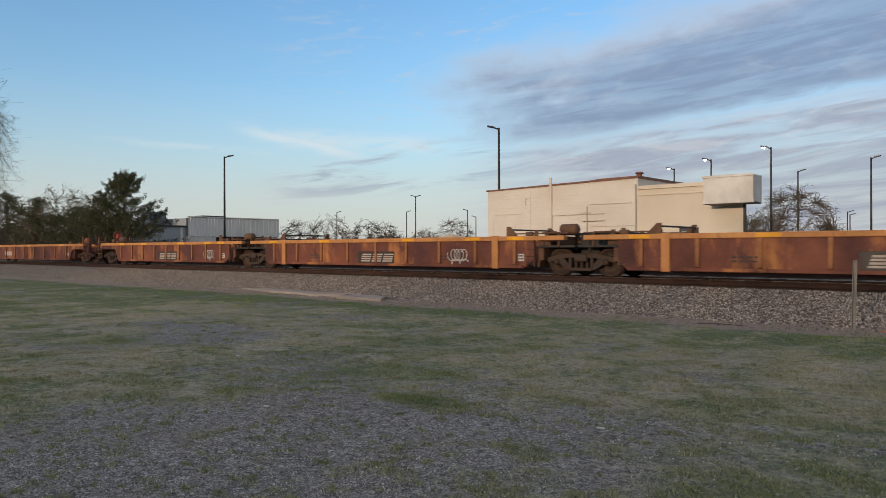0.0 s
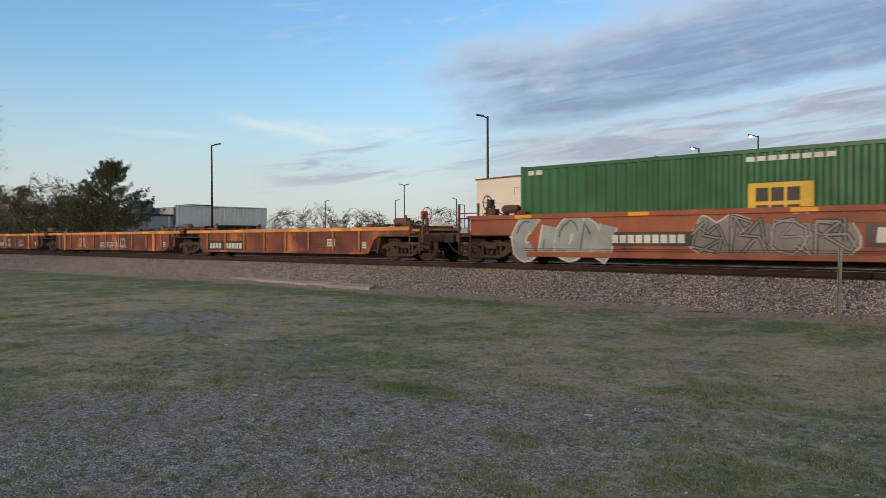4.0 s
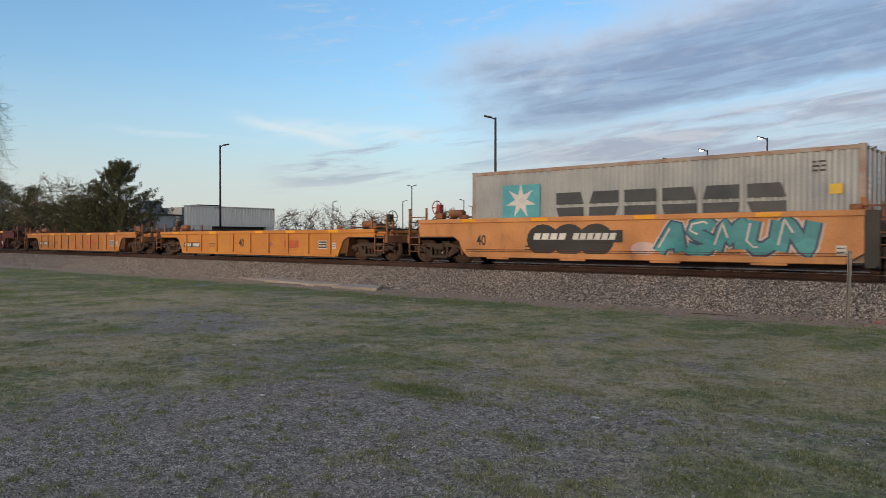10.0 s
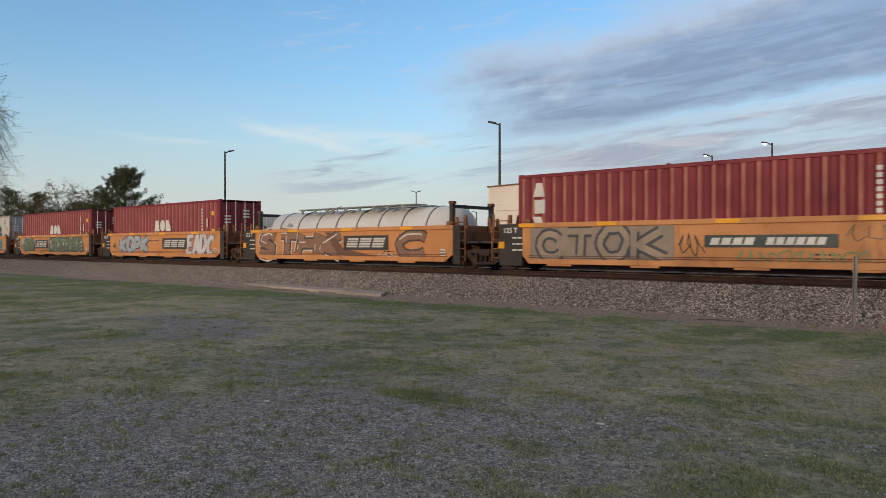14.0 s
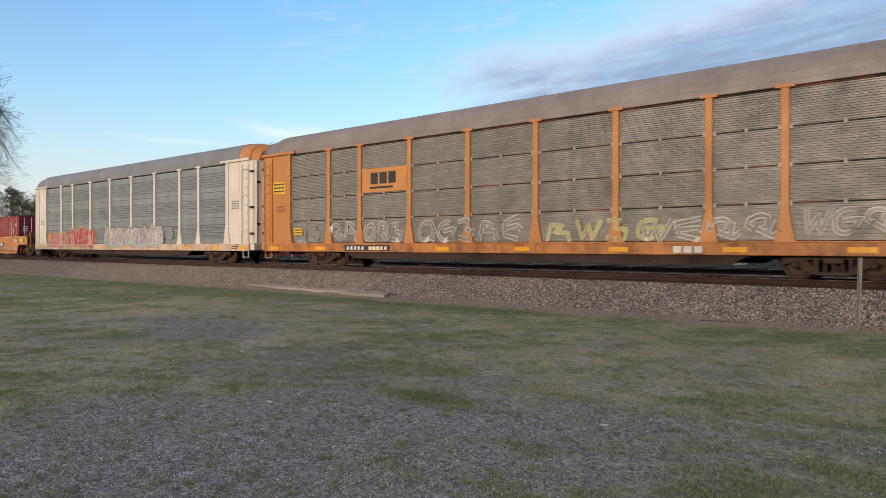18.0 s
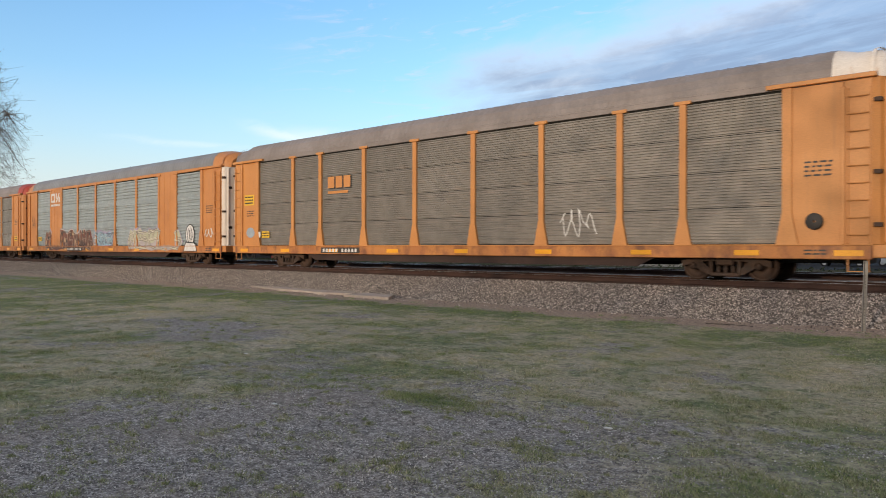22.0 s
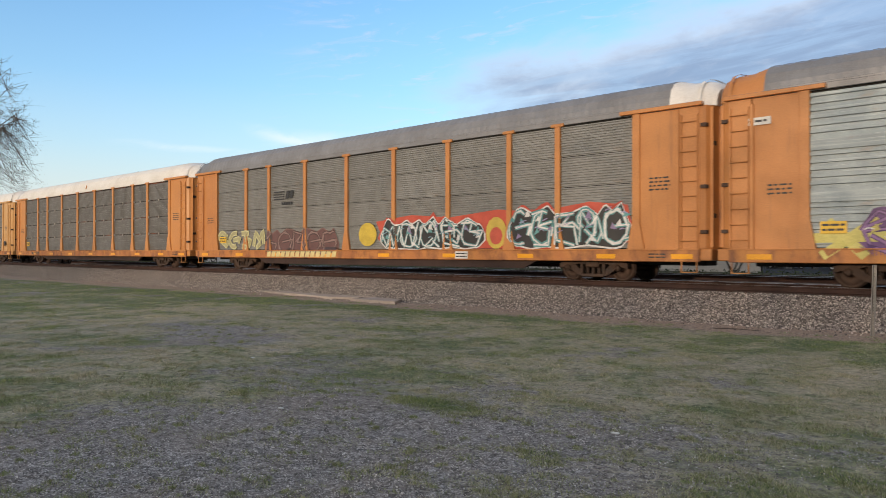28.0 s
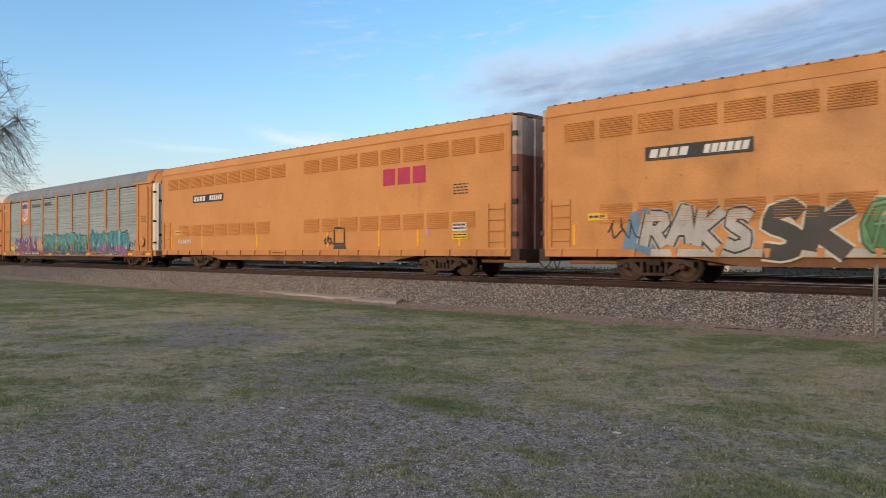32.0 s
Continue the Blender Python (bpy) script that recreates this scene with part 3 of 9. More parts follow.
# ---------------------------------------------------------------- train materials
def sheet_metal(name, col, col2, bright, dirt, dashes=0.45):
    """Rolled side sheet: streaks along the ribs, stains, and rows of short bright dashes painted as light through
    perforations.
    """
    m = mat(name, col, col2, rough=0.55, metal=0.25, scale=1.4, dirt=dirt, dirt_at=0.58, streak=(1.2, 5, 3), rnd=0.10)
    nt = m.node_tree
    b = nt.nodes["Principled BSDF"]
    vec = node(nt, "ShaderNodeTexCoord").outputs["Object"]
    c = b.inputs["Base Color"].links[0].from_socket
    brush = noise_node(nt, vec, 1.0, 8, 0.72, (0.5, 1, 22))
    c = mix(nt, ramp(nt, brush, [(0.54, 0), (0.70, 0.8)]), c, (*bright, 1))
    sep = node(nt, "ShaderNodeSeparateXYZ")
    nt.links.new(vec, sep.inputs[0])
    # Dashes of light showing through perforations, put into the base colour.
    short = math_node(nt, "LESS_THAN", math_node(nt, "FRACT", math_node(nt, "MULTIPLY", sep.outputs[0], 5.5)), 0.5)
    row = math_node(nt, "LESS_THAN", math_node(nt, "FRACT", math_node(nt, "MULTIPLY", sep.outputs[2], 8.4)), 0.26)
    gate = ramp(nt, noise_node(nt, vec, 1.0, 3, 0.5, (0.55, 1, 2.6)), [(0.52, 0), (0.62, 1)])
    gate = math_node(nt, "MULTIPLY", gate, ramp(nt, noise_node(nt, vec, 9, 2), [(0.38, 0.1), (0.6, 1)]))
    f = math_node(nt, "MULTIPLY", math_node(nt, "MULTIPLY", short, row), math_node(nt, "MULTIPLY", gate, dashes))
    c = mix(nt, f, c, (bright[0] * 1.25, bright[1] * 1.25, bright[2] * 1.25, 1))
    nt.links.new(c, b.inputs["Base Color"])
    return m


ORANGE = mat("autorack_orange", (0.56, 0.24, 0.072), (0.47, 0.19, 0.055), rough=0.5, scale=0.6, dirt=(0.30, 0.13, 0.05), dirt_at=0.58)
DEEP = mat("deep_yellow_paint", (0.60, 0.27, 0.082), (0.53, 0.225, 0.064), rough=0.5, scale=0.5, dirt=(0.36, 0.17, 0.06), dirt_at=0.6)
FADED = mat("faded_tan_paint", (0.60, 0.36, 0.15), (0.56, 0.29, 0.085), rough=0.55, scale=0.6, dirt=(0.42, 0.26, 0.15), dirt_at=0.56)
CREAM = mat("cream_paint", (0.74, 0.70, 0.66), (0.64, 0.58, 0.52), rough=0.55, scale=0.7, dirt=(0.42, 0.26, 0.16), dirt_at=0.6)
WHITE = mat("white_paint", (0.80, 0.79, 0.77), (0.70, 0.67, 0.63), rough=0.5, dirt=(0.45, 0.36, 0.28), dirt_at=0.62)
GALV = sheet_metal("galvanised_sheet", (0.275, 0.27, 0.26), (0.20, 0.195, 0.185), (0.44, 0.43, 0.41), (0.22, 0.165, 0.12))
GALV2 = sheet_metal("bright_galvanised_sheet", (0.335, 0.39, 0.415), (0.27, 0.32, 0.345), (0.50, 0.56, 0.59), (0.27, 0.24, 0.21), 0.35)
GALV6 = sheet_metal("pink_stained_sheet", (0.29, 0.27, 0.26), (0.20, 0.19, 0.185), (0.42, 0.39, 0.37), (0.36, 0.215, 0.165))
GALV3 = sheet_metal("dull_galvanised_sheet", (0.245, 0.25, 0.245), (0.195, 0.197, 0.192), (0.33, 0.335, 0.33), (0.19, 0.145, 0.11), 0.4)
GALV4 = sheet_metal("dark_galvanised_sheet", (0.19, 0.188, 0.183), (0.145, 0.142, 0.138), (0.36, 0.355, 0.35), (0.19, 0.15, 0.12), 0.6)
GALV5 = sheet_metal("blue_grey_sheet", (0.275, 0.315, 0.335), (0.22, 0.255, 0.275), (0.38, 0.42, 0.44), (0.26, 0.24, 0.22), 0.2)
GALV7 = sheet_metal("taupe_sheet", (0.235, 0.222, 0.205), (0.18, 0.17, 0.157), (0.33, 0.275, 0.255), (0.21, 0.165, 0.125), 0.3)
ROOFT = mat("taupe_roof_sheet", (0.29, 0.255, 0.245), (0.22, 0.19, 0.18), rough=0.55, metal=0.2, scale=0.8, dirt=(0.20, 0.16, 0.135), dirt_at=0.6, streak=(2.5, 1, 0.6))
SILL_RUST = mat("rust_stained_sill", (0.52, 0.22, 0.055), (0.42, 0.16, 0.05), rough=0.6, scale=1.1, dirt=(0.15, 0.058, 0.03), dirt_at=0.47, streak=(1.6, 5, 0.9))
SILL_PALE = mat("dirty_pale_sill", (0.66, 0.56, 0.48), (0.52, 0.36, 0.26), rough=0.6, scale=1.1, dirt=(0.30, 0.14, 0.08), dirt_at=0.50, streak=(1.6, 5, 0.9))
# Near-black for the shade inside panel gaps, with real rust over it.
SLOT = mat("rusty_slot_shade", (0.014, 0.012, 0.011), (0.02, 0.014, 0.012), rough=0.9, bump=0, dirt=(0.24, 0.07, 0.025), dirt_at=0.50, streak=(0.5, 1, 0.7))
CLIP = mat("pale_steel_clip", (0.50, 0.47, 0.43), (0.36, 0.30, 0.26), rough=0.5, bump=0)
ROOF = mat("grey_roof_sheet", (0.27, 0.275, 0.29), (0.21, 0.21, 0.22), rough=0.5, metal=0.3, scale=0.8, dirt=(0.21, 0.175, 0.15), dirt_at=0.62, streak=(2.5, 1, 0.6))
ROOFW = mat("white_roof_sheet", (0.78, 0.77, 0.74), (0.68, 0.66, 0.62), rough=0.5, scale=0.7, dirt=(0.50, 0.42, 0.34), dirt_at=0.62, streak=(4, 1, 1))
BLACK = mat("black_steel", (0.022, 0.021, 0.021), (0.04, 0.032, 0.028), rough=0.65, fine=18)
# Near-black painted as the shade inside panel gaps.
GAP = mat("slot_shade", (0.012, 0.011, 0.010), rough=0.9, bump=0)
TRUCK = mat("rusty_truck_steel", (0.045, 0.031, 0.025), (0.078, 0.043, 0.028), rough=0.8, scale=4, fine=25, bump=0.4)
WHEEL = mat("wheel_steel", (0.085, 0.048, 0.033), (0.05, 0.034, 0.027), rough=0.7, metal=0.3, scale=6)
REFLECT = mat("yellow_reflector", (0.85, 0.40, 0.02), (0.80, 0.36, 0.02), rough=0.3, bump=0)
PLACARD = mat("white_placard", (0.72, 0.72, 0.70), (0.62, 0.62, 0.60), rough=0.5, fine=60)
YSIGN = mat("yellow_sign", (0.80, 0.50, 0.03), (0.70, 0.43, 0.03), rough=0.45, bump=0)
RED = mat("faded_red_paint", (0.42, 0.055, 0.03), (0.33, 0.05, 0.035), rough=0.55)
INK = mat("black_paint", (0.02, 0.02, 0.022), (0.035, 0.033, 0.033), rough=0.5)


def paint(r, g, b):
    key = "paint_%02d_%02d_%02d" % (r * 99, g * 99, b * 99)
    return mat(key, (r, g, b), shade((r, g, b), 0.8), rough=0.5, scale=2.5, bump=0.05)


# ---------------------------------------------------------------- running gear, shared by all cars
def truck_meshes(r):
    fr = MB()
    # cast side frame: a bow over the journals with a deep middle
    for y in (0.0,):
        top = [(-1.22, r - 0.02), (-1.22, r + 0.14), (-1.0, r + 0.19), (-0.55, r + 0.27), (0.55, r + 0.27), (1.0, r + 0.19), (1.22, r + 0.14), (1.22, r - 0.02),
               (0.98, r + 0.04), (0.5, r + 0.13), (-0.5, r + 0.13), (-0.98, r + 0.04)]
        fr.prism(top, y - 0.07, y + 0.07)
        fr.prism([(-0.98, r + 0.05), (-0.62, r + 0.10), (-0.36, r - 0.14), (-0.36, r - 0.26), (-0.52, r - 0.22)], y - 0.06, y + 0.06)
        fr.prism([(0.98, r + 0.05), (0.52, r - 0.22), (0.36, r - 0.26), (0.36, r - 0.14), (0.62, r + 0.10)], y - 0.06, y + 0.06)
        fr.cbox(-0.40, 0.40, y - 0.09, y + 0.09, r - 0.28, r - 0.18, 0.02)
        fr.cbox(-0.44, -0.34, y - 0.08, y + 0.08, r - 0.2, r + 0.15, 0.01)
        fr.cbox(0.34, 0.44, y - 0.08, y + 0.08, r - 0.2, r + 0.15, 0.01)
    bol = MB().cbox(-0.24, 0.24, -1.14, 1.14, r + 0.02, r + 0.26, 0.03)
    bol.tube((0, 0, r + 0.2), (0, 0, r + 0.42), 0.2, 12)
    coil = []
    for q in range(6):
        z = r - 0.18 + q * 0.033
        coil += [(0.05, z), (0.07, z + 0.008), (0.07, z + 0.018), (0.05, z + 0.026)]
    spr = MB().lathe(coil[::-1], (0, 0, 0), "z", 8)
    ws = MB()
    ws.tube((0, -0.95, 0), (0, 0.95, 0), 0.075, 10)
    for s in (-1, 1):
        prof = [(0.0, 0.83), (0.10, 0.83), (0.11, 0.81), (r * 0.45, 0.775), (r * 0.80, 0.79), (r * 0.82, 0.825), (r, 0.83), (r, 0.73), (r + 0.025, 0.715), (r + 0.025, 0.69), (r * 0.8, 0.70), (r * 0.45, 0.72), (0.1, 0.68)]
        ws.lathe([(a, s * b) for a, b in (prof if s > 0 else prof[::-1])], (0, 0, 0), "y", 22)
    cap = MB()
    cap.lathe([(0.0, -1.16), (0.085, -1.16), (0.10, -1.13), (0.10, -0.93)], (0, 0, 0), "y", 12)
    for k in range(3):
        t = k * 2.094
        cap.lathe([(0, -1.175), (0.018, -1.175), (0.018, -1.15)], (0.05 * math.cos(t), 0, 0.05 * math.sin(t)), "y", 6)
    shoe = MB().cbox(-0.05, 0.05, -0.80, -0.70, -0.16, 0.16, 0.015)
    return {"frame": fr.mesh("side_frame", TRUCK), "bolster": bol.mesh("bolster", TRUCK), "springs": spr.mesh("spring", TRUCK),
            "wheelset": ws.mesh("wheelset", WHEEL), "cap": cap.mesh("bearing_cap", WHEEL), "r": r, "shoe": shoe.mesh("brake_shoe", TRUCK)}


BIG, SMALL = truck_meshes(0.46), truck_meshes(0.40)


def truck(car, x, kit, base=0.89):
    r = kit["r"]
    t = part("truck", kit["bolster"], None, car, "rusty cast-steel freight truck", at=(x, 0, 0))
    for y in (-1.02, 1.02):
        part("side_frame", kit["frame"], None, t, at=(0, y, 0))
        for k in (-0.2, 0.0, 0.2):
            part("spring", kit["springs"], None, t, at=(k, y, 0))
    for s in (-1, 1):
        w = part("wheelset", kit["wheelset"], None, t, "steel wheels with worn treads")
        w.matrix_parent_inverse = pose(s * base, 0, r)
        WHEELS.append((w, r))
        c = part("bearing_cap", kit["cap"], None, t)
        c.matrix_parent_inverse = pose(s * base, 0, r)
        WHEELS.append((c, r))
        part("brake_shoe", kit["shoe"], None, t, at=(s * (base - r - 0.06), 0, r))
    return t


def coupler(car, x, way, reach=0.75, z=0.86):
    mb = MB()
    mb.cbox(min(x, x + way * reach), max(x, x + way * reach), -0.08, 0.08, z - 0.08, z + 0.08, 0.02)
    a, b = sorted((x + way * (reach - 0.1), x + way * (reach + 0.16)))
    mb.cbox(a, b, -0.17, 0.12, z - 0.15, z + 0.15, 0.05)
    part("coupler", mb, BLACK, car, "dark steel knuckle coupler")
    hose = MB()
    pts = [(x + way * (reach * f), -0.32 + 0.25 * f, z - 0.1 - 0.42 * math.sin(f * 2.8)) for f in (0, .2, .4, .6, .8, 1, 1.15)]
    for p, q in zip(pts, pts[1:]):
        hose.tube(p, q, 0.024, 6, caps=False)
    part("air_hose", hose, BLACK, car, "hanging black brake hose")


def ladder(car, x0, x1, y, z0, z1, n, material, label=""):
    lad = part("ladder", MB().cbox(x0 - 0.02, x0 + 0.02, y - 0.03, y + 0.03, z0, z1, 0.006), material, car, label)
    part("ladder_rail", MB().cbox(x1 - 0.02, x1 + 0.02, y - 0.03, y + 0.03, z0, z1, 0.006), material, lad)
    rung = MB()
    rung.tube((x0, y - 0.045, 0), (x1, y - 0.045, 0), 0.017, 6)
    me = rung.mesh("rung", material)
    for i in range(n):
        part("rung", me, None, lad, at=(0, 0, z0 + (i + 0.5) * (z1 - z0) / n))
    return lad


# ---------------------------------------------------------------- painted shapes
def arc(cx, cz, rx, rz, a0, a1, n=10):
    return [(cx + rx * math.cos(radians(a0 + (a1 - a0) * i / n)), cz + rz * math.sin(radians(a0 + (a1 - a0) * i / n))) for i in range(n + 1)]


# strokes of spray-can capitals in a unit box
GLYPH = {
    "A": [[(0, 0), (0.45, 1), (0.6, 1), (1, 0)], [(0.2, 0.35), (0.8, 0.35)]],
    "B": [[(0, 0), (0, 1)], [(0, 1), (.7, .95), (.85, .75), (.6, .55), (.1, .5)], [(.1, .5), (.8, .45), (.95, .22), (.7, 0), (0, 0)]],
    "C": [arc(.55, .5, .5, .5, 40, 320)],
    "D": [[(0, 0), (0, 1)], [(0, 1), (.6, .95), (.95, .5), (.6, .05), (0, 0)]],
    "E": [[(.95, 1), (0, 1), (0, 0), (1, 0)], [(0, .5), (.8, .52)]],
    "F": [[(.95, 1), (0, 1), (0, 0)], [(0, .55), (.8, .55)]],
    "G": [arc(.55, .5, .5, .5, 45, 350), [(1.0, .42), (.6, .42)]],
    "H": [[(0, 0), (0, 1)], [(1, 0), (1, 1)], [(0, .5), (1, .55)]],
    "I": [[(.5, 0), (.5, 1)]],
    "K": [[(0, 0), (0, 1)], [(.95, 1), (.1, .45), (1.05, -.05)]],
    "L": [[(0, 1), (0, 0), (.95, 0)]],
    "M": [[(0, 0), (.1, 1), (.5, .4), (.9, 1), (1, 0)]],
    "N": [[(0, 0), (0, 1), (1, 0), (1, 1)]],
    "O": [arc(.5, .5, .5, .5, 0, 360, 16)],
    "P": [[(0, 0), (0, 1)], [(0, 1), (.75, .95), (.9, .7), (.65, .45), (0, .45)]],
    "R": [[(0, 0), (0, 1)], [(0, 1), (.75, .95), (.9, .72), (.6, .5), (.05, .48)], [(.45, .48), (1, 0)]],
    "S": [[(.95, .85), (.6, 1), (.15, .92), (.1, .65), (.5, .52), (.9, .38), (.88, .1), (.5, 0), (.02, .1)]],
    "T": [[(0, 1), (1, 1)], [(.5, 1), (.5, 0)]],
    "U": [[(0, 1), (0, .25), (.3, 0), (.7, 0), (1, .25), (1, 1)]],
    "V": [[(0, 1), (.5, 0), (1, 1)]],
    "W": [[(0, 1), (.25, 0), (.5, .7), (.75, 0), (1, 1)]],
    "X": [[(0, 1), (1, 0)], [(0, 0), (1, 1)]],
    "Y": [[(0, 1), (.5, .45), (1, 1)], [(.5, .45), (.45, 0)]],
    "Z": [[(0, 1), (1, 1), (0, 0), (1, 0)]],
    "*": [[(0, .5), (1, .5)], [(.2, .05), (.8, .95)], [(.8, .05), (.2, .95)]],
    "?": [[(0, .2), (.2, .9), (.45, .3), (.7, 1), (1, .1)], [(.1, 0), (.9, .75)]],
    " ": [],
}


# strokes of wild lettering that nobody can read
WILD = [
    [[(0, .1), (.15, .95), (.5, .55), (.85, 1.05), (1.05, .2)], [(.3, 0), (.75, .35)]],
    [arc(.5, .5, .5, .48, 60, 300, 9), [(.35, .5), (1.1, .62), (.95, .3)]],
    [[(-.05, .9), (.55, 1.0), (.4, .5), (.95, .45), (.8, -.02), (.1, .08)]],
    [[(.05, 0), (.1, 1), (.7, .85), (.3, .5), (.9, .5), (1.1, 0)]],
    [arc(.35, .7, .35, .28, -40, 240, 7), [(.3, .45), (.9, .1), (1.1, .4)], [(.8, .9), (.75, .3)]],
    [[(0, 1), (.3, .05), (.55, .75), (.8, 0), (1.1, .95)]],
    [[(.9, 1.05), (.1, .8), (.2, .2), (1.0, .0)], [(.1, .5), (.85, .6), (1.15, .4)]],
    [arc(.5, .48, .48, .45, 0, 360, 14), [(.75, .2), (1.15, -.05)]],
]


def resample(pts, step):
    out = [pts[0]]
    for (a, b), (c, d) in zip(pts, pts[1:]):
        n = max(1, int(math.hypot(c - a, d - b) / step))
        out += [(a + (c - a) * i / n, b + (d - b) * i / n) for i in range(1, n + 1)]
    return out


def ribbon(mb, pts, width, lay, surf, taper=False):
    """A band of paint along a line of x, z points, lying on the car's side."""
    n = len(pts)
    i = len(mb.v)
    for k, (x, z) in enumerate(pts):
        a, b = pts[max(0, k - 1)], pts[min(n - 1, k + 1)]
        dx, dz = b[0] - a[0], b[1] - a[1]
        d = math.hypot(dx, dz) or 1
        w = width / 2 * (1 - 0.5 * k / n if taper else 1)
        for s in (1, -1):
            px, pz = x - s * dz / d * w, z + s * dx / d * w
            mb.v.append((px, surf(px, pz) - lay, pz))
    for k in range(n - 1):
        mb.face((i + 2 * k + 1, i + 2 * k + 3, i + 2 * k + 2, i + 2 * k))


def graffiti(car, word, x0, x1, z0, z1, fill, edge, surf, seed=1, back=None, bold=0.26, line=0.05, shine=None, slant=0.15, second=None, step=0.1, wild=True):
    """A spray-painted piece: cloud behind, dark outline, filled letters, highlights."""
    rnd = random.Random(seed)
    n = len(word)
    w, h = (x1 - x0) / n, z1 - z0
    k = 0
    for i, ch in enumerate(word):
        layers = {"back": MB(), "edge": MB(), "fill": MB()}
        runs, glints = [], []
        cx, lift, grow = x0 + i * w, rnd.uniform(-0.06, 0.06) * h, rnd.uniform(0.9, 1.1)
        for st in (WILD[(ord(ch) * 7 + i * 3 + seed) % 8] if wild else GLYPH[ch]):
            pts = []
            for a, b in st:
                b2 = 0.08 + 0.84 * b
                pts.append((cx + w * (0.10 + 0.78 * a) + slant * h * (b - 0.5) + rnd.uniform(-.04, .04) * w, z0 + lift + h * b2 * grow * 0.95 + rnd.uniform(-.03, .03) * h))
            pts = resample(pts, step)
            k += 1
            bw = bold * h
            if back:
                ribbon(layers["back"], pts, bw + 3.6 * line, 0.004 + k * 0.0001, surf)
            if line:
                ribbon(layers["edge"], pts, bw + 2 * line, 0.009 + k * 0.0001, surf)
            ribbon(layers["fill"], pts, bw, 0.014 + k * 0.0001, surf)
            if second:
                run = []
                for p in pts + [(0, 1e9)]:
                    if p[1] < z0 + 0.42 * h:
                        run.append(p)
                    else:
                        if len(run) > 1:
                            runs.append(MB())
                            ribbon(runs[-1], run, bw * 0.96, 0.019 + k * 0.0001, surf)
                        run = []
            if shine and len(pts) > 4:
                q = [(a - bw * 0.2, b + bw * 0.15) for a, b in pts[1:max(3, len(pts) // 2)]]
                glints.append(MB())
                ribbon(glints[-1], q, line * 0.8, 0.024 + k * 0.0001, surf)
        if not layers["fill"].f:
            continue
        top = part("graffiti_letter", layers["fill"], fill, car, "spray-painted graffiti letter")
        if back:
            part("halo", layers["back"], back, top)
        if line and edge:
            part("outline", layers["edge"], edge, top)
        for mb in runs:
            part("shading", mb, second, top)
        for mb in glints:
            part("highlight", mb, shine, top)


def jagged(x0, x1, base, amp, rnd, step=(0.22, 0.55)):
    """A torn edge: x, z points that jump about a base height."""
    pts, x, flip = [(x0, base)], x0, 1
    while x < x1:
        x += rnd.uniform(*step)
        pts.append((min(x, x1), base + flip * amp * rnd.uniform(.25, 1)))
        flip = -flip if rnd.random() < .8 else flip
    return pts


def height_at(pts, x):
    for (a, b), (c, d) in zip(pts, pts[1:]):
        if x <= c:
            return b + (d - b) * (x - a) / max(c - a, 1e-6)
    return pts[-1][1]


def blanket(xs, lo, hi, lay, surf, grow=0.0):
    """A sheet of paint between two edges, lying on the car's side."""
    mb = MB()
    cols = []
    for x in xs:
        a, b = lo(x) - grow, hi(x) + grow
        cols.append((x, a, max(a + .005, min(b, .985)), max(a + .006, min(b, 1.005)), max(a + .007, b)))
    for c, d in zip(cols, cols[1:]):
        for k in (1, 2, 3):
            if (c[k + 1] - c[k] < .02 and d[k + 1] - d[k] < .02) and k != 2:
                continue
            i = len(mb.v)
            for x, z in ((c[0], c[k]), (d[0], d[k]), (d[0], d[k + 1]), (c[0], c[k + 1])):
                mb.v.append((x, surf(x, z) - lay, z))
            mb.face((i, i + 1, i + 2, i + 3))
    return mb


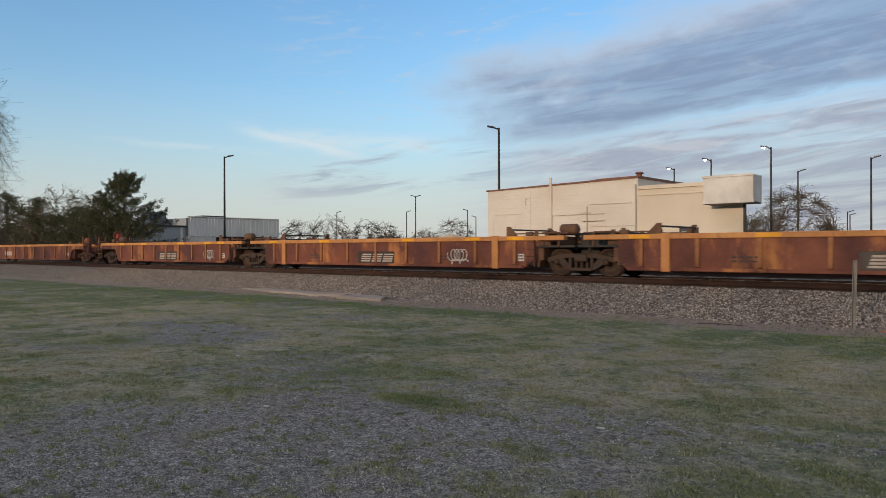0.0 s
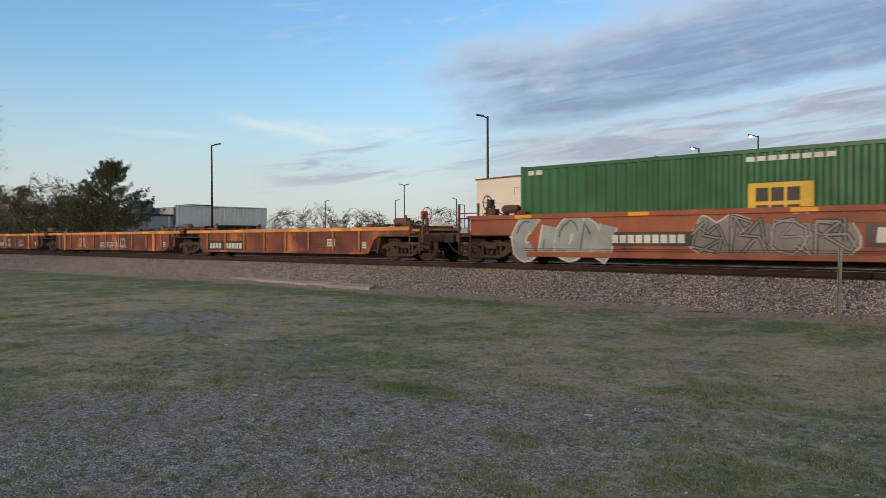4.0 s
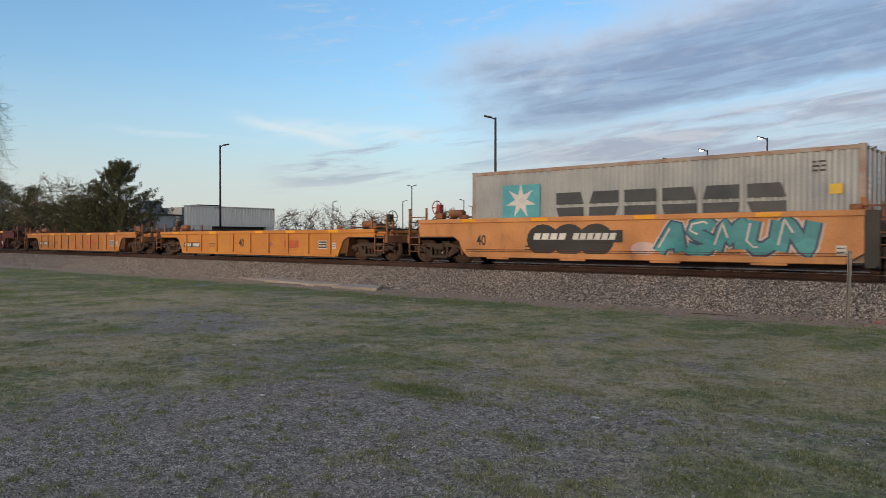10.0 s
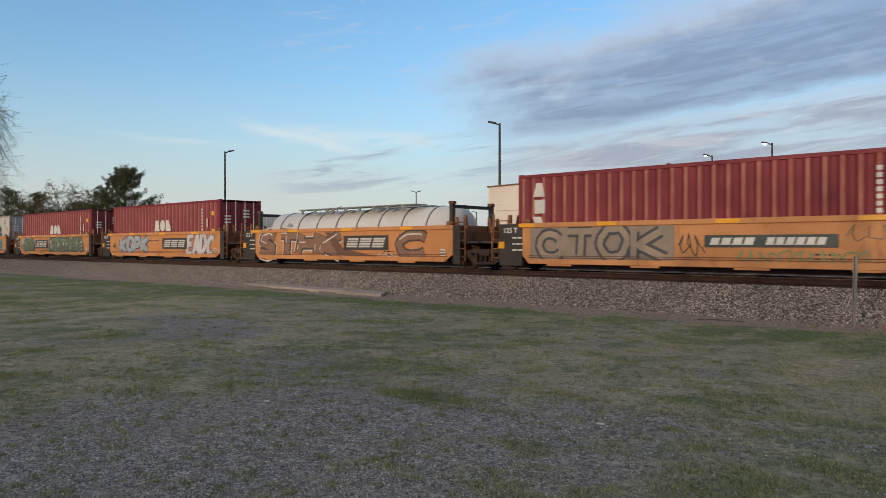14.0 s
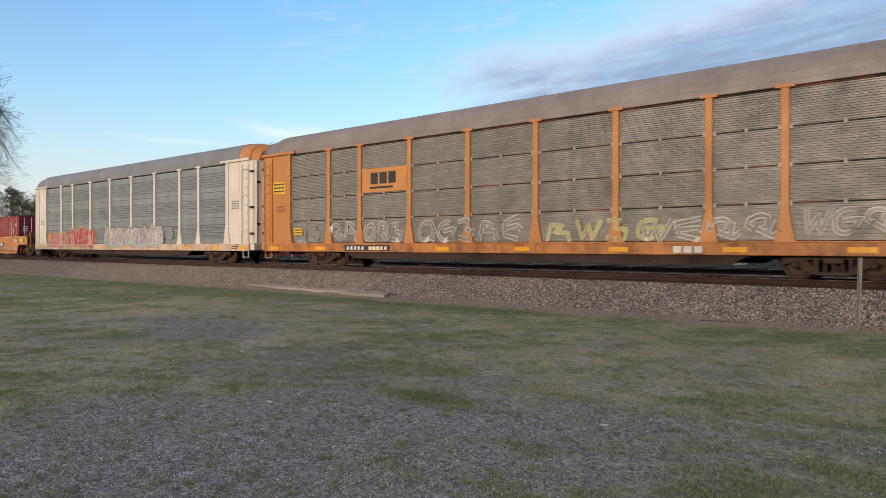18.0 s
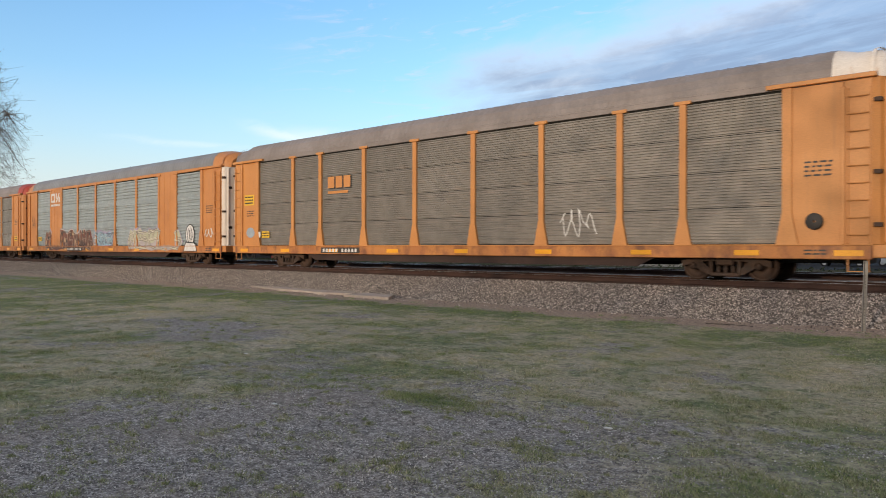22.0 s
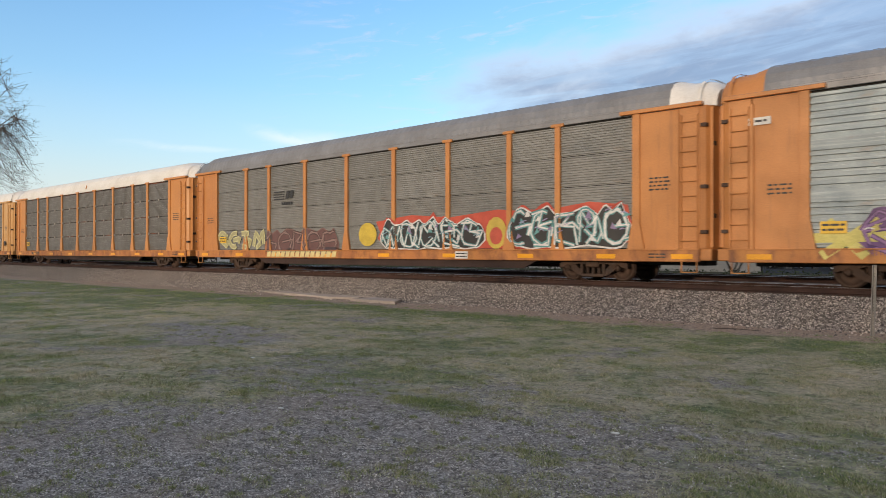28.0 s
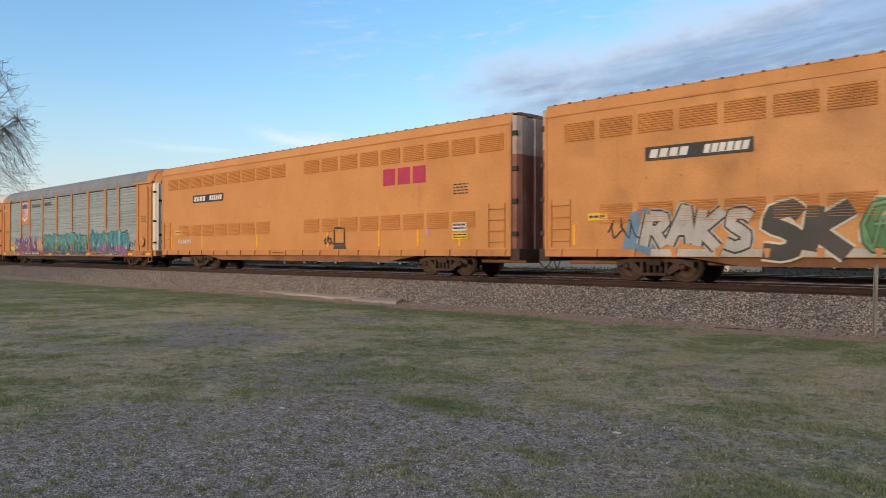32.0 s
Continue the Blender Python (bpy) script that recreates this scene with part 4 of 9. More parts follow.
def piece(car, n, x0, x1, z0, z1, fill, edge, surf, seed=1, back=None, second=None, line=None, ink=None, shine=None, bits=(), spiky=.13, split=.42):
    """A dense spray-painted piece of n locked letters: torn outline, two-tone fill, letter strokes, chips and glints."""
    rnd = random.Random(seed)
    h = z1 - z0
    top = jagged(x0, x1, z1 - spiky * h, spiky * h, rnd)
    low = jagged(x0, x1, z0 + .05 * h, .05 * h, rnd, (.4, .9))
    mid = jagged(x0, x1, z0 + split * h, .14 * h, rnd, (.2, .5))
    taper = lambda x: min(1, (x - x0 + .06) / .35, (x1 - x + .06) / .35)
    hi = lambda x: z0 + .4 * h + (height_at(top, x) - z0 - .4 * h) * taper(x)
    lo = lambda x: z0 + .3 * h + (height_at(low, x) - z0 - .3 * h) * taper(x)
    w = (x1 - x0) / n
    for i in range(n):
        a, b = x0 + i * w, x0 + (i + 1) * w
        xs = list(np.linspace(a, b, max(3, int(w / .09))))
        body = part("graffiti_letter", blanket(xs, lo, hi, .010, surf), fill, car, "spray-painted graffiti letter")
        wide = [x0 - .06] * (i == 0) + xs + [x1 + .06] * (i == n - 1)
        part("outline", blanket(wide, lo, hi, .006, surf, .055), edge, body)
        if back:
            wide = [x0 - .2] * (i == 0) + xs + [x1 + .2] * (i == n - 1)
            glow_ = jagged(a - .3, b + .3, .12, .10, rnd, (.15, .4))
            part("halo", blanket(wide, lambda x: lo(x) - .04, lambda x: hi(x) + height_at(glow_, x), .003, surf), back, body)
        if second:
            part("shading", blanket(xs, lo, lambda x: min(hi(x), height_at(mid, x)), .013, surf), second, body)
        # letter strokes over the fill
        k = 0
        thin, thick = MB(), MB()
        for g in (rnd.randrange(8), rnd.randrange(8)):
            for st in WILD[g]:
                pts = []
                for p, q in st:
                    x = a + w * (.02 + .88 * p) + rnd.uniform(-.05, .05) * w
                    x = min(x1 - .05, max(x0 + .05, x))
                    pts.append((x, min(hi(x) - .03, max(lo(x) + .03, z0 + h * (.06 + .86 * q) + rnd.uniform(-.04, .04) * h))))
                pts = resample(pts, .1)
                k += 1
                ribbon(thick, pts, rnd.uniform(.07, .12) * h, .016 + k * .0002, surf)
                ribbon(thin, pts, rnd.uniform(.025, .05) * h, .019 + k * .0002, surf)
        part("letter_shadow", thick, ink or INK, body)
        part("letter_stroke", thin, line or edge, body)
        for m in bits:
            x, z = rnd.uniform(a + .05, b - .2), z0 + h * rnd.uniform(.15, .75)
            d = .11 * h
            pts = [(x, z), (x + d * rnd.uniform(1, 2), z + d * rnd.uniform(-.6, .8)), (x + d * rnd.uniform(.2, 1.2), z + d * rnd.uniform(.9, 2.0))]
            mb = MB()
            mb.v = [(p, surf(p, q) - .024, q) for p, q in pts]
            mb.face((0, 1, 2))
            part("chip", mb, m, body)
        if shine:
            mb = MB()
            for _ in range(3):
                x = rnd.uniform(a, b - .25)
                z = min(hi(x) - .1, z0 + h * rnd.uniform(.35, .85))
                ribbon(mb, [(x, z), (x + .1, z + .04), (x + rnd.uniform(.16, .3), z + rnd.uniform(-.05, .12))], .035, .026, surf, True)
            part("highlight", mb, shine, body)


def tag_scrawl(car, x0, x1, z0, z1, m, surf, seed, width=0.04):
    rnd = random.Random(seed)
    mb = MB()
    n = max(3, int((x1 - x0) / 0.28))
    pts = []
    for i in range(n * 4):
        f = i / (n * 4 - 1)
        pts.append((x0 + (x1 - x0) * f + 0.12 * math.sin(i * 1.9), (z0 + z1) / 2 + (z1 - z0) / 2 * math.sin(i * 1.6 + rnd.uniform(-.5, .5)) * rnd.uniform(.5, 1)))
    sm = []
    for k in range(len(pts) - 1):
        a, b = pts[k], pts[k + 1]
        sm += [(a[0] + (b[0] - a[0]) * q, a[1] + (b[1] - a[1]) * (q * q * (3 - 2 * q))) for q in (0, .25, .5, .75)]
    ribbon(mb, sm, width, 0.006, surf)
    part("graffiti_tag", mb, m, car, "scrawled spray tag")


def tag_loops(car, x0, x1, z0, z1, m, surf, loops=3, width=0.035):
    """A tag of overlapping round loops over a swept underline."""
    mb = MB()
    w, h = x1 - x0, z1 - z0
    pts = []
    for i in range(loops * 14 + 1):
        a = i / 14 * 2 * math.pi
        f = i / (loops * 14)
        pts.append((x0 + w * (0.18 + 0.64 * f) + 0.17 * w * math.cos(a + 2.6), z0 + h * (0.60 + 0.38 * math.sin(a + 2.6))))
    low = []
    for i in range(29):
        a = i / 14 * 2 * math.pi
        low.append((x1 - w * 0.1 - w * 0.75 * i / 28 + 0.1 * w * math.cos(a), z0 + h * (0.18 + 0.17 * math.sin(a))))
    ribbon(mb, pts, width, 0.006, surf)
    ribbon(mb, low, width, 0.007, surf)
    part("graffiti_tag", mb, m, car, "looped white spray tag")


def sign(car, x0, x1, z0, z1, m, y, rows=0, ink=None, name="placard", label=""):
    """A plate with a thin rim, and bars where its writing cannot be read."""
    p = part(name, MB().cbox(x0, x1, y - 0.008, y + 0.004, z0, z1, 0.003), m, car, label)
    if rows:
        mb = MB()
        h = (z1 - z0) / (rows * 2.3 + 1.2)
        rnd = random.Random(int(x0 * 100) + rows)
        for r in range(rows):
            zc = z1 - h * (1.2 + 2.3 * r)
            a = x0 + (x1 - x0) * 0.08
            while a < x1 - (x1 - x0) * 0.14:
                b = min(x1 - (x1 - x0) * 0.07, a + (x1 - x0) * rnd.uniform(0.12, 0.34))
                mb.box(a, b, y - 0.012, y - 0.009, zc - h, zc)
                a = b + (x1 - x0) * 0.045
        tagged(part("writing", mb, ink or INK, p), kind="stuff")
    return p


def bars(car, x0, x1, z0, z1, m, y, n=8, slant=0.0, name="writing", gap=0.22, label=""):
    """A line of unreadable characters as plain upright bars."""
    mb = MB()
    w, h = (x1 - x0) / n, z1 - z0
    foot = 0.05 * h
    pts = [(x0, z0), (x1 - w * gap, z0)]
    for i in range(n - 1, -1, -1):
        a = x0 + i * w
        b = a + w * (1 - gap)
        pts += [(b + slant * foot, z0 + foot), (b + slant * h, z1), (a + slant * h, z1), (a + slant * foot, z0 + foot)]
    mb.poly(pts, y)
    return part(name, mb, m, car, label)


def number_strip(car, x0, x1, z0, z1, m, y, n):
    """A dark strip with small pale bars in place of a car number."""
    board = part("number_board", MB().poly(rect(x0, x1, z0 - 0.02, z1 + 0.02), y), paint(.05, .04, .035), car, "dark strip with a blanked number")
    h = z1 - z0
    half = n // 2
    w = (x1 - x0) / (n + 2)
    for a, k in ((x0 + w * 0.6, half), (x0 + w * (half + 1.5), n - half)):
        bars(board, a, a + w * k, z0 + h * 0.16, z1 - h * 0.16, m, y - 0.004, k, slant=0.1, gap=0.42)


def small_print(car, x, z, y, m=None, w=0.5, n=3, seed=1):
    """Stencilled data lines too small to read."""
    rnd = random.Random(seed)
    mb = MB()
    for i in range(n):
        a = x
        while a < x + w * 0.95:
            b = min(x + w, a + rnd.uniform(0.08, 0.2))
            mb.poly([(a, z - i * 0.11), (b, z - i * 0.11), (b, z - i * 0.11 + 0.045), (a, z - i * 0.11 + 0.045)], y)
            a = b + 0.04
    tagged(part("stencilled_data", mb, m or INK, car), kind="stuff")


# ---------------------------------------------------------------- autorack cars
POSTS = (-9.05, -7.1, -4.3, -1.43, 1.43, 4.3, 7.1, 9.05)
SIDE_END, PLATE = 13.7, 11.8
EAVE, RIDGE, SILL = 5.07, 5.92, 0.62


def rack_surf(x, z):
    if z < 1.0 or abs(x) > PLATE:
        return -1.56
    if min(abs(x - p) for p in POSTS) < 0.13:
        return -1.575
    return -1.512


def corrugated(x0, x1, z0, z1, pitch, y=-1.47, depth=0.03, duty=0.5):
    mb = MB()
    n = max(2, int((z1 - z0) / pitch))
    p = (z1 - z0) / n
    prof = []
    for i in range(n):
        a = z0 + i * p
        prof += [(y, a), (y, a + p * (1 - duty) * 0.8), (y - depth, a + p * (1 - duty)), (y - depth, a + p * 0.96)]
    prof.append((y, z1))
    mb.prism([(b, c) for b, c in prof], x0, x1, "x", close=False)
    mb.f = [q[::-1] for q in mb.f]
    return mb


def grouped(x0, x1, z0, z1, pitch, y=-1.475, depth=0.05):
    """Flat sheet with a group of six pressed ribs across its middle."""
    mid = (z0 + z1) / 2 - pitch * 3
    prof = [(y, z0)]
    for i in range(6):
        a = mid + i * pitch
        prof += [(y, a), (y - depth, a + pitch * 0.25), (y - depth, a + pitch * 0.5), (y, a + pitch * 0.75)]
    prof.append((y, z1))
    mb = MB()
    mb.prism(prof, x0, x1, "x", close=False)
    mb.f = [q[::-1] for q in mb.f]
    return mb


def autorack(u0, u1, label, panel, frame_m, roof_m, style, cap_r=None, cap_l=None, door_m=None, full_plates=False, truck_x=10.05, rise=1.0):
    c = (u0 + u1) / 2
    car = rolling(thing("autorack_car", label, "railcar", group="autorack cars of the train"), c)
    k = (u1 - u0) / 27.4
    E, P = SIDE_END, PLATE
    rust_sill = SILL_PALE if frame_m is CREAM else SILL_RUST
    # sills and underframe
    for s, lab in ((-1, ""), (1, "")):
        y = s * 1.5
        part("side_sill", MB().cbox(-E, E, min(y, y + s * 0.05) - 0.02, max(y, y + s * 0.05) + 0.02, SILL, 0.97, 0.015), rust_sill, car, "riveted side sill with worn paint")
        part("top_rail", MB().cbox(-E, E, y - 0.045, y + 0.045, EAVE - 0.16, EAVE, 0.012), frame_m if full_plates == "both" else roof_m, car)
    lip = MB().cbox(-E, E, -1.6, -1.52, 0.955, 0.985, 0.006)
    part("deck_lip", lip, frame_m, car)
    uf = MB()
    uf.cbox(-E + 0.3, E - 0.3, -0.4, 0.4, 0.5, 0.98, 0.02)
    for x in np.arange(-12, 12.1, 2.0):
        uf.cbox(x - 0.06, x + 0.06, -1.45, 1.45, 0.66, 0.9, 0.01)
    part("underframe", uf, BLACK, car, "dark steel underframe and cross-bearers")
    part("deck", MB().cbox(-E, E, -1.46, 1.46, 0.9, 0.96, 0.005), BLACK, car)
    belly = MB().cbox(-6.4, 6.4, -0.62, 0.62, 0.34, 0.62, 0.05)
    belly.cbox(-3.0, -1.6, -1.2, -0.7, 0.36, 0.66, 0.04)
    part("centre_sill_box", belly, BLACK, car)
    skirt = mat("brown_skirt", (.050, .026, .021), (.034, .019, .016), rough=.8)
    for y in (-1.38, 1.38):
        part("sill_skirt", MB().prism([(-8.2, 0.64), (8.2, 0.64), (7.6, 0.36), (-7.6, 0.36)], y - 0.03, y + 0.03), skirt, car, "dark brown lower sill between the trucks")
    # end plates with doors beside the ladders
    for s in (-1, 1):
        a, b = sorted((s * P, s * (E - 0.62)))
        for y in (-1.52, 1.52):
            part("end_plate", MB().cbox(a, b, y - 0.02, y + 0.02, 0.97, EAVE - 0.15, 0.008), frame_m, car)
            a2, b2 = sorted((s * (E - 0.6), s * E))
            part("corner_plate", MB().cbox(a2, b2, y - 0.035, y + 0.005, 0.97, EAVE - 0.15, 0.008), frame_m, car)
            part("plate_post", MB().cbox(s * P - 0.12, s * P + 0.12, y - 0.07, y + 0.07, 0.97, EAVE - 0.1, 0.01), frame_m, car)
        part("plate_gusset", MB().prism([(s * P - 0.27, 0.97), (s * P + 0.27, 0.97), (s * P + 0.12, 1.75), (s * P - 0.12, 1.75)], -1.605, -1.5), frame_m, car)
        x = s * (E - 0.62)
        part("plate_rib", MB().cbox(x - 0.05, x + 0.05, -1.61, -1.53, 0.97, EAVE - 0.3, 0.01), frame_m, car)
        part("eave_angle", MB().cbox(min(s * 11.3, s * (E + 0.1)), max(s * 11.3, s * (E + 0.1)), -1.66, -1.5, EAVE - 0.14, EAVE - 0.03, 0.01), frame_m, car)
        lx0, lx1 = sorted((s * (E - 0.52), s * (E - 0.06)))
        ladder(car, lx0, lx1, -1.575, 1.0, EAVE - 0.35, 9, frame_m)
    # posts
    for px in POSTS:
        mb = MB()
        w = 0.10
        mb.cbox(px - w, px + w, -1.57, -1.46, 0.97, EAVE - 0.14, 0.012)
        mb.prism([(px - 0.25, 0.97), (px + 0.25, 0.97), (px + w, 1.75), (px - w, 1.75)], -1.575, -1.47)
        mb.cbox(px - 0.24, px + 0.24, -1.59, -1.47, EAVE - 0.20, EAVE - 0.10, 0.01)
        part("side_post", mb, frame_m, car)
    # panels, tier by tier
    edges = [-P] + list(POSTS) + [P]
    tiers = {"fine": 4, "broad": 3, "plain": 4, "group": 3}[style]
    pitch = {"fine": 0.06, "broad": 0.17, "plain": 0.075, "group": 0.13}[style]
    z0, z1 = 1.0, EAVE - 0.205
    cache = {}
    # Added sheet whose dark colour stands for the unlit inside behind the gaps.
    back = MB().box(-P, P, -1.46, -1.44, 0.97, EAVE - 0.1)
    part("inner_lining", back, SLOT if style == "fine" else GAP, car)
    for e0, e1 in zip(edges, edges[1:]):
        a, b = e0 + 0.1, e1 - 0.1
        if full_plates and abs(abs((e0 + e1) / 2) - 8.07) < 0.2:
            if full_plates == "upper" and e0 > 0:
                pass
            elif full_plates == "upper":
                part("sign_panel", MB().cbox(a, b, -1.53, -1.47, 3.05, EAVE - 0.2, 0.01), frame_m, car)
                part("side_panel", corrugated(a, b, z0, 3.02, pitch), panel, car)
                continue
            else:
                part("solid_panel", MB().cbox(e0, e1, -1.545, -1.47, z0 - 0.02, EAVE - 0.12, 0.01), frame_m, car)
                for q in (0.33, 0.66):
                    part("panel_seam", MB().cbox(e0 + (e1 - e0) * q - 0.02, e0 + (e1 - e0) * q + 0.02, -1.556, -1.54, z0, EAVE - 0.15, 0.004), frame_m, car)
                continue
        hgt = (z1 - z0) / tiers
        key = round(b - a, 2)
        if key not in cache:
            cache[key] = [(grouped if style == "group" else corrugated)(-(b - a) / 2, (b - a) / 2, 0.012, hgt - (0.03 if style == "fine" else 0.008), pitch, depth=0.03 if style in ("fine", "plain") else 0.045).mesh("side_panel", panel)]
        for t in range(tiers):
            part("side_panel", cache[key][0], None, car, at=((a + b) / 2, 0, z0 + t * hgt))
            if style == "broad" and t < tiers - 1:
                part("panel_band", MB().cbox(a, b, -1.515, -1.47, z0 + (t + 1) * hgt - 0.16, z0 + (t + 1) * hgt + 0.13, 0.006), panel, car)
    if style == "fine":
        # steel clips where the sheets meet the posts, and one at each sheet's middle
        clip = MB().cbox(-0.035, 0.035, -1.53, -1.47, -0.06, 0.06, 0.008).mesh("panel_clip", CLIP)
        for t in range(1, tiers):
            zc = z0 + t * (z1 - z0) / tiers - 0.01
            for e0, e1 in zip(edges, edges[1:]):
                for x in (e0 + 0.14, (e0 + e1) / 2, e1 - 0.14):
                    part("panel_clip", clip, None, car, at=(x, 0, zc))
    far = MB().box(-P, P, 1.48, 1.5, 0.97, EAVE - 0.1)
    part("far_side_panels", far, panel, car)
    # roof: curved shoulders, cross ribs
    sec = [(-1.50, EAVE), (-1.47, EAVE + 0.20), (-1.38, EAVE + 0.45), (-1.16, EAVE + 0.67), (-0.8, EAVE + 0.79), (-0.35, RIDGE), (0.35, RIDGE), (0.8, EAVE + 0.79), (1.16, EAVE + 0.67), (1.38, EAVE + 0.45), (1.47, EAVE + 0.20), (1.50, EAVE)]
    xr = E - 0.9
    rf = MB()
    steps = np.arange(-xr, xr + 0.01, (2 * xr) / 352)
    m = len(sec)
    for i, x in enumerate(steps):
        d = 0.009 if i % 4 in (1, 2) else 0.0
        rf.v += [(float(x), a * (1 + d * 0.5), EAVE + (b - EAVE) * (1 + d * 1.2)) for a, b in sec]
    for i in range(len(steps) - 1):
        for j in range(m - 1):
            rf.face((i * m + j + 1, (i + 1) * m + j + 1, (i + 1) * m + j, i * m + j)[::-1])
    part("roof", rf, roof_m, car, "ribbed sheet-metal roof")
    part("roof_seam", MB().cbox(-xr, xr, -1.535, -1.48, EAVE - 0.005, EAVE + 0.05, 0.008), roof_m, car)
    # ends: bowed doors and domed caps
    plan = [(0, -1.53), (0.14, -1.45), (0.28, -1.25), (0.36, -0.9), (0.40, -0.4), (0.40, 0.4), (0.36, 0.9), (0.28, 1.25), (0.14, 1.45), (0, 1.53)]
    for s, cap in ((1, cap_r), (-1, cap_l)):
        dm = door_m if (door_m and s > 0) else frame_m
        mb = MB()
        n = len(plan)
        mb.v += [(s * (E + a), b, z) for z in (0.99, EAVE - 0.12) for a, b in plan]
        for i in range(n - 1):
            q = (i, i + 1, n + i + 1, n + i)
            mb.face(q if s > 0 else q[::-1])
        part("end_door", mb, dm, car, "bowed steel end doors")
        for ya, yb, out in ((-1.34, -1.28, 0.27), (-1.02, -0.95, 0.36), (-0.62, -0.56, 0.40), (-0.2, -0.14, 0.41)):
            part("door_rib", MB().cbox(*sorted((s * (E + out - 0.06), s * (E + out + 0.03))), ya, yb, 1.02, EAVE - 0.18, 0.01), dm if ya < -1.1 else SILL_PALE if dm is CREAM else SILL_RUST, car)
        for z in (1.45, 2.7, 4.4):
            part("door_hinge", MB().cbox(*sorted((s * (E + 0.02), s * (E + 0.2))), -1.56, -1.40, z - 0.05, z + 0.05, 0.01), TRUCK, car)
        for z in (1.9, 3.9):
            for yy in (-1.30, -0.5):
                part("door_slot", MB().cbox(*sorted((s * (E + 0.27), s * (E + 0.31))), yy - 0.02, yy + 0.3, z - 0.06, z + 0.06, 0.004), BLACK, car)
        part("door_hinge_post", MB().cbox(*sorted((s * (E + 0.385), s * (E + 0.45))), -0.16, -0.06, 1.0, EAVE - 0.15, 0.01), RED if cap_r is RED else BLACK, car)
        cm = cap or roof_m
        mb = MB()
        for (dx, sc, base) in ((-0.92, 1.0, 0), (-0.45, 1.0, 0), (0.0, 0.99, 0), (0.22, 0.93, 1), (0.34, 0.80, 1)):
            mb.v += [(s * (E + dx - (0.25 if base else 0) * 0), a * sc, EAVE - 0.13 * (1 if dx > -0.5 else 0) + (b - EAVE) * (sc ** 1.5) * (rise if dx > -0.5 else 1)) for a, b in sec]
        for i in range(4):
            for j in range(m - 1):
                q = (i * m + j, (i + 1) * m + j, (i + 1) * m + j + 1, i * m + j + 1)
                mb.face(q if s > 0 else q[::-1], True)
        q = [4 * m + j for j in range(m)]
        mb.face(q if s > 0 else q[::-1])
        part("end_cap", mb, cm, car, "domed roof end")
        rim = MB()
        rim.v += [(s * (E + dx), a * 1.012, EAVE - 0.1 + (b - EAVE + 0.02) * rise) for dx in (-0.06, 0.02) for a, b in sec]
        for j in range(m - 1):
            q = (j, m + j, m + j + 1, j + 1)
            rim.face(q if s > 0 else q[::-1])
        part("cap_rim", rim, BLACK if rise > 1 else cm, car)
        part("end_sill", MB().cbox(*sorted((s * (E - 0.1), s * (E + 0.32))), -1.5, 1.5, 0.66, 0.98, 0.02), frame_m, car)
        coupler(car, s * (E + 0.2), s, 0.42)
        step = MB()
        sx = s * (E - 0.3)
        for x in (sx - 0.22, sx + 0.22):
            step.cbox(x - 0.015, x + 0.015, -1.56, -1.52, 0.32, 0.66, 0.004)
        step.cbox(sx - 0.24, sx + 0.24, -1.58, -1.44, 0.32, 0.345, 0.005)
        part("sill_step", step, frame_m, car)
    for s in (-1, 1):
        truck(car, s * truck_x, SMALL)
    # reflectors along the sill
    for x in (-12.9, -9.6, -6.2, -2.6, 0.9, 4.4, 7.8, 10.8, 13.2):
        part("reflector", MB().cbox(x - 0.32, x + 0.32, -1.575, -1.555, 0.70, 0.84, 0.004), REFLECT, car)
    sign(car, -P + 0.35, -P + 0.95, 1.35, 1.65, YSIGN, -1.545, 2)
    sign(car, P + 0.35, P + 0.95, 0.68, 0.9, YSIGN, -1.56, 2)
    small_print(car, P + 0.4, 3.0, -1.545, w=0.65, n=4, seed=int(c))
    small_print(car, -P - 0.9, 2.6, -1.545, w=0.6, n=3, seed=int(c) + 1)
    small_print(car, -10.6, 0.75, -1.556, w=0.8, n=1, seed=int(c) + 2)
    return car


def slab_letters(car, shapes, m, y, name="logo", label=""):
    mb = MB()
    for i, pts in enumerate(shapes):
        mb.poly(pts, y - i * 0.0004)
    return part(name, mb, m, car, label)


def rect(x0, x1, z0, z1):
    return [(x0, z0), (x1, z0), (x1, z1), (x0, z1)]


def plain_logo(car, x0, x1, z0, z1, m, y, n=3, name="logo", slant=0.0, label=""):
    """A trade mark as plain blocks."""
    w = (x1 - x0) / n
    s = slant * (z1 - z0)
    return slab_letters(car, [[(x0 + i * w, z0), (x0 + (i + 0.82) * w, z0), (x0 + (i + 0.82) * w + s, z1), (x0 + i * w + s, z1)] for i in range(n)], m, y, name, label)


def ring(x0, x1, z0, z1, t, gap=0.0):
    """A rounded square ring, open on its right when gap is given, as four or five strips."""
    out = [rect(x0, x0 + t, z0 + t, z1 - t), rect(x0 + t * 0.4, x1, z1 - t, z1), rect(x0 + t * 0.4, x1, z0, z0 + t)]
    if not gap:
        out.append(rect(x1 - t, x1, z0 + t, z1 - t))
    return out


